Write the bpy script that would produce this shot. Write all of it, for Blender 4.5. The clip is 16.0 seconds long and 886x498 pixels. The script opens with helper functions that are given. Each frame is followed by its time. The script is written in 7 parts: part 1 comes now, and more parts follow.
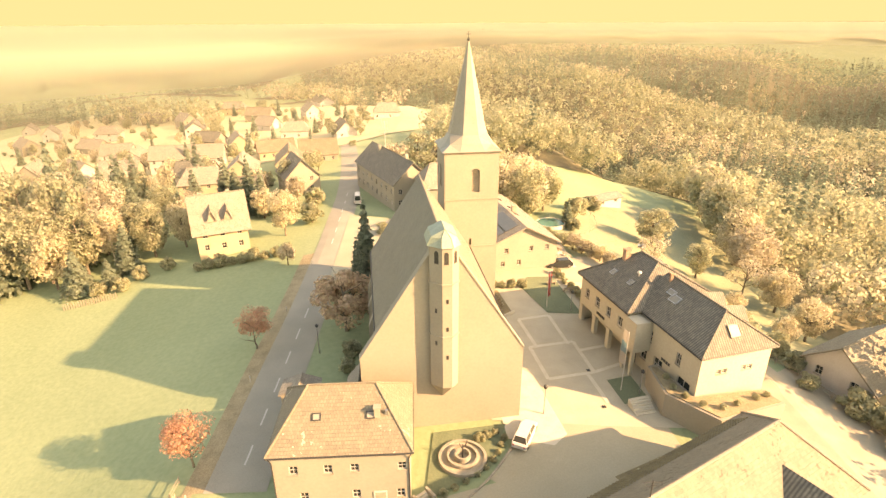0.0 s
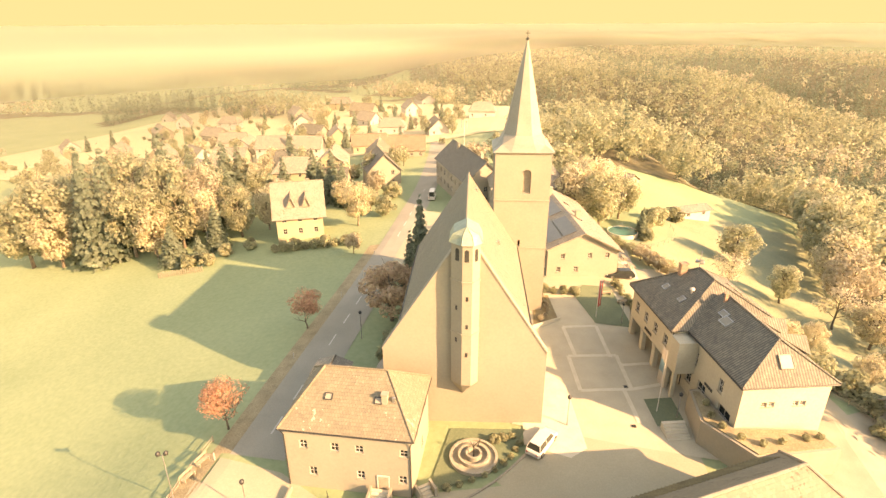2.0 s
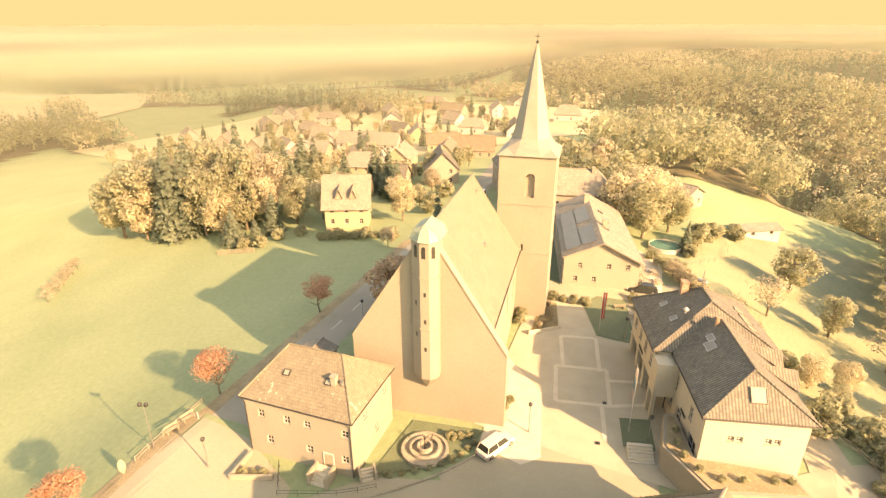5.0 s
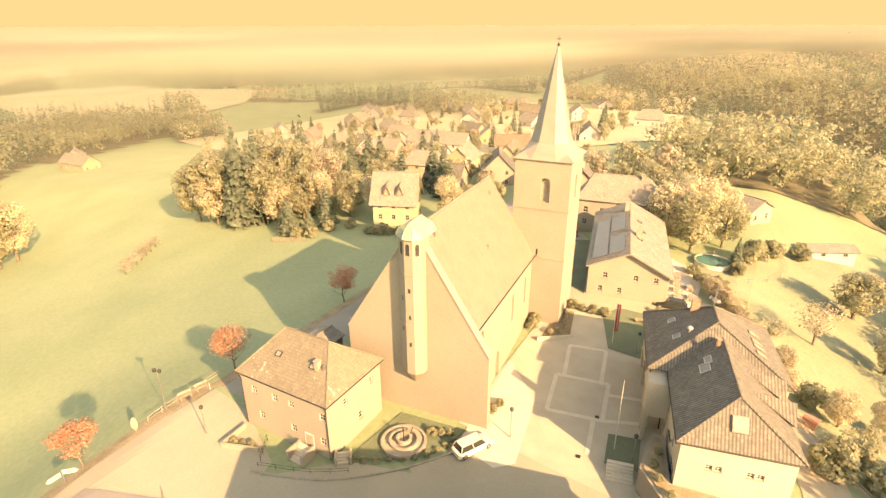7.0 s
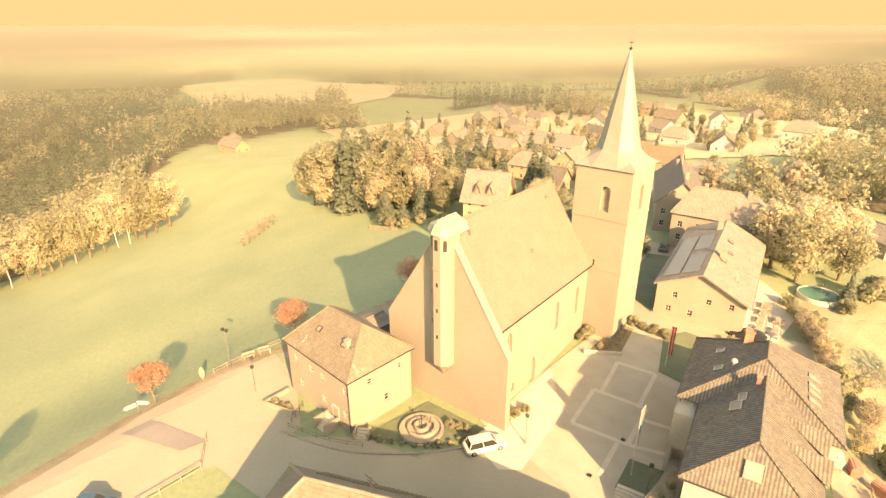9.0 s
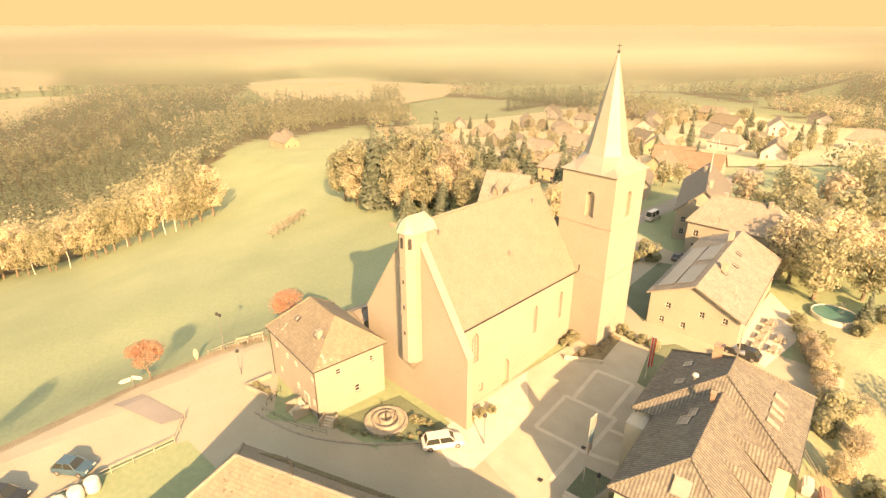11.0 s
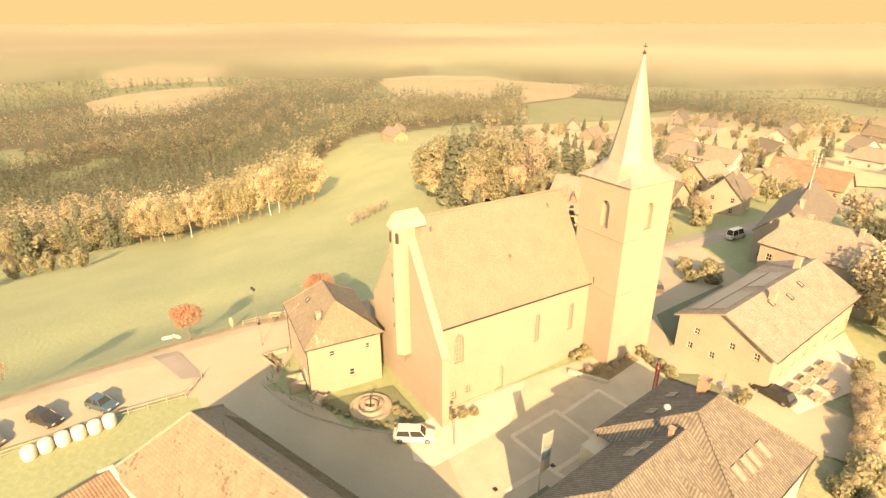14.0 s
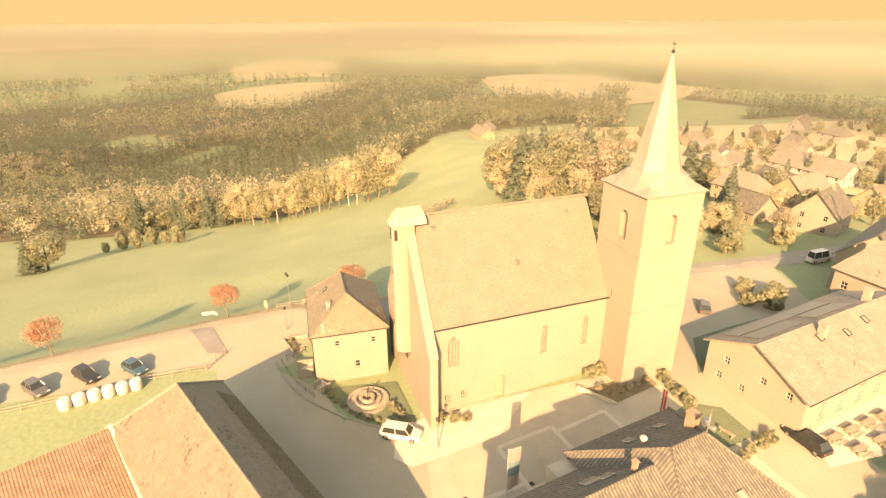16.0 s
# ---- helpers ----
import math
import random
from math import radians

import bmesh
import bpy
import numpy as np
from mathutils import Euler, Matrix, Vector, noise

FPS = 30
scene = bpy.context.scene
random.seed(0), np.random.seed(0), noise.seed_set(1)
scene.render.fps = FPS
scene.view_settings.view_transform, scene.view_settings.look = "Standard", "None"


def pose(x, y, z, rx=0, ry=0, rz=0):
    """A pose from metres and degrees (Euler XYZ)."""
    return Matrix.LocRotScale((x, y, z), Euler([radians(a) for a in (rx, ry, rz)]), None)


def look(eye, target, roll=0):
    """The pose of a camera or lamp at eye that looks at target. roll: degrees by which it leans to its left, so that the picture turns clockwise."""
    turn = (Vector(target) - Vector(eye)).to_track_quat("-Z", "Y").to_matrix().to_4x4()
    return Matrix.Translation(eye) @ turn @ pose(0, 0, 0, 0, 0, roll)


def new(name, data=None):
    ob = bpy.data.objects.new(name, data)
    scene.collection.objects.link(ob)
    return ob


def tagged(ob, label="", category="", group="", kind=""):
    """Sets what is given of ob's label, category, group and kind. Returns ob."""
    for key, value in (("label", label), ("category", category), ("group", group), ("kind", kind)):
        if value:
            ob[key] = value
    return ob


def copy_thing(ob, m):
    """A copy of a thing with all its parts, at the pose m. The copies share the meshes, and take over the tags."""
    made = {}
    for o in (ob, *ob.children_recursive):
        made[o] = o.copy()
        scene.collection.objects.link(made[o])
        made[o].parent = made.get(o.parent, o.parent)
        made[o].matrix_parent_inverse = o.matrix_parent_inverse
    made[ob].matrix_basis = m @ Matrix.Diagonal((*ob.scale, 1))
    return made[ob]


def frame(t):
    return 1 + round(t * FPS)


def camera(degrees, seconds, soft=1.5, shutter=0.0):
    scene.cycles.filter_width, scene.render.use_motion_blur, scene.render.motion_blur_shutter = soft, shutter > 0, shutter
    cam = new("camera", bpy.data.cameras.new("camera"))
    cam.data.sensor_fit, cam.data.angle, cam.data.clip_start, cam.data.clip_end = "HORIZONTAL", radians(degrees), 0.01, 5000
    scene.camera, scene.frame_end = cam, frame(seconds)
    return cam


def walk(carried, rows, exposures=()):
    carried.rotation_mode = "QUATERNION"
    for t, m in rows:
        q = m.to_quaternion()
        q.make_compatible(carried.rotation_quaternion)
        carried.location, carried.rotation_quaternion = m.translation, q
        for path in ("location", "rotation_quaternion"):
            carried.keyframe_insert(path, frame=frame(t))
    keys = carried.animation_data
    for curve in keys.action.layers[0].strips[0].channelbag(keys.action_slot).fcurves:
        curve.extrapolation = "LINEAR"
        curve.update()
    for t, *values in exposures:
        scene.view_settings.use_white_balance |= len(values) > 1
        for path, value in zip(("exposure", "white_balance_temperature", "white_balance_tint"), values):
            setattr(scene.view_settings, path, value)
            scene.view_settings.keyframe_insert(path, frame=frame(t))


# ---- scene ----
cam = camera(78.3, 16.0, soft=1.42)
METRES, EYE, TILT, LEAN, TURN = 78.0, 42.8, 0.0, 0.0, 0.0
ROWS = [
    (0.0, 0.0, 0.0, 0.0, -0.12, -22.85, 0.28),
    (0.5, 0.0211, -0.0007, -0.0005, 2.63, -22.84, 0.26),
    (1.0, 0.0449, -0.0006, -0.0014, 5.41, -22.82, 0.25),
    (1.5, 0.0698, 0.0004, -0.0019, 8.25, -22.81, 0.23),
    (2.0, 0.0962, 0.002, -0.0021, 11.17, -22.79, 0.2),
    (2.5, 0.1241, 0.0046, -0.0023, 13.53, -22.77, 0.21),
    (3.0, 0.1526, 0.0084, -0.0021, 14.65, -22.75, 0.22),
    (5.5, 0.304, 0.0446, 0.0018, 25.11, -22.69, 0.06),
    (6.0, 0.3354, 0.0566, 0.0025, 27.58, -22.66, 0.1),
    (6.5, 0.366, 0.0697, 0.0034, 29.62, -22.66, 0.13),
    (7.0, 0.3961, 0.0839, 0.004, 32.28, -22.66, 0.14),
    (7.5, 0.4258, 0.0987, 0.0047, 36.46, -22.65, 0.1),
    (8.0, 0.4555, 0.116, 0.006, 40.92, -22.67, 0.1),
    (8.5, 0.484, 0.1347, 0.0073, 44.65, -22.71, 0.08),
    (9.0, 0.5107, 0.1548, 0.0087, 46.9, -22.72, 0.06),
    (11.5, 0.6212, 0.2643, 0.0128, 55.36, -22.73, -0.07),
    (12.0, 0.6405, 0.2878, 0.0132, 57.89, -22.75, -0.11),
    (12.5, 0.6588, 0.3138, 0.0133, 60.56, -22.75, -0.1),
    (13.0, 0.6747, 0.3412, 0.0134, 63.01, -22.78, -0.07),
    (13.5, 0.6884, 0.3708, 0.0134, 65.13, -22.82, 0.02),
    (14.0, 0.7, 0.4015, 0.0132, 66.96, -22.85, 0.07),
    (14.5, 0.7099, 0.4331, 0.0128, 68.69, -22.89, 0.11),
    (15.0, 0.7184, 0.4657, 0.0121, 71.45, -22.94, 0.18),
    (15.5, 0.7256, 0.5006, 0.0114, 74.79, -22.98, 0.22),
    (16.0, 0.7311, 0.5385, 0.0107, 77.97, -22.99, 0.3),
]
walk(cam, [(t, pose(0, 0, EYE, TILT, LEAN, TURN) @ pose(METRES * x, METRES * y, METRES * z, 90 + pitch, roll, yaw)) for t, x, y, z, yaw, pitch, roll in ROWS],
     exposures=[(0.0, 1.98, 11900, 20.5), (6.0, 1.79, 11900, 20.5), (12.0, 1.70, 11900, 20.5), (16.0, 1.63, 11900, 20.5)])

# ---- world, sun, exposure ----
SUN_AZ, SUN_EL = radians(-21.0), radians(25.5)
SUN_DIR = Vector((math.cos(SUN_AZ) * math.cos(SUN_EL), math.sin(SUN_AZ) * math.cos(SUN_EL), math.sin(SUN_EL)))
world = bpy.data.worlds.new("sky")
scene.world = world
world.use_nodes = True
wn = world.node_tree
sky = wn.nodes.new("ShaderNodeTexSky")
sky.sky_type = "NISHITA"
sky.sun_disc = False
sky.sun_elevation = SUN_EL
sky.sun_rotation = math.pi / 2 - SUN_AZ
sky.air_density, sky.dust_density, sky.ozone_density = 1.3, 1.2, 1.0
wn.links.new(sky.outputs[0], wn.nodes["Background"].inputs[0])
wn.nodes["Background"].inputs[1].default_value = 0.155
sun = new("sun", bpy.data.lights.new("sun", "SUN"))
sun.data.energy, sun.data.angle, sun.data.color = 5.0, radians(0.6), (1.0, 0.745, 0.555)
sun.matrix_world = look(SUN_DIR * 100, (0, 0, 0))

# ---- materials ----
def material(name, dark, light, rough=0.85, scale=1.0, fine=8.0, bump=0.15, metal=0.0, random=0.0, island=0.0, bump_dist=0.02):
    """Two scales of noise between two colours, with a fine bump."""
    m = bpy.data.materials.new(name)
    m.use_nodes = True
    n, l = m.node_tree.nodes, m.node_tree.links
    bsdf = n["Principled BSDF"]
    bsdf.inputs["Roughness"].default_value = rough
    bsdf.inputs["Metallic"].default_value = metal
    co = n.new("ShaderNodeTexCoord")
    a, b = n.new("ShaderNodeTexNoise"), n.new("ShaderNodeTexNoise")
    a.inputs["Scale"].default_value, b.inputs["Scale"].default_value = scale, scale * fine
    a.inputs["Detail"].default_value, b.inputs["Detail"].default_value = 4, 5
    geo = n.new("ShaderNodeNewGeometry")
    for t in (a, b):
        l.new(geo.outputs["Position"], t.inputs["Vector"])
    add = n.new("ShaderNodeMath"); add.operation = "ADD"
    l.new(a.outputs["Fac"], add.inputs[0]); l.new(b.outputs["Fac"], add.inputs[1])
    ramp = n.new("ShaderNodeMapRange")
    ramp.inputs["From Min"].default_value, ramp.inputs["From Max"].default_value = 0.7, 1.3
    l.new(add.outputs[0], ramp.inputs["Value"])
    mix = n.new("ShaderNodeMix"); mix.data_type = "RGBA"
    mix.inputs[6].default_value, mix.inputs[7].default_value = (*dark, 1), (*light, 1)
    l.new(ramp.outputs[0], mix.inputs[0])
    out = mix.outputs[2]
    if random or island:
        hsv = n.new("ShaderNodeHueSaturation")
        src = n.new("ShaderNodeObjectInfo").outputs["Random"] if random else geo.outputs["Random Per Island"]
        r = n.new("ShaderNodeMapRange")
        r.inputs["To Min"].default_value, r.inputs["To Max"].default_value = 1 - (random or island), 1 + (random or island)
        l.new(src, r.inputs["Value"]); l.new(r.outputs[0], hsv.inputs["Value"])
        h = n.new("ShaderNodeMapRange")
        h.inputs["To Min"].default_value, h.inputs["To Max"].default_value = 0.485, 0.512
        frac = n.new("ShaderNodeMath"); frac.operation = "FRACT"
        mul = n.new("ShaderNodeMath"); mul.operation = "MULTIPLY"; mul.inputs[1].default_value = 7.3
        l.new(src, mul.inputs[0]); l.new(mul.outputs[0], frac.inputs[0]); l.new(frac.outputs[0], h.inputs["Value"])
        l.new(h.outputs[0], hsv.inputs["Hue"])
        l.new(out, hsv.inputs["Color"]); out = hsv.outputs[0]
    l.new(out, bsdf.inputs["Base Color"])
    if bump:
        bp = n.new("ShaderNodeBump")
        bp.inputs["Strength"].default_value, bp.inputs["Distance"].default_value = bump, bump_dist
        l.new(b.outputs["Fac"], bp.inputs["Height"]); l.new(bp.outputs[0], bsdf.inputs["Normal"])
    return m


def tiled(name, dark, light, tile_w, tile_h, mortar=0.03, rough=0.8, patches=0.35, offset=0.5, gap=0.35, relief=0.04, rib_shade=0.0, specks=None):
    """Rows of tiles laid by the faces' own metres (UV), each tile a little different, with weathering over them."""
    m = bpy.data.materials.new(name)
    m.use_nodes = True
    n, l = m.node_tree.nodes, m.node_tree.links
    bsdf = n["Principled BSDF"]
    bsdf.inputs["Roughness"].default_value = rough
    uv = n.new("ShaderNodeUVMap")
    br = n.new("ShaderNodeTexBrick")
    br.offset = offset
    br.inputs["Scale"].default_value = 1.0
    br.inputs["Brick Width"].default_value, br.inputs["Row Height"].default_value = tile_w, tile_h
    br.inputs["Mortar Size"].default_value, br.inputs["Mortar Smooth"].default_value = mortar, 0.6
    br.inputs["Color1"].default_value, br.inputs["Color2"].default_value = (*dark, 1), (*light, 1)
    br.inputs["Mortar"].default_value = (*[c * gap for c in dark], 1)
    l.new(uv.outputs[0], br.inputs["Vector"])
    noise_a = n.new("ShaderNodeTexNoise"); noise_a.inputs["Scale"].default_value = 0.5; noise_a.inputs["Detail"].default_value = 6
    l.new(uv.outputs[0], noise_a.inputs["Vector"])
    noise_b = n.new("ShaderNodeTexNoise"); noise_b.inputs["Scale"].default_value = 5.0; noise_b.inputs["Detail"].default_value = 4
    l.new(uv.outputs[0], noise_b.inputs["Vector"])
    add = n.new("ShaderNodeMath"); add.operation = "ADD"
    l.new(noise_a.outputs["Fac"], add.inputs[0]); l.new(noise_b.outputs["Fac"], add.inputs[1])
    r = n.new("ShaderNodeMapRange")
    r.inputs["From Min"].default_value, r.inputs["From Max"].default_value = 0.75, 1.3
    r.inputs["To Min"].default_value, r.inputs["To Max"].default_value = 1 - patches, 1 + patches
    l.new(add.outputs[0], r.inputs["Value"])
    hsv = n.new("ShaderNodeHueSaturation")
    l.new(br.outputs["Color"], hsv.inputs["Color"])
    if rib_shade:
        # rounded ribs running up the slope, painted only: shaded furrows and lighter crests in the colour
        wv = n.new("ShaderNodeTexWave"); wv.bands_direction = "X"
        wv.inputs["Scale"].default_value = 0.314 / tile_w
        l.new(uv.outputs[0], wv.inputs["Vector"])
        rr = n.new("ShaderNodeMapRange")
        rr.inputs["To Min"].default_value, rr.inputs["To Max"].default_value = 1 - rib_shade, 1 + rib_shade * 0.4
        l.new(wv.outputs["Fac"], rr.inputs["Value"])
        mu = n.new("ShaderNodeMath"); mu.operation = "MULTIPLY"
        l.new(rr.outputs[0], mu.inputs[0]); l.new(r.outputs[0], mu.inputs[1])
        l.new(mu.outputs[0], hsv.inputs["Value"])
    else:
        l.new(r.outputs[0], hsv.inputs["Value"])
    out = hsv.outputs[0]
    if specks:
        # lichen: small spots, thicker in some patches
        sp, big, mk = n.new("ShaderNodeTexNoise"), n.new("ShaderNodeTexNoise"), n.new("ShaderNodeMath")
        sp.inputs["Scale"].default_value, sp.inputs["Detail"].default_value = 2.6, 2
        big.inputs["Scale"].default_value, big.inputs["Detail"].default_value = 0.28, 2
        mk.operation = "ADD"
        l.new(uv.outputs[0], sp.inputs["Vector"]); l.new(uv.outputs[0], big.inputs["Vector"])
        l.new(sp.outputs["Fac"], mk.inputs[0]); l.new(big.outputs["Fac"], mk.inputs[1])
        th = n.new("ShaderNodeMapRange")
        th.inputs["From Min"].default_value, th.inputs["From Max"].default_value = specks[1], specks[1] + 0.05
        l.new(mk.outputs[0], th.inputs["Value"])
        mx = n.new("ShaderNodeMix"); mx.data_type = "RGBA"
        l.new(th.outputs[0], mx.inputs[0]); l.new(out, mx.inputs[6]); mx.inputs[7].default_value = (*specks[0], 1)
        out = mx.outputs[2]
    l.new(out, bsdf.inputs["Base Color"])
    bp = n.new("ShaderNodeBump"); bp.invert = True
    bp.inputs["Strength"].default_value, bp.inputs["Distance"].default_value = 0.8, relief
    l.new(br.outputs["Fac"], bp.inputs["Height"]); l.new(bp.outputs[0], bsdf.inputs["Normal"])
    return m


def foliage(name, dark, light, island=0.16):
    m = material(name, dark, light, 0.75, 0.25, 6.0, 0.0, island=island)
    n, l = m.node_tree.nodes, m.node_tree.links
    bsdf = n["Principled BSDF"]
    tr = n.new("ShaderNodeBsdfTranslucent")
    mx = n.new("ShaderNodeMixShader"); mx.inputs[0].default_value = 0.6
    col = bsdf.inputs["Base Color"].links[0].from_socket
    l.new(col, tr.inputs["Color"])
    l.new(bsdf.outputs[0], mx.inputs[1]); l.new(tr.outputs[0], mx.inputs[2])
    l.new(mx.outputs[0], n["Material Output"].inputs["Surface"])
    bsdf.inputs["Specular IOR Level"].default_value = 0.15
    return m


def glass(name, tint=(0.03, 0.035, 0.03)):
    m = bpy.data.materials.new(name); m.use_nodes = True
    b = m.node_tree.nodes["Principled BSDF"]
    b.inputs["Base Color"].default_value = (*tint, 1)
    b.inputs["Roughness"].default_value = 0.08
    b.inputs["Specular IOR Level"].default_value = 0.6
    return m


M = dict(
    grass=material("meadow_grass", (0.168, 0.222, 0.12), (0.23, 0.28, 0.16), 0.95, 0.05, 30, 0.5, bump_dist=0.15),
    pasture=material("pale_pasture", (0.31, 0.295, 0.19), (0.41, 0.385, 0.25), 0.95, 0.02, 30, 0.3, bump_dist=0.1),
    orchard=material("orchard_grass", (0.165, 0.185, 0.11), (0.25, 0.26, 0.16), 0.95, 0.12, 20, 0.6, bump_dist=0.12),
    verge=material("brown_verge", (0.17, 0.14, 0.085), (0.30, 0.255, 0.16), 0.95, 0.5, 12, 0.8, bump_dist=0.08),
    # colour of the lawns, and of the painted shade patch beside the inn
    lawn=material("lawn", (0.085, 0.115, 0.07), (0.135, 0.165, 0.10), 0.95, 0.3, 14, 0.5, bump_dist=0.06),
    asphalt=material("asphalt", (0.258, 0.243, 0.176), (0.315, 0.297, 0.22), 0.9, 0.15, 40, 0.15),
    road_asphalt=material("road_asphalt", (0.205, 0.2, 0.165), (0.265, 0.255, 0.21), 0.9, 0.2, 40, 0.15),
    old_asphalt=material("asphalt_patch", (0.16, 0.155, 0.14), (0.22, 0.21, 0.19), 0.9, 0.3, 30, 0.15),
    paving=material("square_paving", (0.31, 0.29, 0.22), (0.385, 0.36, 0.275), 0.85, 0.4, 20, 0.15),
    slab=material("pale_granite_strip", (0.40, 0.37, 0.29), (0.50, 0.465, 0.37), 0.8, 1.0, 10, 0.15),
    gravel=material("gravel", (0.25, 0.225, 0.165), (0.35, 0.315, 0.235), 0.95, 0.3, 40, 0.5),
    litter=material("leaf_litter", (0.09, 0.085, 0.05), (0.17, 0.155, 0.095), 0.95, 0.2, 14, 0.6, bump_dist=0.1),
    soil=material("planted_soil", (0.12, 0.10, 0.06), (0.24, 0.2, 0.11), 0.95, 0.8, 12, 0.8, bump_dist=0.08),
    church=material("church_plaster", (0.222, 0.203, 0.158), (0.253, 0.232, 0.181), 0.9, 0.25, 14, 0.12),
    stone=material("grey_stone", (0.19, 0.178, 0.142), (0.31, 0.288, 0.23), 0.85, 0.9, 8, 0.4),
    plaster=material("cream_plaster", (0.237, 0.217, 0.17), (0.277, 0.253, 0.198), 0.9, 0.3, 12, 0.1),
    render=material("white_lime_render", (0.36, 0.335, 0.258), (0.42, 0.39, 0.302), 0.9, 0.3, 12, 0.1),
    yellow=material("yellow_plaster", (0.30, 0.26, 0.17), (0.345, 0.30, 0.20), 0.9, 0.3, 12, 0.1),
    white=material("white_paint", (0.36, 0.34, 0.30), (0.43, 0.41, 0.37), 0.6, 0.6, 10, 0.05),
    wood=material("weathered_wood", (0.20, 0.17, 0.125), (0.34, 0.29, 0.215), 0.85, 1.2, 12, 0.3),
    bark=material("bark", (0.08, 0.065, 0.045), (0.20, 0.165, 0.12), 0.95, 1.5, 8, 0.6, bump_dist=0.05),
    birch=material("birch_bark", (0.25, 0.23, 0.19), (0.55, 0.52, 0.46), 0.9, 1.5, 6, 0.4),
    metal=material("galvanised_metal", (0.30, 0.30, 0.29), (0.42, 0.42, 0.40), 0.4, 2.0, 8, 0.05, metal=0.8),
    dark_metal=material("dark_metal", (0.035, 0.035, 0.033), (0.07, 0.07, 0.065), 0.5, 2.0, 8, 0.05, metal=0.5),
    copper=material("green_copper", (0.17, 0.215, 0.165), (0.25, 0.295, 0.23), 0.6, 0.6, 10, 0.1),
    spire=material("spire_sheet", (0.19, 0.18, 0.145), (0.235, 0.22, 0.18), 0.55, 0.5, 10, 0.1),
    rubber=material("tyre_rubber", (0.02, 0.02, 0.02), (0.04, 0.04, 0.038), 0.8, 4, 6, 0.1),
    solar=material("solar_panel", (0.075, 0.08, 0.075), (0.11, 0.112, 0.1), 0.35, 0.6, 6, 0.0),
    water=material("pool_water", (0.05, 0.15, 0.125), (0.08, 0.19, 0.16), 0.1, 0.5, 6, 0.1),
    film=material("white_bale_film", (0.42, 0.405, 0.36), (0.50, 0.48, 0.43), 0.4, 1.2, 10, 0.3),
    glass=glass("window_glass"),
    leaded=material("leaded_church_glass", (0.15, 0.14, 0.115), (0.21, 0.195, 0.165), 0.25, 3.0, 6, 0.1),
    blind=material("roof_window_blind", (0.2, 0.19, 0.155), (0.245, 0.23, 0.19), 0.55, 1.5, 6, 0.0),
    brick=tiled("chimney_brick", (0.30, 0.19, 0.13), (0.38, 0.26, 0.185), 0.25, 0.08, 0.012, patches=0.2, gap=1.3),
    banner=material("pale_blue_cloth", (0.17, 0.28, 0.31), (0.22, 0.34, 0.37), 0.8, 1.0, 8, 0.1),
    rust=material("red_container_paint", (0.28, 0.15, 0.11), (0.35, 0.20, 0.15), 0.6, 1.5, 8, 0.1),
    red=material("red_cloth", (0.42, 0.05, 0.04), (0.52, 0.08, 0.06), 0.8, 1.0, 8, 0.1),
    tile_church=tiled("church_roof_tiles", (0.16, 0.15, 0.113), (0.188, 0.175, 0.132), 0.2, 0.3, 0.015, patches=0.09, gap=0.8),
    tile_brown=tiled("brown_roof_tiles", (0.15, 0.133, 0.096), (0.19, 0.169, 0.122), 0.28, 0.34, 0.02, patches=0.15, gap=0.75, specks=((0.34, 0.30, 0.23), 1.24)),
    tile_dark=tiled("dark_roof_tiles", (0.11, 0.105, 0.086), (0.165, 0.154, 0.122), 0.30, 0.36, 0.004, patches=0.16, offset=0.0, rib_shade=0.42, gap=0.75),
    tile_red=tiled("red_roof_tiles", (0.20, 0.135, 0.09), (0.25, 0.178, 0.122), 0.28, 0.35, 0.015, patches=0.2, offset=0.0, rib_shade=0.35),
    tile_barn=tiled("barn_roof_tiles", (0.14, 0.127, 0.092), (0.175, 0.157, 0.116), 0.3, 0.34, 0.008, patches=0.12, gap=0.85, specks=((0.09, 0.08, 0.055), 1.17)),
    tile_pale=tiled("pale_roof_tiles", (0.195, 0.176, 0.138), (0.25, 0.226, 0.18), 0.3, 0.34, 0.02, patches=0.14, gap=0.78, specks=((0.10, 0.09, 0.065), 1.25)),
    leaf_olive=foliage("leaves_olive", (0.27, 0.28, 0.175), (0.48, 0.475, 0.335)),
    leaf_gold=foliage("leaves_gold", (0.44, 0.405, 0.285), (0.66, 0.61, 0.44)),
    leaf_brown=foliage("leaves_brown", (0.37, 0.335, 0.25), (0.55, 0.50, 0.38)),
    leaf_russet=foliage("leaves_russet", (0.44, 0.335, 0.235), (0.62, 0.49, 0.35)),
    leaf_red=foliage("leaves_red", (0.43, 0.255, 0.175), (0.58, 0.375, 0.265)),
    needle=foliage("needles", (0.13, 0.17, 0.125), (0.28, 0.325, 0.24)),
    hedge=foliage("hedge_leaves", (0.26, 0.27, 0.175), (0.47, 0.475, 0.325)),
    car_blue=material("blue_car_paint", (0.05, 0.10, 0.13), (0.06, 0.12, 0.15), 0.25, 2, 4, 0.0, metal=0.3),
    car_dark=material("dark_car_paint", (0.03, 0.035, 0.035), (0.04, 0.045, 0.045), 0.25, 2, 4, 0.0, metal=0.3),
    car_grey=material("grey_car_paint", (0.12, 0.125, 0.12), (0.14, 0.145, 0.14), 0.28, 2, 4, 0.0, metal=0.4),
    car_white=material("white_car_paint", (0.44, 0.43, 0.39), (0.48, 0.47, 0.43), 0.3, 2, 4, 0.0),
)

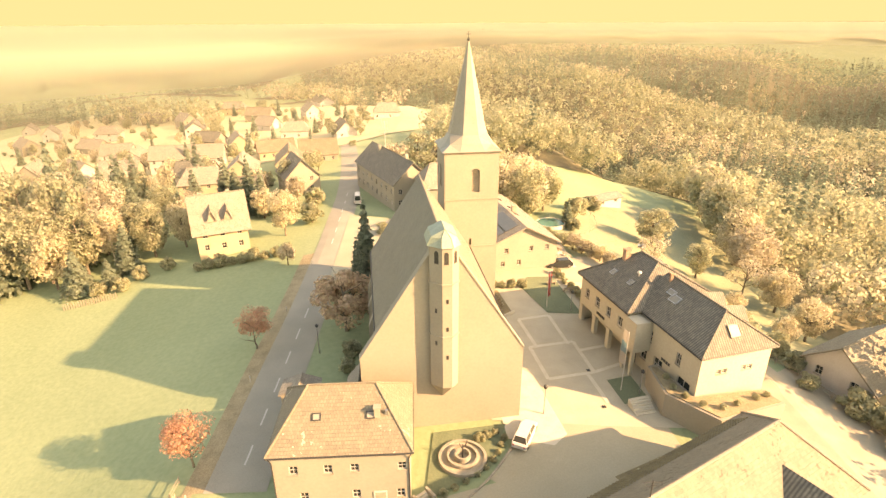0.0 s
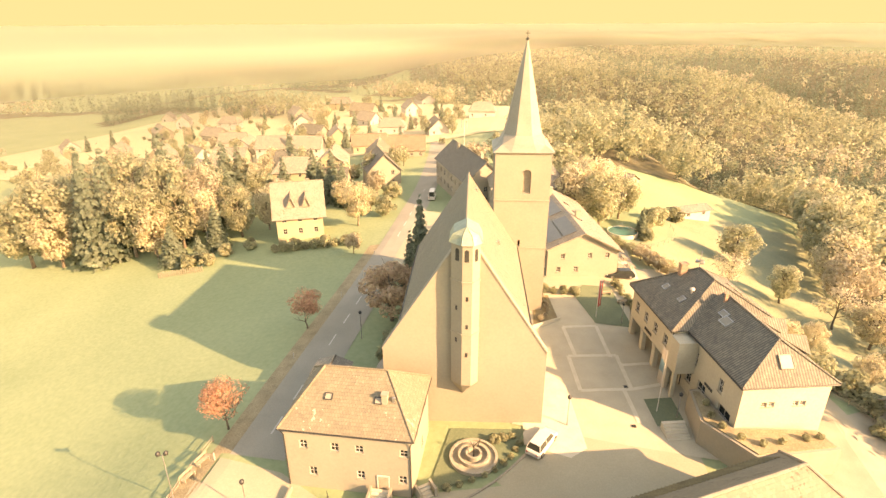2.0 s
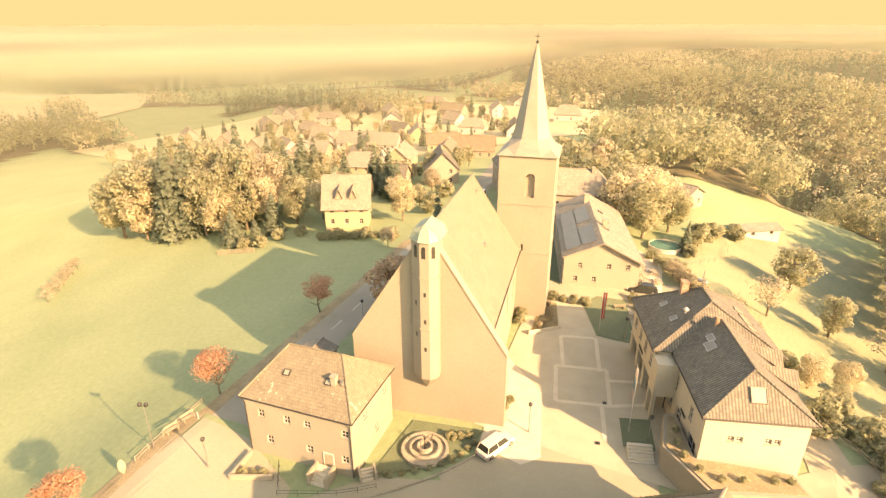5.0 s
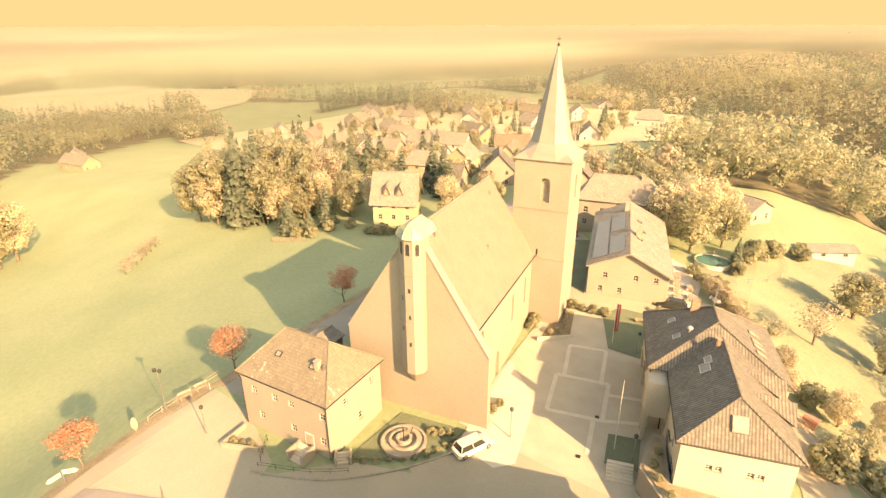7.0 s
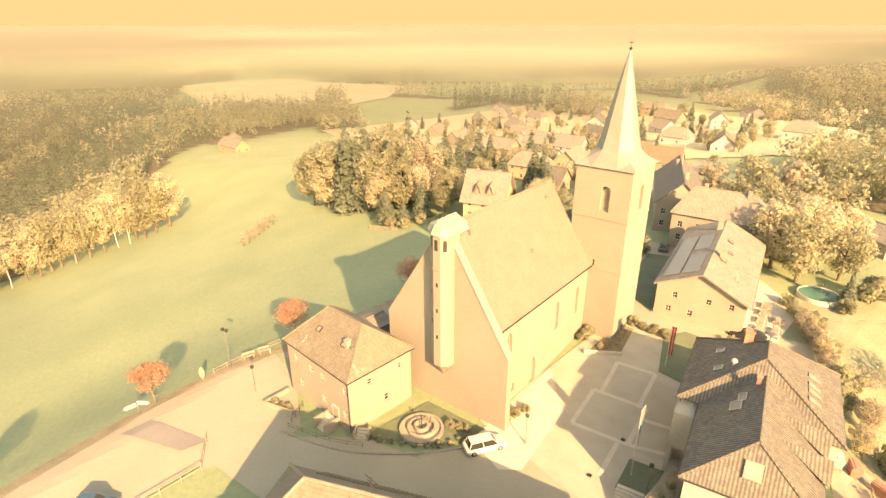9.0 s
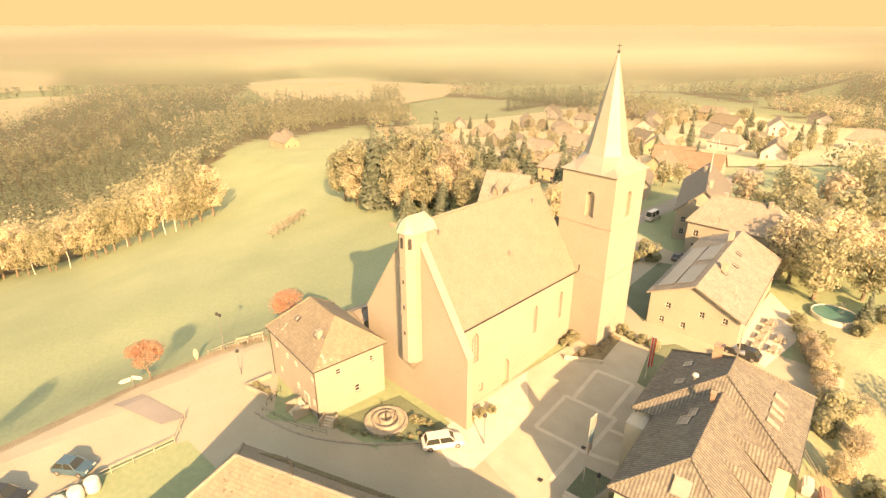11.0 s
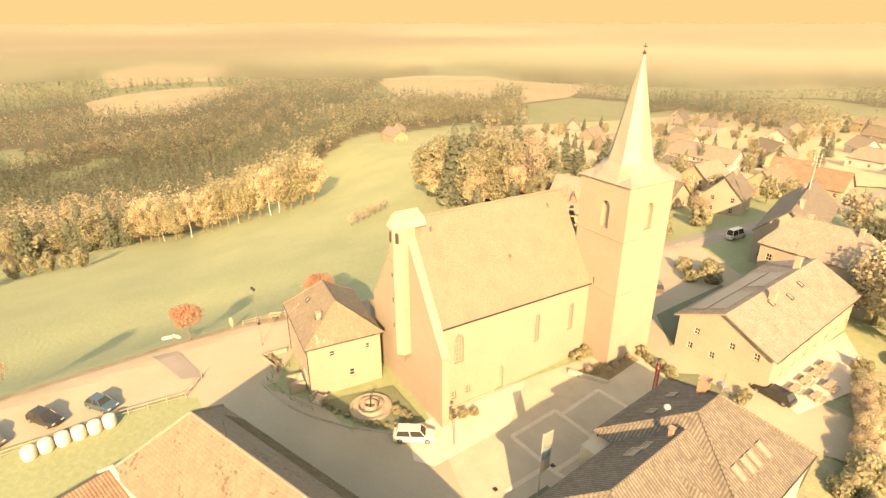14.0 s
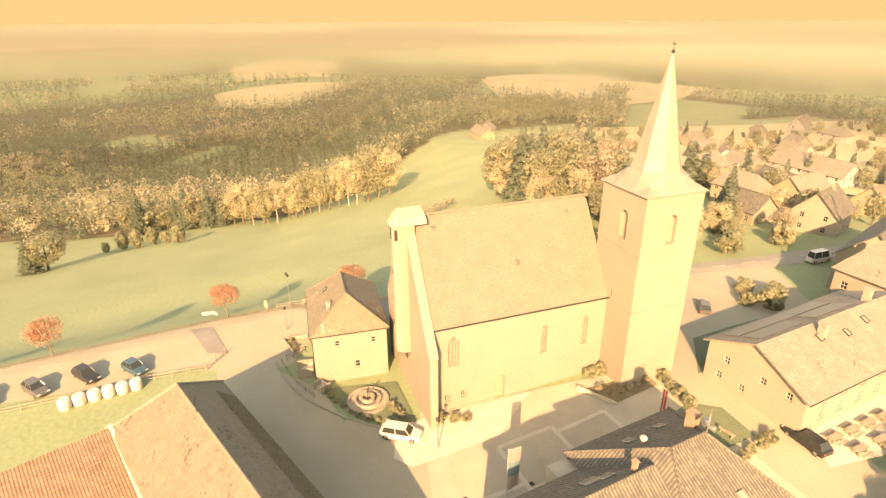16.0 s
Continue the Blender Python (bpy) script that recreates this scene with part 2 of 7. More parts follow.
# ---- building helpers ----
def link_mesh(name, bm, mat):
    """A bmesh as one mesh object, with UVs in metres along every face."""
    bm.normal_update()
    uv = bm.loops.layers.uv.new("UVMap")
    up = Vector((0, 0, 1))
    for f in bm.faces:
        u = up.cross(f.normal)
        u = u.normalized() if u.length > 0.05 else Vector((1, 0, 0))
        v = f.normal.cross(u)
        for lp in f.loops:
            lp[uv].uv = (lp.vert.co.dot(u), lp.vert.co.dot(v))
    me = bpy.data.meshes.new(name)
    bm.to_mesh(me)
    bm.free()
    me.materials.append(mat)
    return new(name, me)


def part(name, bm, mat, parent, label=""):
    ob = link_mesh(name, bm, mat)
    ob.parent = parent
    return tagged(ob, label)


def thing(name, label, category, m=None, group="", kind=""):
    ob = new(name)
    ob.empty_display_size = 0.3
    if m is not None:
        ob.matrix_basis = m
    return tagged(ob, label, category, group, kind)


def solid(name, bm, mat, label, category, m=None, group="", kind=""):
    """A thing that is one mesh."""
    ob = link_mesh(name, bm, mat)
    if m is not None:
        ob.matrix_basis = m
    return tagged(ob, label, category, group, kind)


def face(bm, *pts):
    return bm.faces.new([bm.verts.new(p) for p in pts])


def box(bm, x0, x1, y0, y1, z0, z1, m=None):
    v = [bm.verts.new((x, y, z)) for z in (z0, z1) for y in (y0, y1) for x in (x0, x1)]
    for q in ((0, 2, 3, 1), (4, 5, 7, 6), (0, 1, 5, 4), (2, 6, 7, 3), (0, 4, 6, 2), (1, 3, 7, 5)):
        bm.faces.new([v[i] for i in q])
    if m is not None:
        bmesh.ops.transform(bm, matrix=m, verts=v)
    return v


def prism(bm, poly, z0, z1, m=None):
    """An upright prism over a counter-clockwise outline."""
    a, b = [bm.verts.new((x, y, z0)) for x, y in poly], [bm.verts.new((x, y, z1)) for x, y in poly]
    n = len(poly)
    bm.faces.new(b); bm.faces.new(a[::-1])
    for i in range(n):
        bm.faces.new((a[i], a[(i + 1) % n], b[(i + 1) % n], b[i]))
    if m is not None:
        bmesh.ops.transform(bm, matrix=m, verts=a + b)
    return a + b


def rod(bm, p0, p1, r0, r1=None, n=8, cap=True):
    """A tapered round bar from p0 to p1."""
    p0, p1 = Vector(p0), Vector(p1)
    r1 = r0 if r1 is None else r1
    d = (p1 - p0).normalized()
    s = d.orthogonal().normalized(); t = d.cross(s)
    ring = lambda p, r: [bm.verts.new(p + (s * math.cos(a) + t * math.sin(a)) * r) for a in (2 * math.pi * i / n for i in range(n))]
    a, b = ring(p0, r0), ring(p1, max(r1, 0.001))
    for i in range(n):
        bm.faces.new((a[i], a[(i + 1) % n], b[(i + 1) % n], b[i]))
    if cap:
        bm.faces.new(a[::-1]); bm.faces.new(b)
    return a + b


def lathe(bm, profile, n=16, centre=(0, 0)):
    """A turned shape from (radius, z) pairs."""
    rings = [[bm.verts.new((centre[0] + r * math.cos(2 * math.pi * i / n), centre[1] + r * math.sin(2 * math.pi * i / n), z)) for i in range(n)] for r, z in profile]
    for a, b in zip(rings, rings[1:]):
        for i in range(n):
            bm.faces.new((a[i], a[(i + 1) % n], b[(i + 1) % n], b[i]))
    bm.faces.new(rings[0][::-1]); bm.faces.new(rings[-1])


def wall(bm, p0, p1, z0, z1, thick, holes=()):
    """An upright wall from p0 to p1 (plan), its outer face on the right of that way, with holes through it: (u0, u1, z0, z1) or (..., 'arch')."""
    p0, p1 = Vector((*p0, 0)), Vector((*p1, 0))
    length = (p1 - p0).length
    u = (p1 - p0) / length
    inward = Vector((-u.y, u.x, 0))
    m = Matrix((( u.x, inward.x, 0, p0.x), (u.y, inward.y, 0, p0.y), (0, 0, 1, 0), (0, 0, 0, 1)))
    us = sorted({0.0, length, *(h[0] for h in holes), *(h[1] for h in holes)})
    zs = sorted({z0, z1, *(h[2] for h in holes), *(h[3] for h in holes)})
    for za, zb in zip(zs, zs[1:]):
        for ua, ub in zip(us, us[1:]):
            mid = ((ua + ub) / 2, (za + zb) / 2)
            if not any(h[0] < mid[0] < h[1] and h[2] < mid[1] < h[3] for h in holes):
                box(bm, ua, ub, 0, thick, za, zb, m)
    for h in holes:
        if len(h) > 4:
            u0, u1, ha, hb = h[:4]
            w, mid = u1 - u0, (u0 + u1) / 2
            rise = min(w * (0.87 if h[4] == "arch" else 0.5), (hb - ha) * 0.8)
            zs0 = hb - rise
            arc = [(u0 + w / 2 * (1 - math.cos(a)) if h[4] == "round" else u0 + w * (1 - math.cos(a)),
                    zs0 + rise * math.sin(a) / (1.0 if h[4] == "round" else math.sin(math.pi / 3))) for a in (k / 5 * (math.pi / 2 if h[4] == "round" else math.pi / 3) for k in range(6))]
            flat = Matrix(((1, 0, 0, 0), (0, 0, 1, 0), (0, 1, 0, 0), (0, 0, 0, 1)))
            left = arc + [(u0, hb)]
            right = [(2 * mid - x, z) for x, z in left][::-1]
            for poly in (left, right):
                vs = prism(bm, poly, 0, thick)
                bmesh.ops.transform(bm, matrix=m @ flat, verts=vs)
    bmesh.ops.remove_doubles(bm, verts=bm.verts[:], dist=0.003)
    return m


def roof_sheet(bm, faces, thick=0.18):
    """Roof planes that share ridges and hips, given thickness downwards."""
    made, verts = [], {}
    for pts in faces:
        vs = []
        for p in pts:
            key = tuple(round(c, 3) for c in p)
            if key not in verts:
                verts[key] = bm.verts.new(p)
            vs.append(verts[key])
        made.append(bm.faces.new(vs))
    bm.normal_update()
    for f in made:
        if f.normal.z < 0:
            f.normal_flip()
    bm.normal_update()
    bmesh.ops.solidify(bm, geom=made, thickness=thick)
    bmesh.ops.recalc_face_normals(bm, faces=bm.faces[:])


# ---- the lie of the land ----
def smooth(a, b, x):
    t = np.clip((x - a) / (b - a), 0, 1)
    return t * t * (3 - 2 * t)


def height(x, y):
    """The ground's height: a hilltop village, a meadow falling to woods on one side, a valley and wooded hills on the other."""
    x, y = np.asarray(x, float), np.asarray(y, float)
    z = 2.4 * np.exp(-((y - 90) / 28) ** 2 - ((x - 8) / 22) ** 2)
    z = z - 0.028 * np.clip(y - 120, 0, 500) * smooth(110, 220, y)
    edge = -26.0 + 0.26 * np.clip(30 - y, -4, 80)
    d = np.clip(edge - x, 0, None)
    k = 0.10 + 0.16 * np.clip((110 - y) / 90, 0, 1)
    drop = k * d + 2.2 * np.exp(-((d - 25) / 18) ** 2) * smooth(60, 20, y) * smooth(0, 12, d)
    z = z - 85 * np.tanh(drop / 85) - 0.6 * smooth(-3, 2, edge - x + 1)
    side = 42 - 12 * smooth(60, 85, y) + 0 * x
    e = np.clip(x - side, 0, None)
    z = z - 62 * np.tanh(0.24 * e / 62)
    r, a = np.hypot(x - 20, y - 20), np.degrees(np.arctan2(-(x - 20), y - 20))
    hill = smooth(24, 6, a) * smooth(-95, -70, a)
    rim = 262 + 9 * np.clip(a, -12, 20)
    z = z - 40 * smooth(0, 150, r - rim) * smooth(16, 9, a) * smooth(-34, -8, z)
    z = z - 45 * smooth(520, 1000, r) * smooth(-45, -8, z) * (1 - hill)
    ridge = 44 + 8 * np.sin(a / 5.0) + 6 * np.sin(a / 2.3 + 1)
    z = z + ridge * (1 - 0.55 * smooth(800, 1150, r)) * smooth(300, 700, r) * hill * (0.6 + 0.4 * smooth(24, -5, a)) * smooth(-12, -48, z)
    z = z + 20 * np.sin(x / 74 + 0.8) * np.cos(y / 88 + 0.4) * hill * smooth(170, 330, r) * smooth(-8, -25, z) * smooth(0, -30, z - 20)
    roll = np.sin(x / 130 + 1) * np.cos(y / 170) + 0.6 * np.sin(x / 61 + y / 83)
    for cx, cy, up, wide in ((-950, 10, 20, 150), (-820, 450, 30, 200), (-1500, 650, 40, 240), (-1330, -30, 40, 170)):
        z = z + up * np.exp(-((x - cx) ** 2 + (y - cy) ** 2) / wide ** 2)
    return z + roll * 5 * smooth(220, 700, r)


def ground_z(x, y):
    return float(height(x, y))

# ---- ground, roads, square ----
def make_ground():
    n = 270
    t = np.linspace(-1, 1, n)
    gx, gy = 10 + 60 * np.sinh(4.94 * t) / 1.0, 60 + 60 * np.sinh(4.94 * t)
    X, Y = np.meshgrid(gx, gy)
    Z = height(X, Y)
    co = np.stack([X.ravel(), Y.ravel(), Z.ravel()], 1)
    i = np.arange(n * n).reshape(n, n)
    quads = np.stack([i[:-1, :-1].ravel(), i[:-1, 1:].ravel(), i[1:, 1:].ravel(), i[1:, :-1].ravel()], 1)
    me = bpy.data.meshes.new("ground")
    me.from_pydata(co.tolist(), [], quads.tolist())
    me.polygons.foreach_set("use_smooth", [True] * len(me.polygons))
    me.materials.append(M["grass"])
    tagged(new("ground", me), "green autumn meadow on a rounded hilltop above woods", "ground", kind="structure")


def mesh_z(x, y):
    """The ground mesh's own height between its vertices."""
    n = 270
    u = (np.arcsinh((x - 10) / 60) / 4.94 + 1) / 2 * (n - 1)
    v = (np.arcsinh((y - 60) / 60) / 4.94 + 1) / 2 * (n - 1)
    i, j = int(u), int(v)
    at = lambda k: 60 * math.sinh(4.94 * (2 * k / (n - 1) - 1))
    xa, xb, ya, yb = 10 + at(i), 10 + at(i + 1), 60 + at(j), 60 + at(j + 1)
    p, q = (x - xa) / (xb - xa), (y - ya) / (yb - ya)
    h = height(np.array([xa, xb, xa, xb]), np.array([ya, ya, yb, yb]))
    return float((h[0] * (1 - p) + h[1] * p) * (1 - q) + (h[2] * (1 - p) + h[3] * p) * q)


make_ground()
LIFT = [0.05]


def drape(name, outline, mat, label, category="pavement", step=1.6, lift=None, kind="structure", level=None):
    """A convex patch of paving laid on the ground."""
    if lift is None:
        LIFT[0] += 0.006
        lift = LIFT[0]
    xs, ys = [p[0] for p in outline], [p[1] for p in outline]
    nx, ny = max(2, int((max(xs) - min(xs)) / step) + 2), max(2, int((max(ys) - min(ys)) / step) + 2)
    bm = bmesh.new()
    vs = [[bm.verts.new((min(xs) + (max(xs) - min(xs)) * i / (nx - 1), min(ys) + (max(ys) - min(ys)) * j / (ny - 1), 0)) for i in range(nx)] for j in range(ny)]
    for j in range(ny - 1):
        for i in range(nx - 1):
            bm.faces.new((vs[j][i], vs[j][i + 1], vs[j + 1][i + 1], vs[j + 1][i]))
    area = sum(a[0] * b[1] - b[0] * a[1] for a, b in zip(outline, outline[1:] + outline[:1]))
    pts = outline if area > 0 else outline[::-1]
    for a, b in zip(pts, pts[1:] + pts[:1]):
        bmesh.ops.bisect_plane(bm, geom=bm.verts[:] + bm.edges[:] + bm.faces[:], plane_co=(*a, 0), plane_no=(b[1] - a[1], a[0] - b[0], 0), clear_outer=True)
    for v in bm.verts:
        v.co.z = (level or ground_z)(v.co.x, v.co.y) + lift
    return solid(name, bm, mat, label, category, kind=kind)


def path_points(points, step=2.0):
    """A smooth line through plan points."""
    P = [Vector(p) for p in points]
    P = [2 * P[0] - P[1]] + P + [2 * P[-1] - P[-2]]
    out = []
    for a, b, c, d in zip(P, P[1:], P[2:], P[3:]):
        k = max(2, int((c - b).length / step))
        for i in range(k):
            t = i / k
            out.append(0.5 * (2 * b + (c - a) * t + (2 * a - 5 * b + 4 * c - d) * t * t + (3 * b - a - 3 * c + d) * t ** 3))
    return out + [P[-2]]


def ribbon(name, points, half, mat, label, category="road", lift=None, rise=0.0, across=4, kind="structure"):
    """A road or kerb of an even width along a smooth line."""
    if lift is None:
        LIFT[0] += 0.006
        lift = LIFT[0]
    line = path_points(points)
    bm = bmesh.new()
    rows = []
    for i, p in enumerate(line):
        d = (line[min(i + 1, len(line) - 1)] - line[max(i - 1, 0)]).normalized()
        s = Vector((d.y, -d.x))
        row = []
        for k in range(across + 1):
            q = p + s * half * (2 * k / across - 1)
            row.append(bm.verts.new((q.x, q.y, ground_z(q.x, q.y) + lift + rise)))
        rows.append(row)
    for a, b in zip(rows, rows[1:]):
        for k in range(across):
            bm.faces.new((a[k], a[k + 1], b[k + 1], b[k]))
    if rise:
        geom = bmesh.ops.extrude_face_region(bm, geom=bm.faces[:])
        bmesh.ops.translate(bm, verts=[v for v in geom["geom"] if isinstance(v, bmesh.types.BMVert)], vec=(0, 0, 0))
        top = {v for v in geom["geom"] if isinstance(v, bmesh.types.BMVert)}
        for v in bm.verts:
            if v not in top:
                v.co.z -= rise + 0.1
    bmesh.ops.recalc_face_normals(bm, faces=bm.faces[:])
    if not rise:
        for f in bm.faces:
            if f.normal.z < 0:
                f.normal_flip()
    return solid(name, bm, mat, label, category, kind=kind)


for k, (label, poly) in enumerate((("pale mown pasture between the woods", [(-822, -110), (-780, -20), (-900, 60), (-1026, 120), (-1110, 40), (-1091, -111), (-950, -140)]),
                                   ("wide pale pasture beyond the woods", [(-600, 262), (-480, 330), (-560, 470), (-746, 657), (-1120, 640), (-1060, 430), (-860, 300)]),
                                   ("pale field on a far hill", [(-1300, 430), (-1350, 620), (-1700, 900), (-1800, 640)]), ("pale field on a far slope", [(-1180, -130), (-1190, 60), (-1500, 120), (-1480, -200)]),
                                   ("pale hilltop pasture round the village", [(-42, 215), (-12, 250), (5, 265), (-25, 372), (-170, 470), (-300, 470), (-330, 230), (-140, 160)]))):
    drape("field", poly, M["pasture"], label, "field", step=9.0 if k > 3 else 16.0, lift=0.3 if k > 3 else 0.8, level=mesh_z)
drape("orchard", [(33, 75), (42, 64), (62, 58), (78, 100), (72, 150), (40, 142), (25, 114), (21, 105)], M["orchard"], "mown orchard grass on the slope behind the inn", "lawn", step=2.5, lift=0.06, level=mesh_z)
MAIN = [(-19.5, 20), (-20.6, 40), (-21.2, 60), (-21.6, 80), (-22.6, 100), (-24, 120), (-26, 145), (-31, 180), (-40, 230)]
drape("road_lot", [(-5.0, -12), (-8.2, 8), (-9.4, 23.5), (-12.0, 36), (-25.2, 36), (-24.2, 22), (-17.6, -3), (-14, -14)], M["asphalt"], "sunlit pale asphalt parking strip beside the meadow", "road")
ribbon("road_main", [(x, y) for x, y in MAIN if y >= 40], 3.1, M["road_asphalt"], "grey asphalt village road beside the church")
drape("road_junction", [(-24, 22), (-9.3, 23.4), (-7.5, 31), (-9.0, 37.6), (-17, 38.5), (-24.5, 42)], M["asphalt"], "asphalt road below the old house", "road")
ribbon("verge", [(x - 4.2, y) for x, y in MAIN if 40 <= y <= 100], 1.15, M["verge"], "strip of brown grass between road and meadow", "verge", lift=0.04)
ribbon("verge", [(-13.7, -16), (-18.2, -3), (-24.9, 22), (-26.0, 40)], 1.2, M["verge"], "dry grass strip along the parking area", "verge", lift=0.05)
ribbon("path", [(39, 49), (42, 56), (40.5, 64), (37, 74)], 2.4, M["gravel"], "pale gravel path behind the town hall", "path")
drape("road_bend", [(-10, 24.5), (2, 27), (22, 40), (18, 52), (8, 48.5), (-1.5, 38.8), (-10, 36)], M["asphalt"], "shaded asphalt bend between barn and garden", "road")
drape("road_lane", [(17, 39), (46, 36), (48, 60), (40, 62), (30, 49), (17, 51)], M["asphalt"], "pale lane below the town hall", "road")
drape("road_corner", [(4.5, 41.5), (12, 36), (26, 43), (25, 52), (12, 53), (7.6, 46.5)], M["asphalt"], "sunlit asphalt between garden and square", "road")
drape("road_yard_east", [(30, 49), (17, 39), (40, 27), (57, 40), (50, 60), (43, 63)], M["gravel"], "pale gravel yard between barn and lane", "road")
drape("square", [(5.5, 49.5), (18, 49), (31, 48), (33, 75), (27, 86), (9, 86), (5, 78)], M["paving"], "paved church square in two greys", "pavement")
drape("pavement_church", [(7, 47), (12, 46), (18, 52), (11.5, 58), (7, 79), (4, 79)], M["slab"], "pale paving along the church wall", "pavement")
drape("road_inn", [(3, 78.5), (27, 84), (33, 90), (31, 96), (8, 88)], M["asphalt"], "pale asphalt yard before the inn", "road")
drape("road_yard", [(-20, 84), (4, 76), (9, 86), (5.0, 103), (-2, 115), (-22, 122)], M["asphalt"], "pale asphalt yard behind the church", "road")
# deep shade on the yard west of the inn, painted as a dark patch
drape("lawn_inn", [(8.2, 84.9), (0.5, 89.6), (-4.5, 108.9), (1.3, 111.5)], M["lawn"], "dark green patch along the inn painting deep shade on the yard", "lawn")
drape("pavement_terrace", [(19, 90), (24, 89), (23.5, 104), (14, 113)], M["slab"], "pale paved inn terrace", "pavement")


def strip(points, w=0.26):
    ribbon("trim", points, w, M["slab"], "pale granite band in the square's paving", "paving band", lift=0.15, across=2)


for band in ([(11.2, 70.6), (15.9, 71.9)], [(15.9, 71.9), (17.4, 64.8)], [(12.9, 63.8), (11.2, 70.6)], [(11.9, 63.9), (18.2, 65.4)], [(18.2, 65.4), (19.5, 58.7)],
             [(19.5, 58.7), (13.3, 57.2)], [(13.3, 57.2), (11.9, 63.9)], [(18.7, 63.4), (23.0, 64.8)], [(19.5, 58.7), (23.7, 60.7)], [(18.6, 58.2), (19.7, 52.8)]):
    strip(band)
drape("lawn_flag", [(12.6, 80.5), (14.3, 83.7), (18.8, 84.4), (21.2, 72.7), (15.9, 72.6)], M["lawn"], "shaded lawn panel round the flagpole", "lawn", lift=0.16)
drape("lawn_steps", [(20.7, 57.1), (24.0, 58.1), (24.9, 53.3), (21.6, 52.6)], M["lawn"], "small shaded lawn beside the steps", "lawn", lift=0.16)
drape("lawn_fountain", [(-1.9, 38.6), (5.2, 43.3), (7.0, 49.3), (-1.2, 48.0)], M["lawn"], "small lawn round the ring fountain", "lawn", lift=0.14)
for y in range(8):
    c = path_points(MAIN, 0.5)
    k = [p for p in c if p.y >= 44.9 + 6.0 * y][0]
    ribbon("road_marking", [(k.x, k.y - 1.45), (k.x - 0.02, k.y), (k.x - 0.06, k.y + 1.45)], 0.10, M["white"], "white dashed centre line", "road marking", lift=0.10, across=1)
for y in (105, 112, 119, 126, 133, 140):
    k = [p for p in path_points(MAIN, 0.5) if p.y >= y][0]
    ribbon("road_marking", [(k.x, k.y - 1.5), (k.x - 0.1, k.y), (k.x - 0.2, k.y + 1.5)], 0.10, M["white"], "white dashed centre line", "road marking", lift=0.10, across=1)
ribbon("kerb", [(-9.2, 32.4), (-4.5, 34.1), (-0.3, 36.6), (4.4, 41.3), (7.4, 45.7)], 0.09, M["stone"], "grey stone kerb along the garden", "kerb", rise=0.12, across=1)
drape("road_patch", [(-21.5, 18.8), (-21.5, 22.1), (-13.2, 25.6), (-13.7, 22.8)], M["old_asphalt"], "darker mended strip in the asphalt", "road", lift=0.13)

# ---- windows shared by the buildings ----
WINDOW_DATA = {}


def window(parent, m, w, h, bars=(1, 1), depth=0.12, frame_mat="white", sill=True, name="window"):
    """A framed window: frame, pane and sill, set in an opening. m: its middle at the foot, y going into the wall."""
    key = (round(w, 2), round(h, 2), bars, frame_mat, sill)
    if key not in WINDOW_DATA:
        fb, pb, sb = bmesh.new(), bmesh.new(), bmesh.new()
        f = 0.07
        nx, nz, b = bars[0] + 1, bars[1] + 1, 0.05
        gw, gh = (w - 2 * f - b * (nx - 1)) / nx, (h - 2 * f - b * (nz - 1)) / nz
        lights = [(f + i * (gw + b), f + i * (gw + b) + gw, f + j * (gh + b), f + j * (gh + b) + gh) for i in range(nx) for j in range(nz)]
        wall(fb, (-w / 2, 0), (w / 2, 0), 0, h, depth, lights)
        box(pb, -w / 2 + f * 0.7, w / 2 - f * 0.7, depth * 0.55, depth * 0.7, f * 0.7, h - f * 0.7)
        box(sb, -w / 2 - 0.08, w / 2 + 0.08, -0.2, 0.04, -0.07, -0.002)
        WINDOW_DATA[key] = [link_mesh(n, b, M[mm]) for n, b, mm in ((name, fb, frame_mat), ("pane", pb, "glass"), ("sill", sb, "stone"))]
        first = WINDOW_DATA[key]
        for o in first:
            scene.collection.objects.unlink(o)
    fr, pa, si = WINDOW_DATA[key]
    ob = new(name, fr.data)
    ob.parent, ob.matrix_basis = parent, m
    new("pane", pa.data).parent = ob
    if sill:
        new("sill", si.data).parent = ob
    return ob


def wall_pose(p0, p1, u, z, inset=0.12):
    """Where a window stands in a wall from p0 to p1, u along it."""
    a, b = Vector(p0), Vector(p1)
    d = (b - a).normalized()
    n = Vector((-d.y, d.x))
    q = a + d * u + n * inset
    return Matrix(((d.x, n.x, 0, q.x), (d.y, n.y, 0, q.y), (0, 0, 1, z), (0, 0, 0, 1)))


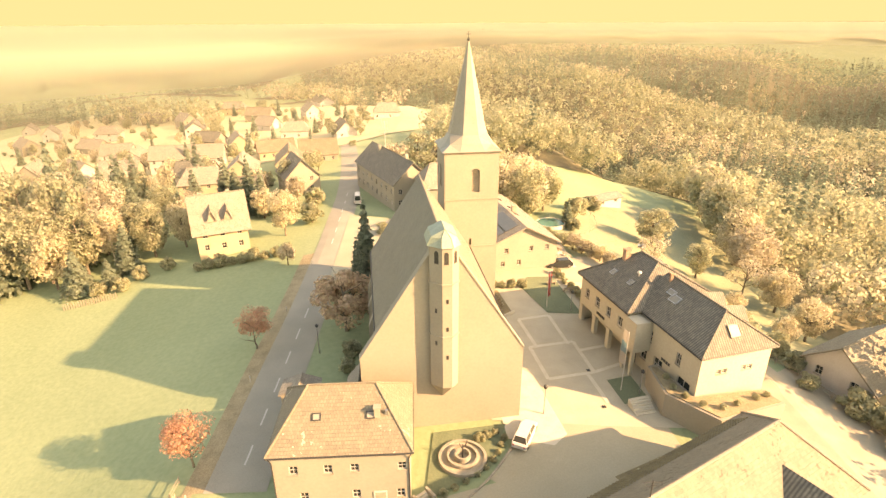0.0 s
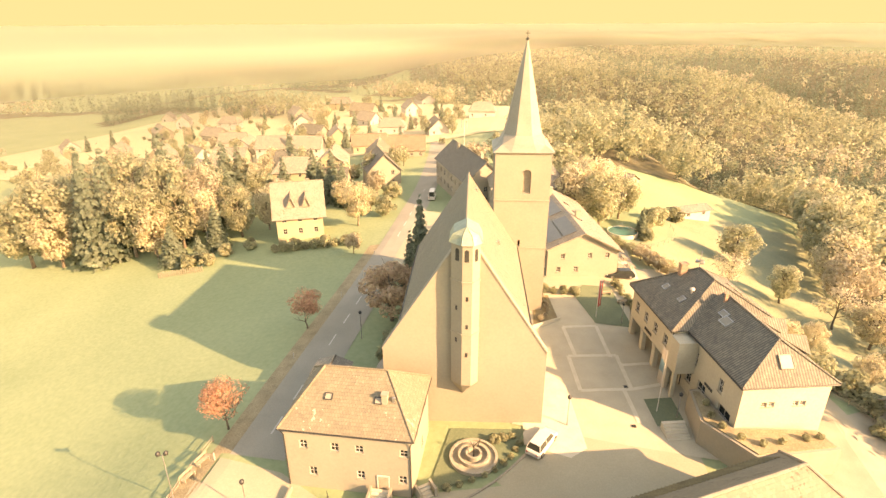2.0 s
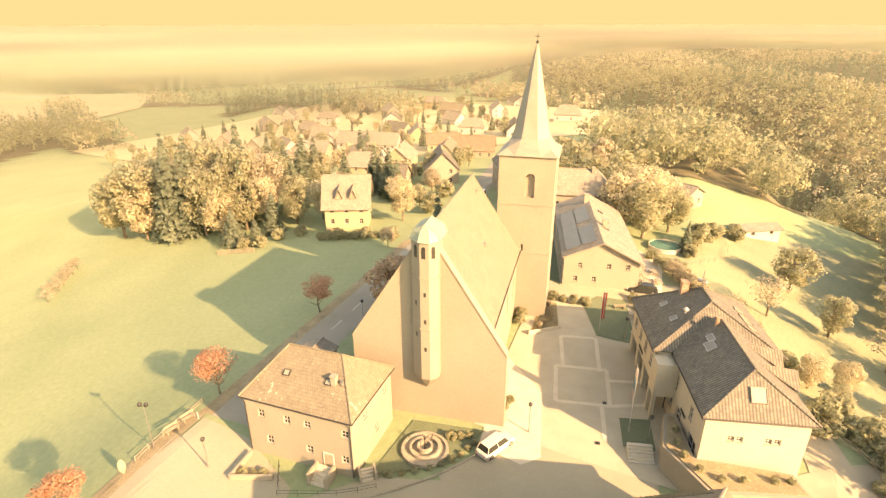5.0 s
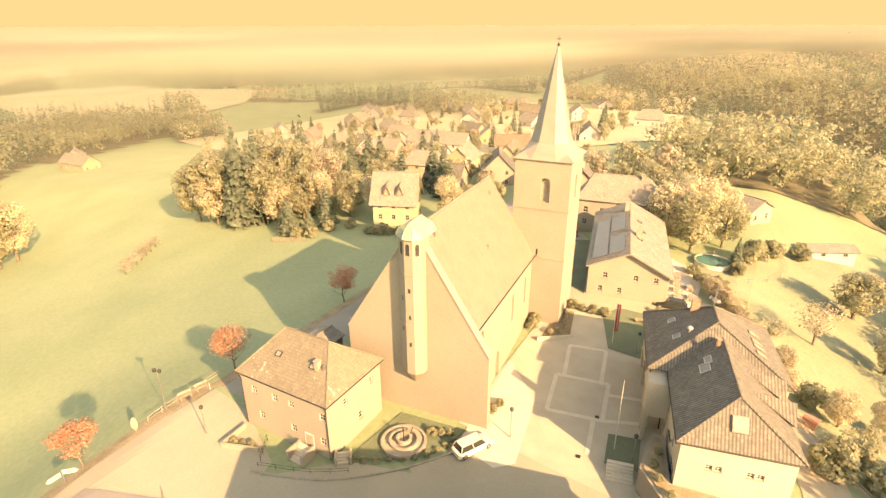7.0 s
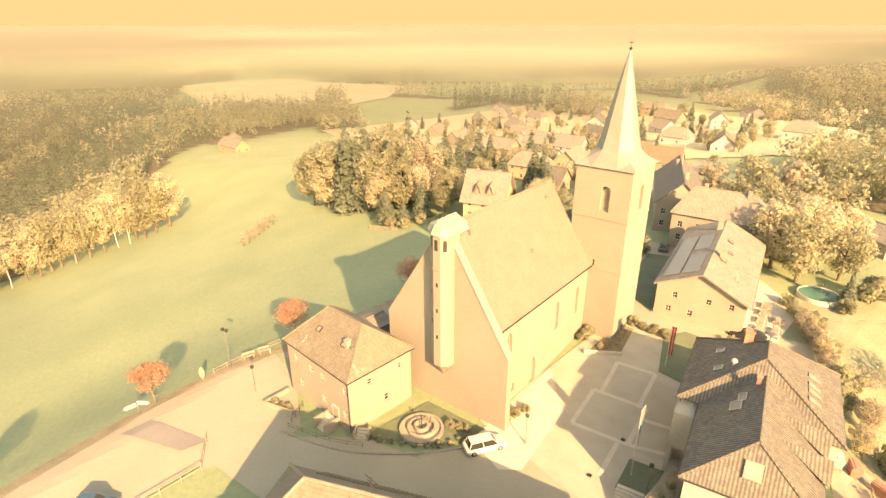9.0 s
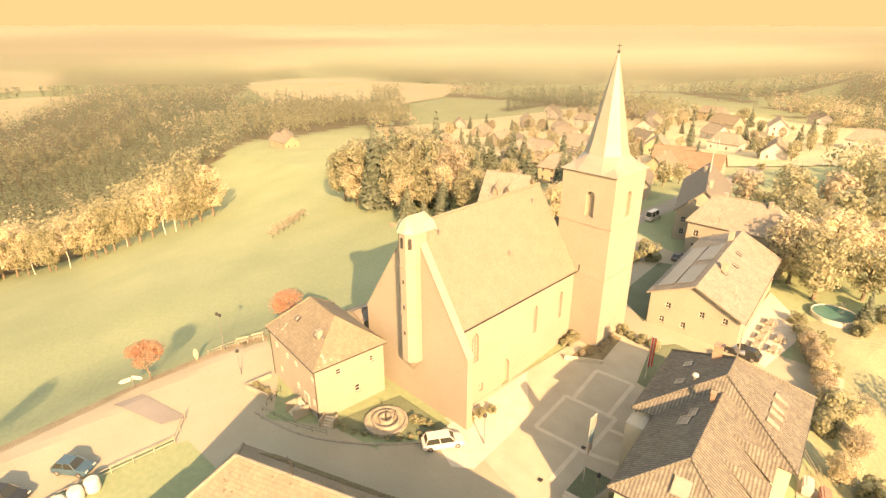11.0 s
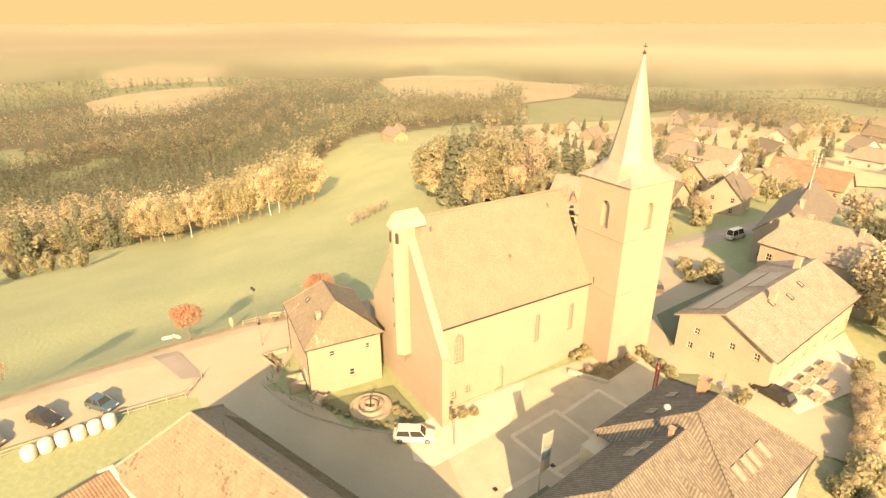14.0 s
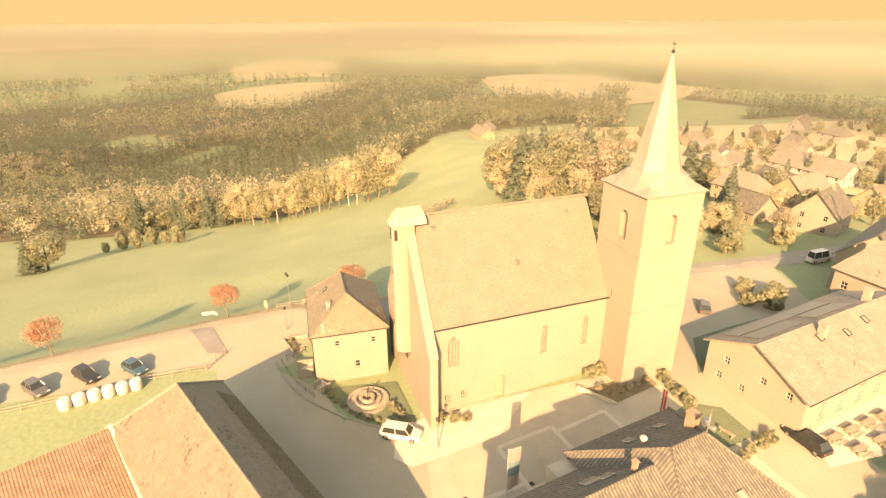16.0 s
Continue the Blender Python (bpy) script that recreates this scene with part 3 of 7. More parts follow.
def arch_window(parent, m, w, h, mat="stone", bars=2, name="window", pane="leaded"):
    """A pointed window with stone tracery bars."""
    fb, pb = bmesh.new(), bmesh.new()
    rise = w * 0.87
    arc = [(-w / 2 + w * (1 - math.cos(a)), h - rise + rise * math.sin(a) / math.sin(math.pi / 3)) for a in (k / 6 * math.pi / 3 for k in range(7))]
    outline = [(-w / 2, 0)] + arc + [(-x, z) for x, z in arc[::-1][1:]] + [(w / 2, 0)]
    inner = [(x * 0.82, 0.08 + z * 0.95) for x, z in outline]
    for (a, b), (c, d) in zip(zip(outline, outline[1:]), zip(inner, inner[1:])):
        for y0, y1 in ((0.0, 0.16),):
            vs = [fb.verts.new((p[0], y, p[1])) for y in (y0, y1) for p in (a, b, d, c)]
            for q in ((0, 1, 2, 3), (7, 6, 5, 4), (0, 4, 5, 1), (1, 5, 6, 2), (2, 6, 7, 3), (3, 7, 4, 0)):
                fb.faces.new([vs[i] for i in q])
    box(fb, -w / 2, w / 2, -0.05, 0.16, -0.05, 0.08)
    for i in range(bars):
        x = -w / 2 + w * (i + 1) / (bars + 1)
        box(fb, x - 0.035, x + 0.035, 0.03, 0.13, 0.08, h - rise * 0.75)
    for k in range(1, int(h / 0.6)):
        if k * 0.6 < h - rise:
            box(fb, -w * 0.42, w * 0.42, 0.05, 0.10, k * 0.6 - 0.015, k * 0.6 + 0.015)
    vs = [pb.verts.new((x, y, z)) for y in (0.07, 0.09) for x, z in inner]
    n = len(inner)
    pb.faces.new(vs[:n]); pb.faces.new(vs[n:][::-1])
    for o in (fb, pb):
        bmesh.ops.recalc_face_normals(o, faces=o.faces[:])
    ob = part(name, fb, M[mat], parent)
    ob.matrix_basis = m
    part("pane", pb, M[pane], ob)
    return ob


# ---- the church ----
# middle of the gable's foot; x across, y along the nave
NAVE_W, NAVE_L, EAVE, RIDGE = 6.75, 23.3, 12.3, 23.2
CH = Matrix.Translation(Vector((0.99 * 6.8 - 0.138 * 49.0, 0.138 * 6.8 + 0.99 * 49.0, 0.0))) @ pose(0, 0, 0, 0, 0, 7.93)


def make_church():
    c = thing("church", "pale plastered village church with steep tiled roof and pointed spire", "church", CH)
    w, L = NAVE_W, NAVE_L
    gz = -1.0
    south = [(2.0, 3.3, 6.9, 10.9, "arch"), (3.6, 4.3, 2.2, 3.3), (1.6, 2.3, 2.0, 3.1), (7.9, 9.3, 0.4, 4.6, "arch"), (13.9, 14.7, 6.0, 10.0, "arch"), (19.6, 20.4, 6.0, 10.0, "arch")]
    bm = bmesh.new()
    wall(bm, (w, 0.9), (w, L), gz, EAVE, 0.9, south)
    part("wall", bm, M["church"], c)
    for h in south:
        ww, hh = h[1] - h[0], h[3] - h[2]
        mm = wall_pose((w, 0.9), (w, L), (h[0] + h[1]) / 2, h[2], 0.35)
        if h[3] < 3.4:
            window(c, mm, ww, hh, (1, 2))
        elif h[2] < 1:
            db = bmesh.new()
            for k in range(5):
                box(db, -ww / 2 + ww * k / 5 + 0.01, -ww / 2 + ww * (k + 1) / 5 - 0.01, 0.1, 0.17, 0.02, hh - 0.5 - abs(k - 2) * 0.45)
            d = part("door", db, M["wood"], c, "weathered wooden portal door")
            d.matrix_basis = mm
            arch_window(c, mm, ww, hh, bars=0, name="portal_frame", pane="wood")
        else:
            arch_window(c, mm, ww, hh, bars=1 if ww < 1 else 2)
    bm = bmesh.new()
    wall(bm, (-w, L), (-w, 0.9), gz, EAVE, 0.9)
    part("wall", bm, M["church"], c)
    # gable with raking parapet, standing a little proud of the roof
    up = 0.35
    slope = (RIDGE - EAVE) / (w + 0.35)
    low = 9.6
    reach = (RIDGE - low) / slope
    flat = Matrix(((1, 0, 0, 0), (0, 0, -1, 0.9), (0, 1, 0, 0), (0, 0, 0, 1)))
    bm = bmesh.new()
    prism(bm, [(-reach, gz), (reach, gz), (reach, low + up), (0.1, RIDGE + up), (-0.1, RIDGE + up), (-reach, low + up)], 0, 0.9, flat)
    part("gable_wall", bm, M["church"], c)
    bm = bmesh.new()
    wall(bm, (w, L + 0.6), (-w, L + 0.6), gz, EAVE, 0.6)
    prism(bm, [(-w, EAVE), (w, EAVE), (0, RIDGE - 0.5)], 0, 0.6, Matrix.Translation((0, L - 0.3, 0)) @ flat)
    part("gable_wall", bm, M["church"], c)
    for s in (-1, 1):
        bm = bmesh.new()
        a, b = Vector((s * (reach + 0.1), 0, low + up - 0.1)), Vector((s * 0.02, 0, RIDGE + up + 0.05))
        d = (b - a); n = Vector((-d.z, 0, d.x)).normalized() * (0.12 if s < 0 else -0.12)
        vs = [bm.verts.new(p + Vector((0, y, 0))) for y in (-0.08, 0.98) for p in (a, b, b + n * -1, a + n * -1)]
        for q in ((0, 1, 2, 3), (7, 6, 5, 4), (0, 4, 5, 1), (1, 5, 6, 2), (2, 6, 7, 3), (3, 7, 4, 0)):
            bm.faces.new([vs[i] for i in q])
        bmesh.ops.recalc_face_normals(bm, faces=bm.faces[:])
        part("coping", bm, M["church"], c)
    # slim many-sided stair turret on the gable, ending in a point below
    plan = [(-1.4, 0.9), (-1.4, -0.6), (-0.25, -1.5), (0.75, -1.5), (1.5, -0.75), (1.5, 0.9)]
    bm = bmesh.new()
    prism(bm, plan, 6.4, 22.8)
    turret = part("bell_turret", bm, M["church"], c, "slim plastered stair turret on the gable")
    bm = bmesh.new()
    for a, b in zip(plan[1:4], plan[2:5]):
        face(bm, (*a, 6.39), (-0.1, -0.01, 4.3), (*b, 6.39))
    face(bm, *[(x, y, 6.39) for x, y in plan[1:5]])
    bmesh.ops.recalc_face_normals(bm, faces=bm.faces[:])
    part("corbel", bm, M["church"], turret)
    for z in (18.6, 12.6):
        bm = bmesh.new()
        prism(bm, [(-1.48, 0.5), (-1.48, -0.64), (-0.28, -1.59), (0.78, -1.59), (1.58, -0.78), (1.58, 0.5)], z, z + 0.16)
        part("string_course", bm, M["church"], turret)
    # arched lights and slits in the turret's sides
    for a, b, u, z, wide, tall in ((plan[1], plan[2], 0.8, 20.9, 0.46, 1.35), (plan[2], plan[3], 0.42, 20.9, 0.42, 1.3), (plan[3], plan[4], 0.5, 20.9, 0.42, 1.3), (plan[2], plan[3], 0.5, 16.6, 0.26, 0.5),
                             (plan[2], plan[3], 0.5, 13.4, 0.26, 0.5), (plan[2], plan[3], 0.5, 10.0, 0.26, 0.5), (plan[1], plan[2], 0.7, 15.4, 0.24, 0.5), (plan[1], plan[2], 0.7, 11.6, 0.24, 0.5)):
        bm = bmesh.new()
        k_top = 7 if tall > 1 else 1
        head = [(wide / 2 * math.cos(math.pi * k / k_top), tall - wide / 2 + wide / 2 * math.sin(math.pi * k / k_top)) for k in range(k_top + 1)] if k_top > 1 else [(wide / 2, tall), (-wide / 2, tall)]
        prism(bm, [(-wide / 2, 0), (wide / 2, 0)] + head, 0, 0.03, Matrix(((1, 0, 0, 0), (0, 0, -1, 0), (0, 1, 0, 0), (0, 0, 0, 1))))
        bmesh.ops.recalc_face_normals(bm, faces=bm.faces[:])
        part("slit", bm, M["dark_metal"], turret).matrix_basis = wall_pose(a, b, u, z, 0.0)
    bm = bmesh.new()
    base = [(-1.62, 2.3, 22.7), (-1.62, -0.7, 22.7), (-0.34, -1.74, 22.7), (0.84, -1.74, 22.7), (1.72, -0.85, 22.7), (1.72, 2.3, 22.7)]
    crest = [(0.12, -0.75, 24.3), (0.12, 2.0, 24.3)]
    mid = [(0.12 + (x - 0.12) * 0.76, max(y, -1.74 + 0.5) if y < 0 else y - 0.05, 23.55) for x, y, z in base]
    sides = [(base[k], base[(k + 1) % 6], mid[(k + 1) % 6], mid[k]) for k in range(6)]
    sides += [(mid[0], mid[1], crest[0], crest[1]), (mid[1], mid[2], crest[0]), (mid[2], mid[3], crest[0]), (mid[3], mid[4], crest[0]), (mid[4], mid[5], crest[1], crest[0]), (mid[5], mid[0], crest[1])]
    roof_sheet(bm, sides, 0.1)
    hood = part("turret_roof", bm, M["copper"], turret, "pale green copper hood")
    bm = bmesh.new()
    for k in range(1, 5):
        rod(bm, Vector(base[k]) + Vector((0, 0, 0.04)), Vector(mid[k]) + Vector((0, 0, 0.04)), 0.04, n=5); rod(bm, Vector(mid[k]) + Vector((0, 0, 0.04)), Vector(crest[0]), 0.04, n=5)
    rod(bm, crest[0], crest[1], 0.06, n=6)
    part("standing_seam", bm, M["copper"], hood)
    # nave roof
    bm = bmesh.new()
    e = 0.35
    roof_sheet(bm, [((w + e, 0.9, EAVE), (w + e, L + 0.3, EAVE), (0, L + 0.3, RIDGE), (0, 0.9, RIDGE)), ((-w - e, L + 0.3, EAVE), (-w - e, 0.9, EAVE), (0, 0.9, RIDGE), (0, L + 0.3, RIDGE))], 0.22)
    roof = part("roof", bm, M["tile_church"], c, "steep grey-brown tiled nave roof")
    bm = bmesh.new()
    rod(bm, (0, 0.9, RIDGE + 0.02), (0, L + 0.3, RIDGE + 0.02), 0.16, n=8)
    part("ridge_tiles", bm, M["tile_church"], roof)
    for s in (-1, 1):
        bm = bmesh.new()
        rod(bm, (s * (w + e + 0.1), 0.9, EAVE - 0.08), (s * (w + e + 0.1), L + 0.3, EAVE - 0.08), 0.09, n=8)
        part("gutter", bm, M["dark_metal"], roof)
    for y, t2 in ((3.2, 0.12), (12.6, 0.55), (20.6, 0.13)):
        bm = bmesh.new()
        x, z = w * t2, RIDGE - (RIDGE - EAVE) * t2 * w / (w + e)
        box(bm, x - 0.06, x + 0.34, y - 0.17, y + 0.17, z - 0.5, z + 0.07)
        part("roof_hatch", bm, M["metal"], roof)
    # buttresses along the shaded side, and on the sunny side low plinth
    for y in (4.5, 9.5, 14.5, 19.5):
        bm = bmesh.new()
        box(bm, -w - 1.1, -w, y - 0.45, y + 0.45, gz, 8.4)
        prism(bm, [(0, 8.4), (1.1, 8.4), (1.1, 11.4)], y - 0.45, y + 0.45, Matrix(((1, 0, 0, -w - 1.1), (0, 0, 1, 0), (0, 1, 0, 0), (0, 0, 0, 1))))
        bmesh.ops.recalc_face_normals(bm, faces=bm.faces[:])
        part("buttress", bm, M["church"], c)
    bm = bmesh.new()
    box(bm, w, w + 0.12, 0.9, 8.7, gz, 1.0); box(bm, w, w + 0.12, 10.3, L, gz, 1.0)
    part("plinth", bm, M["stone"], c)
    # choir behind the nave
    bm = bmesh.new()
    poly = [(-4.6, L + 0.3), (4.0, L + 0.3), (4.0, L + 9), (2.0, L + 12), (-2.6, L + 12), (-4.6, L + 9)]
    prism(bm, poly, gz, 10.5)
    part("choir_wall", bm, M["church"], c)
    bm = bmesh.new()
    p = [(x * 1.08, y + (0.3 if y > L + 1 else 0), 10.4) for x, y in poly]
    r0, r1 = (-0.3, L + 0.3, 17.0), (-0.3, L + 8.0, 17.0)
    roof_sheet(bm, [(p[1], p[2], r1, r0), (p[2], p[3], r1), (p[3], p[4], r1), (p[4], p[5], r1), (p[5], p[0], r0, r1)], 0.2)
    part("choir_roof", bm, M["tile_church"], c)
    # tower
    tx, ty, h = 7.45, 27.5, 3.85
    top = 26.2
    corners = [(tx - h, ty - h), (tx + h, ty - h), (tx + h, ty + h), (tx - h, ty + h)]
    front_hole = (h - 0.1, h + 1.15, 20.3, 23.7, "round")
    mid_hole = (h - 0.62, h + 0.62, 20.3, 23.7, "round")
    for i in range(4):
        holes = [front_hole if i == 0 else mid_hole]
        if i == 0:
            holes += [(h - 0.25, h + 0.05, 12.3, 13.3)]
        bm = bmesh.new()
        p0, p1 = Vector(corners[i]), Vector(corners[(i + 1) % 4])
        cut = (p1 - p0).normalized() * (0.9 if i % 2 else 0.0)
        wall(bm, p0 + cut, p1 - cut, gz, top, 0.9, [(q[0] - cut.length, q[1] - cut.length, *q[2:]) for q in holes])
        if i == 0:
            tower = part("tower", bm, M["church"], c, "square plastered church tower")
        else:
            part("wall", bm, M["church"], tower)
    for i in range(4):
        u = h + 0.525 if i == 0 else h
        arch_window(tower, wall_pose(corners[i], corners[(i + 1) % 4], u, 20.3, 0.45), 1.24, 3.35, bars=1, name="belfry_window", pane="wood")
    for z in (12.0, 19.2):
        bm = bmesh.new()
        box(bm, tx - h - 0.1, tx + h + 0.1, ty - h - 0.1, ty - h, z, z + 0.18); box(bm, tx + h, tx + h + 0.1, ty - h, ty + h, z, z + 0.18)
        part("string_course", bm, M["church"], tower)
    bm = bmesh.new()
    def ring(half, z):
        k = math.tan(math.pi / 8) * half
        return [(tx + x, ty + y, z) for x, y in ((-k, -half), (k, -half), (half, -k), (half, k), (k, half), (-k, half), (-half, k), (-half, -k))]
    rings = [ring(4.2, top - 0.1), ring(3.35, 27.0), ring(2.65, 28.1), ring(2.25, 29.6), ring(1.95, 31.2), ring(0.1, 40.2)]
    cor = [(tx + x * 4.2, ty + y * 4.2, top - 0.1) for x, y in ((1, -1), (1, 1), (-1, 1), (-1, -1))]
    for a, b in zip(rings, rings[1:]):
        for i in range(8):
            face(bm, a[i], a[(i + 1) % 8], b[(i + 1) % 8], b[i])
    for k, cpt in enumerate(cor):
        i = 2 * k + 1
        path = [cpt, tuple(Vector(cpt).lerp(Vector([sum(q) / 2 for q in zip(rings[2][i], rings[2][(i + 1) % 8])]), 0.55) + Vector((0, 0, -0.25)))]
        m1 = path[1]
        a0, b0, a1, b1 = rings[0][i], rings[0][(i + 1) % 8], rings[2][i], rings[2][(i + 1) % 8]
        face(bm, a0, cpt, m1); face(bm, cpt, b0, m1); face(bm, a0, m1, rings[1][i]); face(bm, m1, b0, rings[1][(i + 1) % 8])
        face(bm, rings[1][i], m1, a1); face(bm, m1, rings[1][(i + 1) % 8], b1); face(bm, a1, m1, b1)
    face(bm, *[cor[3], cor[2], cor[1], cor[0]])
    bmesh.ops.remove_doubles(bm, verts=bm.verts[:], dist=0.002)
    bmesh.ops.recalc_face_normals(bm, faces=bm.faces[:])
    sp = part("spire", bm, M["spire"], c, "tall pointed sheet-clad spire with flared foot")
    bm = bmesh.new()
    lathe(bm, [(0.05, 40.0), (0.08, 40.15), (0.2, 40.3), (0.21, 40.4), (0.08, 40.55), (0.03, 40.65), (0.025, 41.4)], 10, (tx, ty))
    box(bm, tx - 0.32, tx + 0.32, ty - 0.03, ty + 0.03, 41.02, 41.09)
    part("finial", bm, M["dark_metal"], sp, "dark ball and cross")
    return c


make_church()

# ---- houses ----
def gable_or_hip(w, l, eave, ridge, over, hip_front, hip_back):
    """Roof planes over a w x l plan about its middle, ridge along y; hips run in by the lengths given (0: a gable)."""
    X, Y = w / 2 + over, l / 2 + over
    f, b = (0, -Y + hip_front, ridge), (0, Y - hip_back, ridge)
    e = eave - over * (ridge - eave) / (w / 2)
    c = [(-X, -Y, e), (X, -Y, e), (X, Y, e), (-X, Y, e)]
    planes = [(c[1], c[2], b, f), (c[3], c[0], f, b)]
    if hip_front:
        planes.append((c[0], c[1], f))
    if hip_back:
        planes.append((c[2], c[3], b))
    return planes, f, b


def house(name, label, x, y, rot, w, l, eave, ridge, z=None, over=0.5, hips=(0, 0), wall_mat="plaster", roof_mat="tile_brown", windows=(), chimneys=(), group="", door=None, frame_mat="white"):
    """A plastered house. windows: per side 0 front (-y), 1 right (+x), 2 back, 3 left: (side, along, foot, w, h). eave and ridge: heights over the ground."""
    z = ground_z(x, y) if z is None else z
    t = thing(name, label, "house", pose(x, y, z, 0, 0, rot), group)
    X, Y = w / 2, l / 2
    cs = [(-X, -Y), (X, -Y), (X, Y), (-X, Y)]
    for s in range(4):
        bm = bmesh.new()
        a, b = cs[s], cs[(s + 1) % 4]
        if s in (1, 3):
            d = 0.35 if s == 1 else -0.35
            a, b = (a[0], a[1] + d), (b[0], b[1] - d)
        hs = [(u - ww / 2, u + ww / 2, f, f + h) for side, u, f, ww, h in windows if side == s]
        off = 0.35 if s in (1, 3) else 0.0
        wall(bm, a, b, -2.5, eave, 0.35, [(h0 - off, h1 - off, f0, f1) for h0, h1, f0, f1 in hs])
        if s == 0 and not hips[0] or s == 2 and not hips[1]:
            sy = -Y if s == 0 else Y - 0.35
            prism(bm, [(-X, eave), (X, eave), (0, ridge - 0.12)], 0, 0.35, Matrix(((1, 0, 0, 0), (0, 0, -1, sy + 0.35), (0, 1, 0, 0), (0, 0, 0, 1))))
        part("wall", bm, M[wall_mat], t)
        for side, u, f, ww, h in windows:
            if side == s:
                window(t, wall_pose(cs[s], cs[(s + 1) % 4], u, f), ww, h, (1, 1) if ww > 0.7 else (0, 1), frame_mat=frame_mat)
    planes, f, b = gable_or_hip(w, l, eave, ridge, over, *hips)
    bm = bmesh.new()
    roof_sheet(bm, planes)
    r = part("roof", bm, M[roof_mat], t)
    bm = bmesh.new()
    rod(bm, (f[0], f[1], f[2] + 0.02), (b[0], b[1], b[2] + 0.02), 0.12, n=6)
    part("ridge_tiles", bm, M[roof_mat], r)
    for cx, cy, ch in chimneys:
        bm = bmesh.new()
        zr = ridge - abs(cx) * (ridge - eave) / X
        box(bm, cx - 0.35, cx + 0.35, cy - 0.3, cy + 0.3, zr - 0.8, zr + ch)
        box(bm, cx - 0.42, cx + 0.42, cy - 0.37, cy + 0.37, zr + ch, zr + ch + 0.12)
        part("chimney", bm, M["plaster"], r)
    if door:
        s, u = door
        bm = bmesh.new()
        box(bm, -0.5, 0.5, -0.06, -0.003, 0, 2.1)
        d = part("door", bm, M["wood"], t)
        d.matrix_basis = wall_pose(cs[s], cs[(s + 1) % 4], u, 0.1, 0)
        bm = bmesh.new()
        box(bm, -0.62, -0.5, -0.08, -0.002, 0, 2.25); box(bm, 0.5, 0.62, -0.08, -0.002, 0, 2.25); box(bm, -0.5, 0.5, -0.08, -0.002, 2.1, 2.25)
        part("frame", bm, M["white"], d)
    return t


def skylight(parent, base, up, across, w, h, mat="metal", pane="blind"):
    """A roof window lying on a slope: base corner, unit ways up the slope and across it."""
    base, up, across = Vector(base), Vector(up).normalized(), Vector(across).normalized()
    n = across.cross(up).normalized()
    m = Matrix((( across.x, up.x, n.x, base.x), (across.y, up.y, n.y, base.y), (across.z, up.z, n.z, base.z), (0, 0, 0, 1)))
    bm = bmesh.new()
    f = 0.09
    for q in ((0, w, 0, f), (0, w, h - f, h), (0, f, f, h - f), (w - f, w, f, h - f)):
        box(bm, *q, -0.1, 0.12)
    ob = part("skylight", bm, M[mat], parent)
    ob.matrix_basis = m
    bm = bmesh.new()
    box(bm, f, w - f, f, h - f, 0.02, 0.06)
    part("pane", bm, M[pane], ob)
    return ob


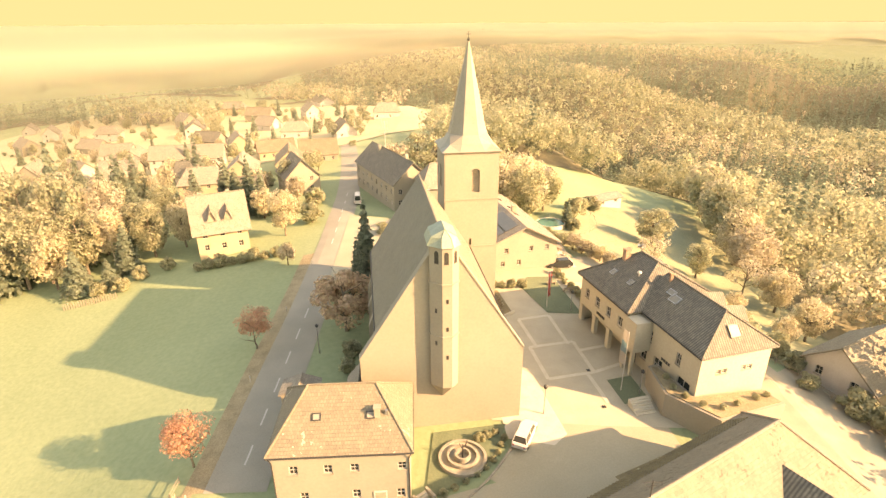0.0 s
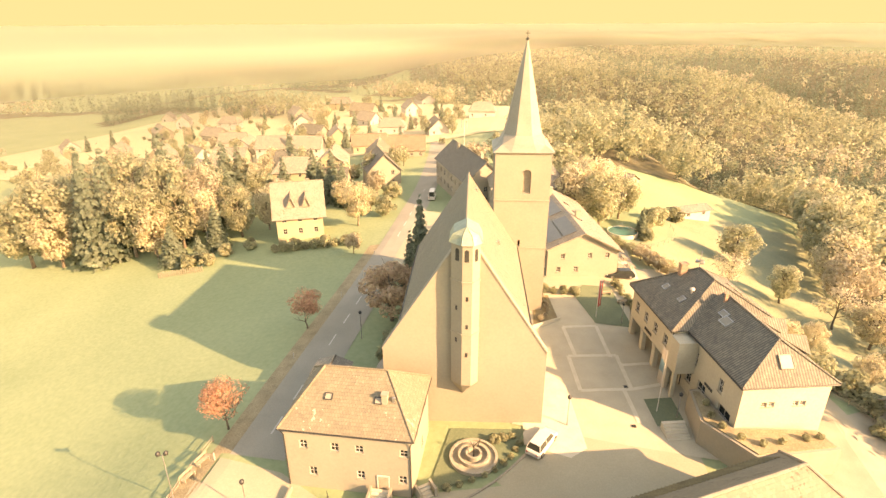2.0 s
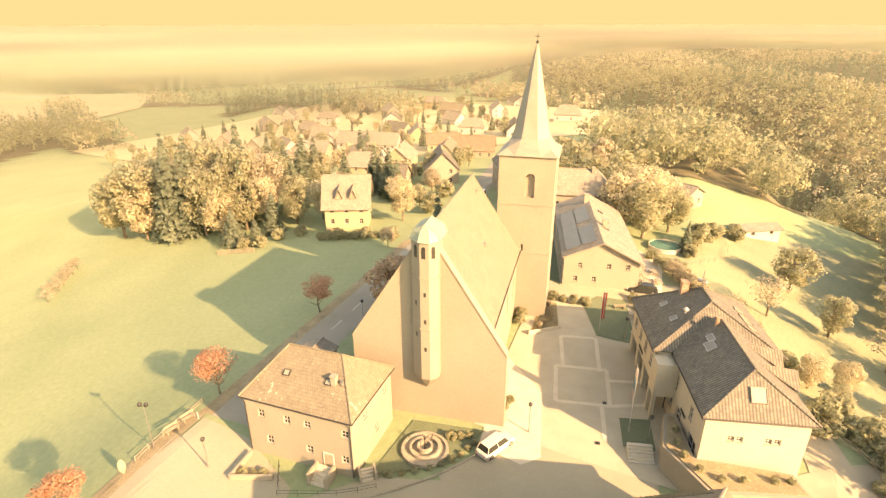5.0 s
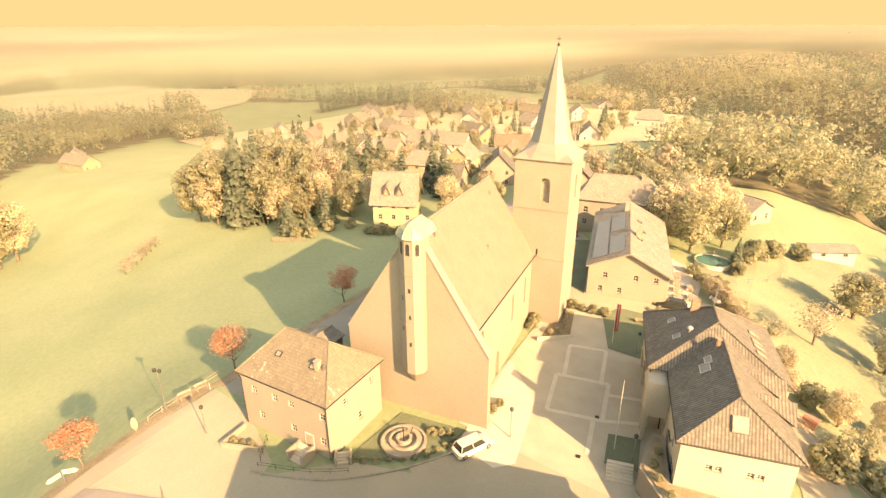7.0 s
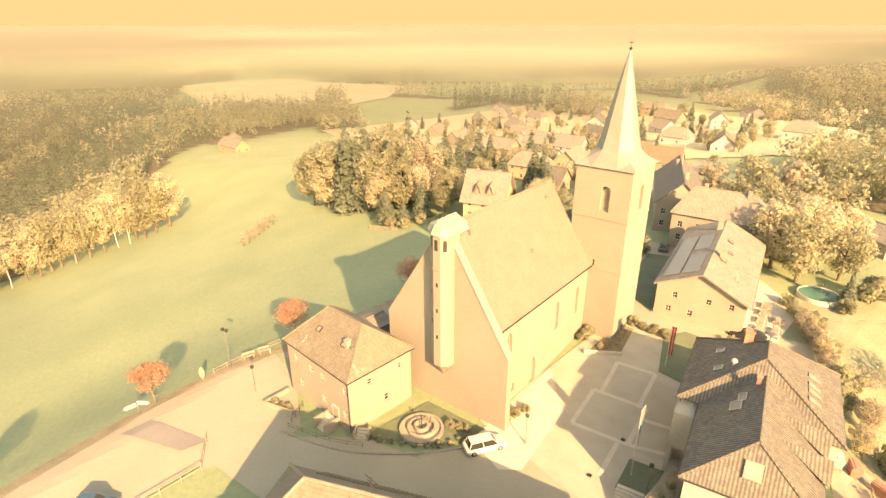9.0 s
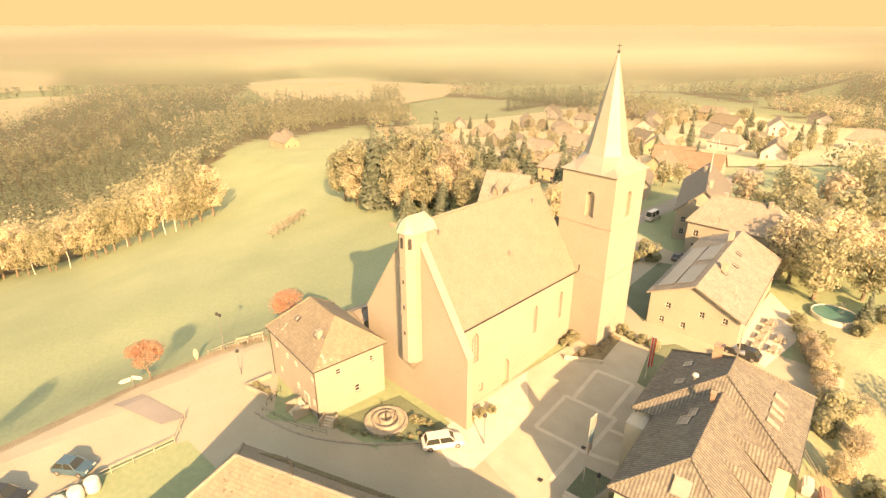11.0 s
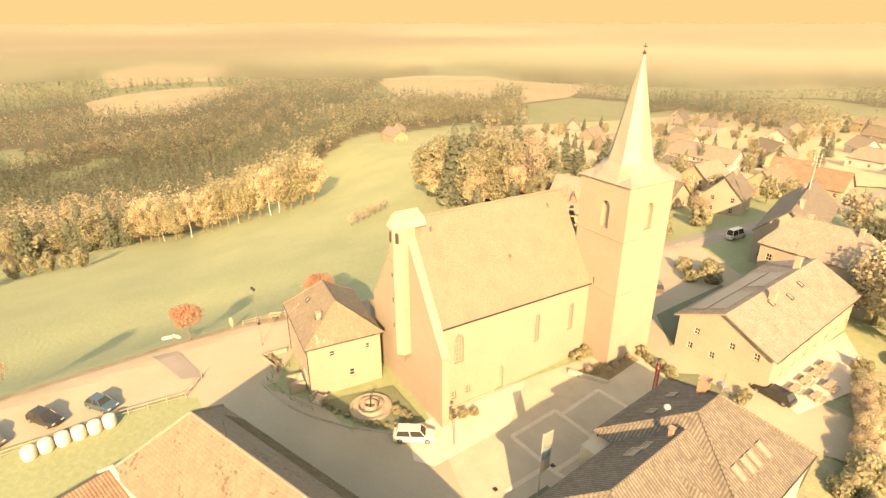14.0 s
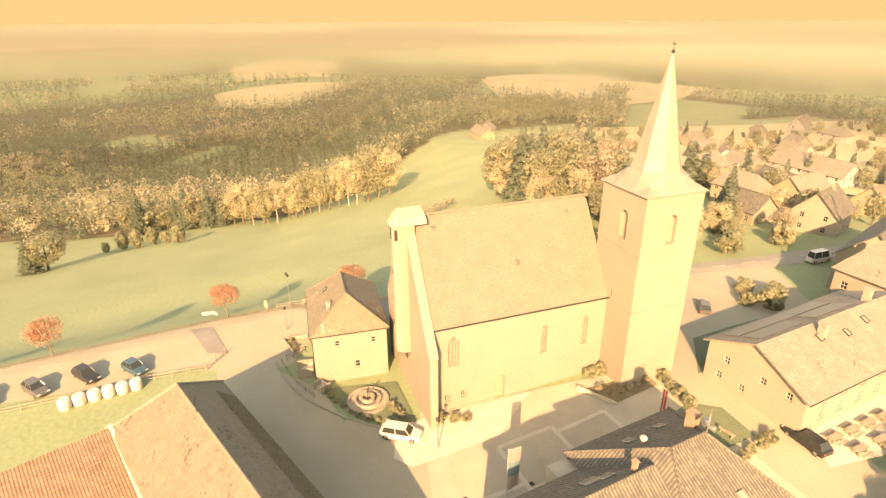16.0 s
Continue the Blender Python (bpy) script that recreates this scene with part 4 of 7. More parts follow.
# old house before the church
def make_rectory():
    win = [(0, 1.9, 4.7, 0.8, 1.0), (0, 5.0, 4.7, 0.8, 1.0), (0, 7.4, 4.8, 0.8, 0.9), (0, 11.7, 4.8, 0.8, 0.9), (0, 2.6, 1.4, 0.8, 1.1), (0, 7.4, 1.6, 0.8, 1.0), (1, 3.0, 5.1, 0.7, 0.8), (1, 7.6, 5.0, 0.6, 0.8), (1, 5.4, 1.6, 0.7, 1.0),
           (3, 3.0, 4.7, 0.8, 1.1), (3, 7.0, 4.7, 0.8, 1.1), (0, 11.5, 1.5, 0.8, 1.0)]
    cx, cy, rot, w, l = -9.55, 42.3, 3.0, 12.4, 9.3
    t = house("old_house", "broad cream house with a mossy brown hipped roof", cx, cy, rot, w, l, 7.2, 11.0, z=0.2, hips=(3, 3), over=0.0, windows=win, roof_mat="tile_brown", door=(0, 9.6))
    for o in list(t.children):
        if o.name.startswith("roof"):
            for k in list(o.children):
                bpy.data.objects.remove(k)
            bpy.data.objects.remove(o)
    X, Y, e, r = w / 2 + 0.35, l / 2 + 0.35, 7.1, 11.05
    a, b = (-3.2, 0, r), (3.1, 0, r)
    c = [(-X, -Y, e), (X, -Y, e), (X, Y, e), (-X, Y, e)]
    bm = bmesh.new()
    roof_sheet(bm, [(c[0], c[1], b, a), (c[1], c[2], b), (c[2], c[3], a, b), (c[3], c[0], a)], 0.2)
    roof = part("roof", bm, M["tile_brown"], t, "brown hipped tile roof with pale lichen")
    bm = bmesh.new()
    for p, q in ((a, b), (a, c[0]), (a, c[3]), (b, c[1]), (b, c[2])):
        rod(bm, Vector(p) + Vector((0, 0, 0.03)), Vector(q) + Vector((0, 0, 0.03)), 0.11, n=6)
    part("ridge_tiles", bm, M["tile_brown"], roof)
    bm = bmesh.new()
    for p, q in ((c[0], c[1]), (c[1], c[2]), (c[2], c[3]), (c[3], c[0])):
        rod(bm, Vector(p) + Vector((0, 0, -0.12)), Vector(q) + Vector((0, 0, -0.12)), 0.07, n=6)
    part("gutter", bm, M["dark_metal"], roof)
    sl = Vector((0, Y, r - e)).normalized()
    for x in (-2.6, 2.3):
        k = 0.48
        skylight(roof, (x, -Y + Y * k, e + (r - e) * k), sl, (1, 0, 0), 0.8, 0.7, "dark_metal")
    bm = bmesh.new()
    box(bm, 3.05, 3.6, -2.55, -2.0, 8.2, 10.0); box(bm, 2.98, 3.67, -2.62, -1.93, 10.0, 10.12)
    part("chimney", bm, M["plaster"], roof, "plastered chimney")
    bm = bmesh.new()
    box(bm, 4.05, 4.3, -2.4, -2.15, 8.2, 9.7)
    part("chimney", bm, M["metal"], roof)
    for s in (-1, 1):
        bm = bmesh.new()
        rod(bm, (s * (X - 0.2), -Y + 0.05, e - 0.2), (s * (X - 0.42), -Y + 0.28, e - 0.9), 0.05, n=6)
        rod(bm, (s * (X - 0.42), -Y + 0.28, e - 0.9), (s * (X - 0.42), -Y + 0.28, 0), 0.05, n=6)
        part("downpipe", bm, M["dark_metal"], t)
    return t


make_rectory()
house("annex", "low annex with a pale lean roof between house and church", -16.4, 51.4, 3, 4.0, 2.6, 3.9, 4.6, z=0.3, over=0.25, wall_mat="plaster", roof_mat="tile_pale")
house("link_building", "small gabled link building with pale tiles beside the church", -9.6, 51.6, 3, 3.0, 4.6, 3.6, 5.4, z=0.3, over=0.2, wall_mat="plaster", roof_mat="tile_pale")


# town hall
TH = pose(32.15, 54.1, 0.9, 0, 0, 15.3)


def make_town_hall():
    t = thing("town_hall", "two-winged town hall with dark tiled hipped roofs and arcade", "town hall", TH)
    e, rf, rb = 7.75, 11.35, 12.0
    # front wing walls
    fw = [(-4.6, -2.7), (4.8, -2.7), (4.8, 9.0), (-4.6, 9.0)]
    def side(p0, p1, holes, z0=-2.5, z1=e, mat="render", bars=(1, 1)):
        bm = bmesh.new()
        wall(bm, p0, p1, z0, z1, 0.35, [(u - w / 2, u + w / 2, f, f + h) for u, f, w, h in holes])
        part("wall", bm, M[mat], t)
        for u, f, w, h in holes:
            window(t, wall_pose(p0, p1, u, f), w, h, bars)
    side(fw[0], fw[1], [(2.6, 4.9, 0.6, 0.6), (3.4, 4.9, 0.6, 0.6), (6.0, 4.9, 0.6, 0.6), (6.8, 4.9, 0.6, 0.6), (2.6, 1.4, 0.6, 0.6), (3.4, 1.4, 0.6, 0.6)])
    side((4.8, -2.35), (4.8, 9.0), [(2.5, 4.4, 1.1, 1.4), (6, 4.4, 1.1, 1.4), (9.5, 4.4, 1.1, 1.4), (2.5, 1.2, 1.1, 1.4), (6, 1.2, 1.1, 1.4)])
    side((-4.6, 9.0), (-4.6, -2.35), [(1.6, 4.3, 0.8, 1.6), (2.8, 4.3, 0.8, 1.6), (4.9, 1.2, 1.6, 1.8), (8.2, 4.3, 0.8, 1.6), (9.6, 1.0, 2.2, 2.2), (2.0, 1.2, 1.2, 1.8)])
    # rear wing: upper storey over an arcade
    side((-6.6, 20.2), (-6.6, 8.3), [(1.8, 4.6, 1.0, 1.4), (4.6, 4.6, 1.0, 1.4), (7.4, 4.6, 1.0, 1.4), (10.2, 4.6, 1.0, 1.4)], 3.3, e)
    side((-6.25, 8.3), (-4.6, 8.3), [], 3.3, e)
    side((6.6, 8.3), (6.6, 20.2), [(2, 4.4, 1.0, 1.4), (5, 4.4, 1.0, 1.4), (8, 4.4, 1.0, 1.4)])
    side((6.25, 20.2), (-6.25, 20.2), [(3, 4.4, 1.0, 1.4), (8, 4.4, 1.0, 1.4)])
    side((-4.0, 20.2), (-4.0, 9.0), [(2.4, 1.0, 1.6, 1.9), (6.2, 1.0, 1.6, 1.9), (9.6, 0.2, 1.2, 2.3)], -2.5, 3.3)
    side((4.8, 8.3), (6.25, 8.3), [])
    bm = bmesh.new()
    box(bm, -6.6, -3.66, 8.3, 20.2, 3.0, 3.29)
    part("arcade_ceiling", bm, M["render"], t)
    for y in (8.7, 12.4, 16.1, 19.8):
        bm = bmesh.new()
        box(bm, -6.62, -6.06, y - 0.38, y + 0.38, -2.0, 3.0); box(bm, -6.7, -5.98, y - 0.45, y + 0.45, 2.72, 3.0)
        part("pillar", bm, M["render"], t)
    # projecting lit bay between the wings
    bm = bmesh.new()
    box(bm, -7.0, -4.62, 6.0, 8.28, 3.0, 7.2)
    part("bay", bm, M["render"], t)
    for y in (6.25, 8.0):
        bm = bmesh.new(); box(bm, -7.0, -6.6, y - 0.2, y + 0.2, -2.0, 3.0)
        part("pillar", bm, M["render"], t)
    # roofs
    bm = bmesh.new()
    L, R, F = -5.1, 5.25, -3.15
    roof_sheet(bm, [((R, F, e), (R, 10.5, e), (0, 10.5, rf), (0, 0, rf)), ((L, 10.5, e), (L, F, e), (0, 0, rf), (0, 10.5, rf)), ((L, F, e), (R, F, e), (0, 0, rf))], 0.2)
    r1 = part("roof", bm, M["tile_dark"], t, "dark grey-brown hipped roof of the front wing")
    bm = bmesh.new()
    L2, R2, F2, B2 = -7.15, 7.0, 7.9, 20.7
    a, b = (-0.2, 12.4, rb), (-0.2, 16.1, rb)
    roof_sheet(bm, [((R2, F2, e), (R2, B2, e), b, a), ((L2, B2, e), (L2, F2, e), a, b), ((L2, F2, e), (R2, F2, e), a), ((R2, B2, e), (L2, B2, e), b)], 0.2)
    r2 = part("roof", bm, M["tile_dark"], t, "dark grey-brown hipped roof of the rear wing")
    for root, lines in ((r1, (((0, 0, rf), (0, 10.3, rf)), ((0, 0, rf), (L, F, e)), ((0, 0, rf), (R, F, e)))), (r2, ((a, b), (a, (L2, F2, e)), (a, (R2, F2, e)), (b, (L2, B2, e)), (b, (R2, B2, e))))):
        bm = bmesh.new()
        for p, q in lines:
            rod(bm, Vector(p) + Vector((0, 0, 0.03)), Vector(q) + Vector((0, 0, 0.03)), 0.13, n=6)
        part("ridge_tiles", bm, M["tile_dark"], root)
    for root, lines in ((r1, (((L, F, e), (L, 8, e)), ((L, F, e), (R, F, e)), ((R, F, e), (R, 8, e)))), (r2, (((L2, F2, e), (L2, B2, e)), ((R2, F2, e), (R2, B2, e))))):
        bm = bmesh.new()
        for p, q in lines:
            rod(bm, Vector(p) - Vector((0, 0, 0.15)), Vector(q) - Vector((0, 0, 0.15)), 0.08, n=6)
        part("gutter", bm, M["dark_metal"], root)
    # skylights on the shaded slopes and the sunny one
    upL1, upL2 = Vector((5.1, 0, rf - e)), Vector((6.95, 0, rb - e))
    for y, k, w, h in ((5.3, 0.52, 1.5, 1.1), (6.6, 0.62, 1.3, 0.8)):
        skylight(r1, (L + 5.1 * k, y + w, e + (rf - e) * k + 0.01), upL1, (0, -1, 0), w, h)
    for y, k, w, h in ((15.6, 0.35, 0.9, 0.9), (11.8, 0.38, 0.9, 0.9)):
        skylight(r2, (L2 + 6.95 * k, y + w, e + (rb - e) * k + 0.01), upL2, (0, -1, 0), w, h)
    for y in (10.9, 12.4, 13.5, 15.2):
        k = 0.28
        skylight(r2, (R2 - 7.2 * k, y, e + (rb - e) * k + 0.01), (-7.2, 0, rb - e), (0, 1, 0), 0.75, 1.5, "tile_pale")
    skylight(r1, (-0.7, F + 1.05, e + (rf - e) * 0.36), (0, 3.15, rf - e), (1, 0, 0), 1.5, 1.5, "tile_pale")
    # pointed dormers on the sunny slope
    for y in (3.0, 6.6):
        bm = bmesh.new()
        roof_sheet(bm, [((5.5, y - 1.4, e + 0.2), (5.5, y, e + 1.9), (1.6, y, e + 2.45)), ((5.5, y, e + 1.9), (5.5, y + 1.4, e + 0.2), (1.6, y, e + 2.45))], 0.14)
        d = part("dormer", bm, M["tile_dark"], r1)
        bm = bmesh.new()
        prism(bm, [(y - 1.25, e - 0.1), (y + 1.25, e - 0.1), (y, e + 1.6)], 5.0, 5.25, Matrix(((0, 0, 1, 0), (1, 0, 0, 0), (0, 1, 0, 0), (0, 0, 0, 1))))
        part("dormer_front", bm, M["wood"], d)
    for root, x, y, z0, h in ((r1, -0.6, 9.0, rf - 1.4, 1.9), (r2, -2.0, 16.9, rb - 2.2, 2.5)):
        bm = bmesh.new()
        s = 0.42 if h > 2 else 0.18
        box(bm, x - s, x + s, y - s * 0.9, y + s * 0.9, z0, z0 + h); box(bm, x - s - 0.07, x + s + 0.07, y - s - 0.05, y + s + 0.05, z0 + h, z0 + h + 0.12)
        part("chimney", bm, M["brick"], root)
    bm = bmesh.new()
    lathe(bm, [(0.12, rb - 2.6), (0.12, rb - 1.3), (0.3, rb - 1.25), (0.32, rb - 1.1), (0.2, rb - 0.95), (0.03, rb - 0.9)], 12, (-2.9, 12.4))
    part("vent_pipe", bm, M["white"], r2, "white mushroom-shaped vent pipe")
    bm = bmesh.new()
    rod(bm, (-0.2, 16.3, rb - 0.3), (-0.2, 16.3, rb + 2.3), 0.06, n=8)
    for k in range(3):
        d = Vector((math.cos(2.1 * k + 0.4), math.sin(2.1 * k + 0.4), 0))
        q = Vector((-0.2, 16.3, rb + 0.55 + 0.25 * k))
        rod(bm, q, q + d * 0.55, 0.1, 0.3, 12)
    part("siren", bm, M["metal"], r2, "grey siren horns on a short mast")
    for x, y in ((L + 0.15, 8.0), (L2 + 0.4, 8.1)):
        bm = bmesh.new()
        rod(bm, (x, y, e - 0.2), (x, y, 0), 0.06, n=6)
        part("downpipe", bm, M["dark_metal"], t)
    for y, n in ((13.5, 5), (2.0, 4)):
        for k in range(n):
            bm = bmesh.new()
            xx = -6.66 if y > 10 else -4.66
            box(bm, xx - 0.03, xx + 0.055, y + k * 0.42, y + k * 0.42 + 0.28, 3.55 if y > 10 else 3.3, 3.95 if y > 10 else 3.62)
            part("sign_bar", bm, M["dark_metal"], t)


make_town_hall()


# raised terrace with its wall before the town hall
def make_terrace():
    bm = bmesh.new()
    poly = [(25.3, 50.8), (29.6, 46.2), (38.0, 49.0), (36.8, 51.6), (28.2, 50.4), (26.4, 56.6), (25.2, 56.2)]
    prism(bm, poly, -1.0, 3.3)
    solid("terrace_wall", bm, M["plaster"], "pale plastered retaining wall of the town hall terrace", "wall", kind="structure")
    bm = bmesh.new()
    prism(bm, [(25.6, 50.9), (29.7, 46.6), (37.6, 49.2), (36.5, 51.3), (28.0, 50.0), (26.2, 55.9), (25.5, 55.9)], 3.31, 3.42)
    solid("terrace_bed", bm, M["verge"], "brown planted bed on top of the terrace wall", "plant bed", kind="structure")
    for k in range(6):
        bm = bmesh.new()
        z = 0.3 + 0.17 * k
        box(bm, 0, 2.6, 0.32 * k, 0.32 * k + 0.4, -0.6, z)
        solid("step", bm, M["slab"], "stone step between square and lane", "step", pose(22.4, 50.6, 0.1, 0, 0, 15), kind="structure")


make_terrace()


# inn
IN = pose(14.1, 86.9, 2.3, 0, 0, 14.6)


def make_inn():
    t = thing("inn", "pale broad-gabled inn with solar panels on the roof", "inn", IN)
    W0, W1, L, e0, e1, r = -5.9, 6.2, 26.5, 5.5, 4.9, 8.1
    front = [(2.6, 3.3), (7.2, 3.3), (10.2, 3.3), (5.0, 0.9), (2.0, 0.9)]
    bm = bmesh.new()
    wall(bm, (W0, 0), (W1, 0), -2, e1, 0.35, [(u - 0.36, u + 0.36, f, f + 0.95) for u, f in front])
    prism(bm, [(W0, e1), (W1, e1), (0, r - 0.1), (W0, e0)], 0, 0.35, Matrix(((1, 0, 0, 0), (0, 0, -1, 0.35), (0, 1, 0, 0), (0, 0, 0, 1))))
    part("wall", bm, M["plaster"], t)
    for u, f in front:
        window(t, wall_pose((W0, 0), (W1, 0), u, f), 0.72, 0.95)
    for p0, p1, e in (((W1, 0.35), (W1, L - 0.35), e1), ((W0, L - 0.35), (W0, 0.35), e0)):
        bm = bmesh.new()
        ws = [(3 + 3.6 * k, f) for k in range(7) for f in (0.9, 3.1)]
        wall(bm, p0, p1, -2, e, 0.35, [(u - 0.5, u + 0.5, f, f + 1.2) for u, f in ws])
        part("wall", bm, M["plaster"], t)
        for u, f in ws:
            window(t, wall_pose(p0, p1, u, f), 1.0, 1.2)
    bm = bmesh.new()
    wall(bm, (W1, L), (W0, L), -2, e1, 0.35)
    prism(bm, [(W0, e1), (W1, e1), (0, r - 0.1), (W0, e0)], 0, 0.35, Matrix(((1, 0, 0, 0), (0, 0, -1, L), (0, 1, 0, 0), (0, 0, 0, 1))))
    part("wall", bm, M["plaster"], t)
    bm = bmesh.new()
    A, B, F, K = W0 - 0.45, W1 + 0.6, -0.7, L + 0.5
    za, zb = e0 - 0.2, e1 - 0.3
    roof_sheet(bm, [((B, F, zb), (B, K, zb), (0, K, r), (0, F, r)), ((A, K, za), (A, F, za), (0, F, r), (0, K, r))], 0.2)
    roof = part("roof", bm, M["tile_pale"], t, "wide pale tiled roof")
    up = Vector((-A, 0, r - za)).normalized()
    n = Vector((-up.z, 0, up.x))
    for i in range(2):
        for j in range(7):
            bm = bmesh.new()
            box(bm, 0.03, 2.45, 0.03, 2.6, 0.06, 0.14)
            base = Vector((A, 0, za)) + up * (0.9 + i * 2.7) + Vector((0, 1.2 + j * 2.55, 0))
            if i == 1 and j in (3,):
                continue
            p = part("solar_panel", bm, M["solar"], roof)
            p.matrix_basis = Matrix(((up.x, 0, n.x, base.x), (up.y, 1, n.y, base.y), (up.z, 0, n.z, base.z), (0, 0, 0, 1)))
    for x, y, h in ((-0.6, 21.5, 1.6), (1.4, 9.0, 0.9)):
        bm = bmesh.new()
        box(bm, x - 0.4, x + 0.4, y - 0.35, y + 0.35, r - 1.0, r + h - 0.3); box(bm, x - 0.5, x + 0.5, y - 0.45, y + 0.45, r + h - 0.3, r + h - 0.15)
        part("chimney", bm, M["plaster"], roof)
    upR = Vector((-B, 0, r - zb))
    for y, k in ((8, 0.7), (12.5, 0.62), (17, 0.7)):
        skylight(roof, (B - B * k, y, zb + (r - zb) * k), upR, (0, 1, 0), 0.8, 1.0, "dark_metal")
    bm = bmesh.new()
    rod(bm, (A, F, za - 0.1), (A, K, za - 0.1), 0.08, n=6); rod(bm, (B, F, zb - 0.1), (B, K, zb - 0.1), 0.08, n=6)
    part("gutter", bm, M["dark_metal"], roof)


make_inn()


# barn in the foreground, hipped, with a red-tiled wing
BA = pose(9.7, 25.8, 0.0, 0, 0, 30.1)


def make_barn():
    t = thing("barn", "long farm building with a hipped lichen-spotted tile roof", "barn", BA)
    e, r, w, a, b = 6.0, 11.5, 5.75, -5.4, 27.0
    cs = [(a + 0.5, -w + 0.5), (b - 0.5, -w + 0.5), (b - 0.5, w - 0.5), (a + 0.5, w - 0.5)]
    for s in range(4):
        p0, p1 = Vector(cs[s]), Vector(cs[(s + 1) % 4])
        if s in (1, 3):
            d = (p1 - p0).normalized() * 0.4
            p0, p1 = p0 + d, p1 - d
        ln = (p1 - p0).length
        hs = [(u, 3.2) for u in np.arange(2.5, ln - 1.5, 4.2)]
        bm = bmesh.new()
        wall(bm, p0, p1, -2, e - 0.1, 0.4, [(u - 0.5, u + 0.5, f, f + 1.2) for u, f in hs])
        part("wall", bm, M["plaster"], t)
        for u, f in hs:
            window(t, wall_pose(p0, p1, u, f), 1.0, 1.2)
    c = [(a, -w, e), (b, -w, e), (b, w, e), (a, w, e)]
    p, q = (0, 0, r), (21.5, 0, r)
    bm = bmesh.new()
    roof_sheet(bm, [(c[0], c[1], q, p), (c[1], c[2], q), (c[2], c[3], p, q), (c[3], c[0], p)], 0.22)
    roof = part("roof", bm, M["tile_barn"], t, "hipped roof of spotted pale tiles")
    bm = bmesh.new()
    for u, v in ((p, q), (p, c[0]), (p, c[3]), (q, c[1]), (q, c[2])):
        rod(bm, Vector(u) + Vector((0, 0, 0.03)), Vector(v) + Vector((0, 0, 0.03)), 0.14, n=6)
    part("ridge_tiles", bm, M["tile_pale"], roof)
    # cross gable on the yard side
    u, zr, ze, v0, v1 = 19.2, 9.6, 6.4, -2.0, -10.0
    bm = bmesh.new()
    roof_sheet(bm, [((u - 4, v1, ze), (u, v1, zr), (u, v0, zr), (u - 4, -5.2, ze)), ((u, v1, zr), (u + 4, v1, ze), (u + 4, -5.2, ze), (u, v0, zr))], 0.16)
    bmesh.ops.recalc_face_normals(bm, faces=bm.faces[:])
    part("gable_roof", bm, M["tile_dark"], t, "dark tiled roof of the cross gable")
    bm = bmesh.new()
    prism(bm, [(u - 3.6, -2), (u + 3.6, -2), (u + 3.6, ze + 0.1), (u, zr - 0.25), (u - 3.6, ze + 0.1)], 0, 4.3, Matrix(((1, 0, 0, 0), (0, 0, -1, -5.3), (0, 1, 0, 0), (0, 0, 0, 1))))
    bmesh.ops.recalc_face_normals(bm, faces=bm.faces[:])
    part("gable_wall", bm, M["plaster"], t)
    # snow guards: rows of small hooks near the shaded eave
    hb = bmesh.new()
    n = Vector((0, r - e, w)).normalized()
    for row in range(9):
        for k in range(62):
            x = a + 4 + k * 0.42
            d = 0.25 + row * 0.3
            y, z = w - d * w / math.hypot(w, r - e), e + d * (r - e) / math.hypot(w, r - e)
            if x - a < (w - y) or x > b - (w - y):
                continue
            box(hb, x - 0.07, x + 0.07, y - 0.06, y + 0.06, z - 0.02, z + 0.12)
    ob = part("snow_guard", hb, M["soil"], roof, "rows of small snow guard hooks")
    ob["kind"] = "stuff"
    bm = bmesh.new()
    rod(bm, (5.6, 0, r), (5.6, 0, r + 1.7), 0.05, n=6); rod(bm, (5.0, 0.3, r + 1.5), (6.2, -0.3, r + 1.5), 0.03, n=5); rod(bm, (5.2, 0.2, r + 1.2), (6.0, -0.2, r + 1.2), 0.03, n=5)
    part("antenna", bm, M["dark_metal"], roof)
    # wing
    bm = bmesh.new()
    x0, x1, y0, y1 = a + 0.2, a + 8.6, -w - 12, -w
    ez, rz = 3.4, 6.3
    box(bm, x0 + 0.5, x1 - 0.5, y0 + 0.3, y1, -2, ez - 0.1)
    part("wing_wall", bm, M["plaster"], t)
    bm = bmesh.new()
    roof_sheet(bm, [((x1, y0, ez), (x1, y1, ez), (x0, y1, rz), (x0, y0, rz)), ((x0 - 4, y1, ez), (x0 - 4, y0, ez), (x0, y0, rz), (x0, y1, rz))], 0.2)
    part("wing_roof", bm, M["tile_red"], t, "red-brown pantile wing roof")
    bm = bmesh.new()
    prism(bm, [(x0 - 4, ez - 0.4), (x1 + 0.1, ez - 0.4), (x1 + 0.1, ez + 0.35), (x0, rz + 0.35), (x0 - 4, ez + 0.35)], -0.35, 0.0, Matrix(((1, 0, 0, 0), (0, 0, -1, y1 - 0.02), (0, 1, 0, 0), (0, 0, 0, 1))))
    bmesh.ops.recalc_face_normals(bm, faces=bm.faces[:])
    part("parapet", bm, M["white"], t, "white plastered parapet between barn and wing")


make_barn()

# ---- village houses ----
def rows(w, l, storeys=1, first=1.0):
    out = []
    for st in range(storeys):
        f = first + 2.7 * st
        for s, n in ((0, w), (1, l), (2, w), (3, l)):
            k = max(2, int(n / 3.2))
            out += [(s, n * (i + 0.5) / k, f, 0.95, 1.25) for i in range(k)]
    return out


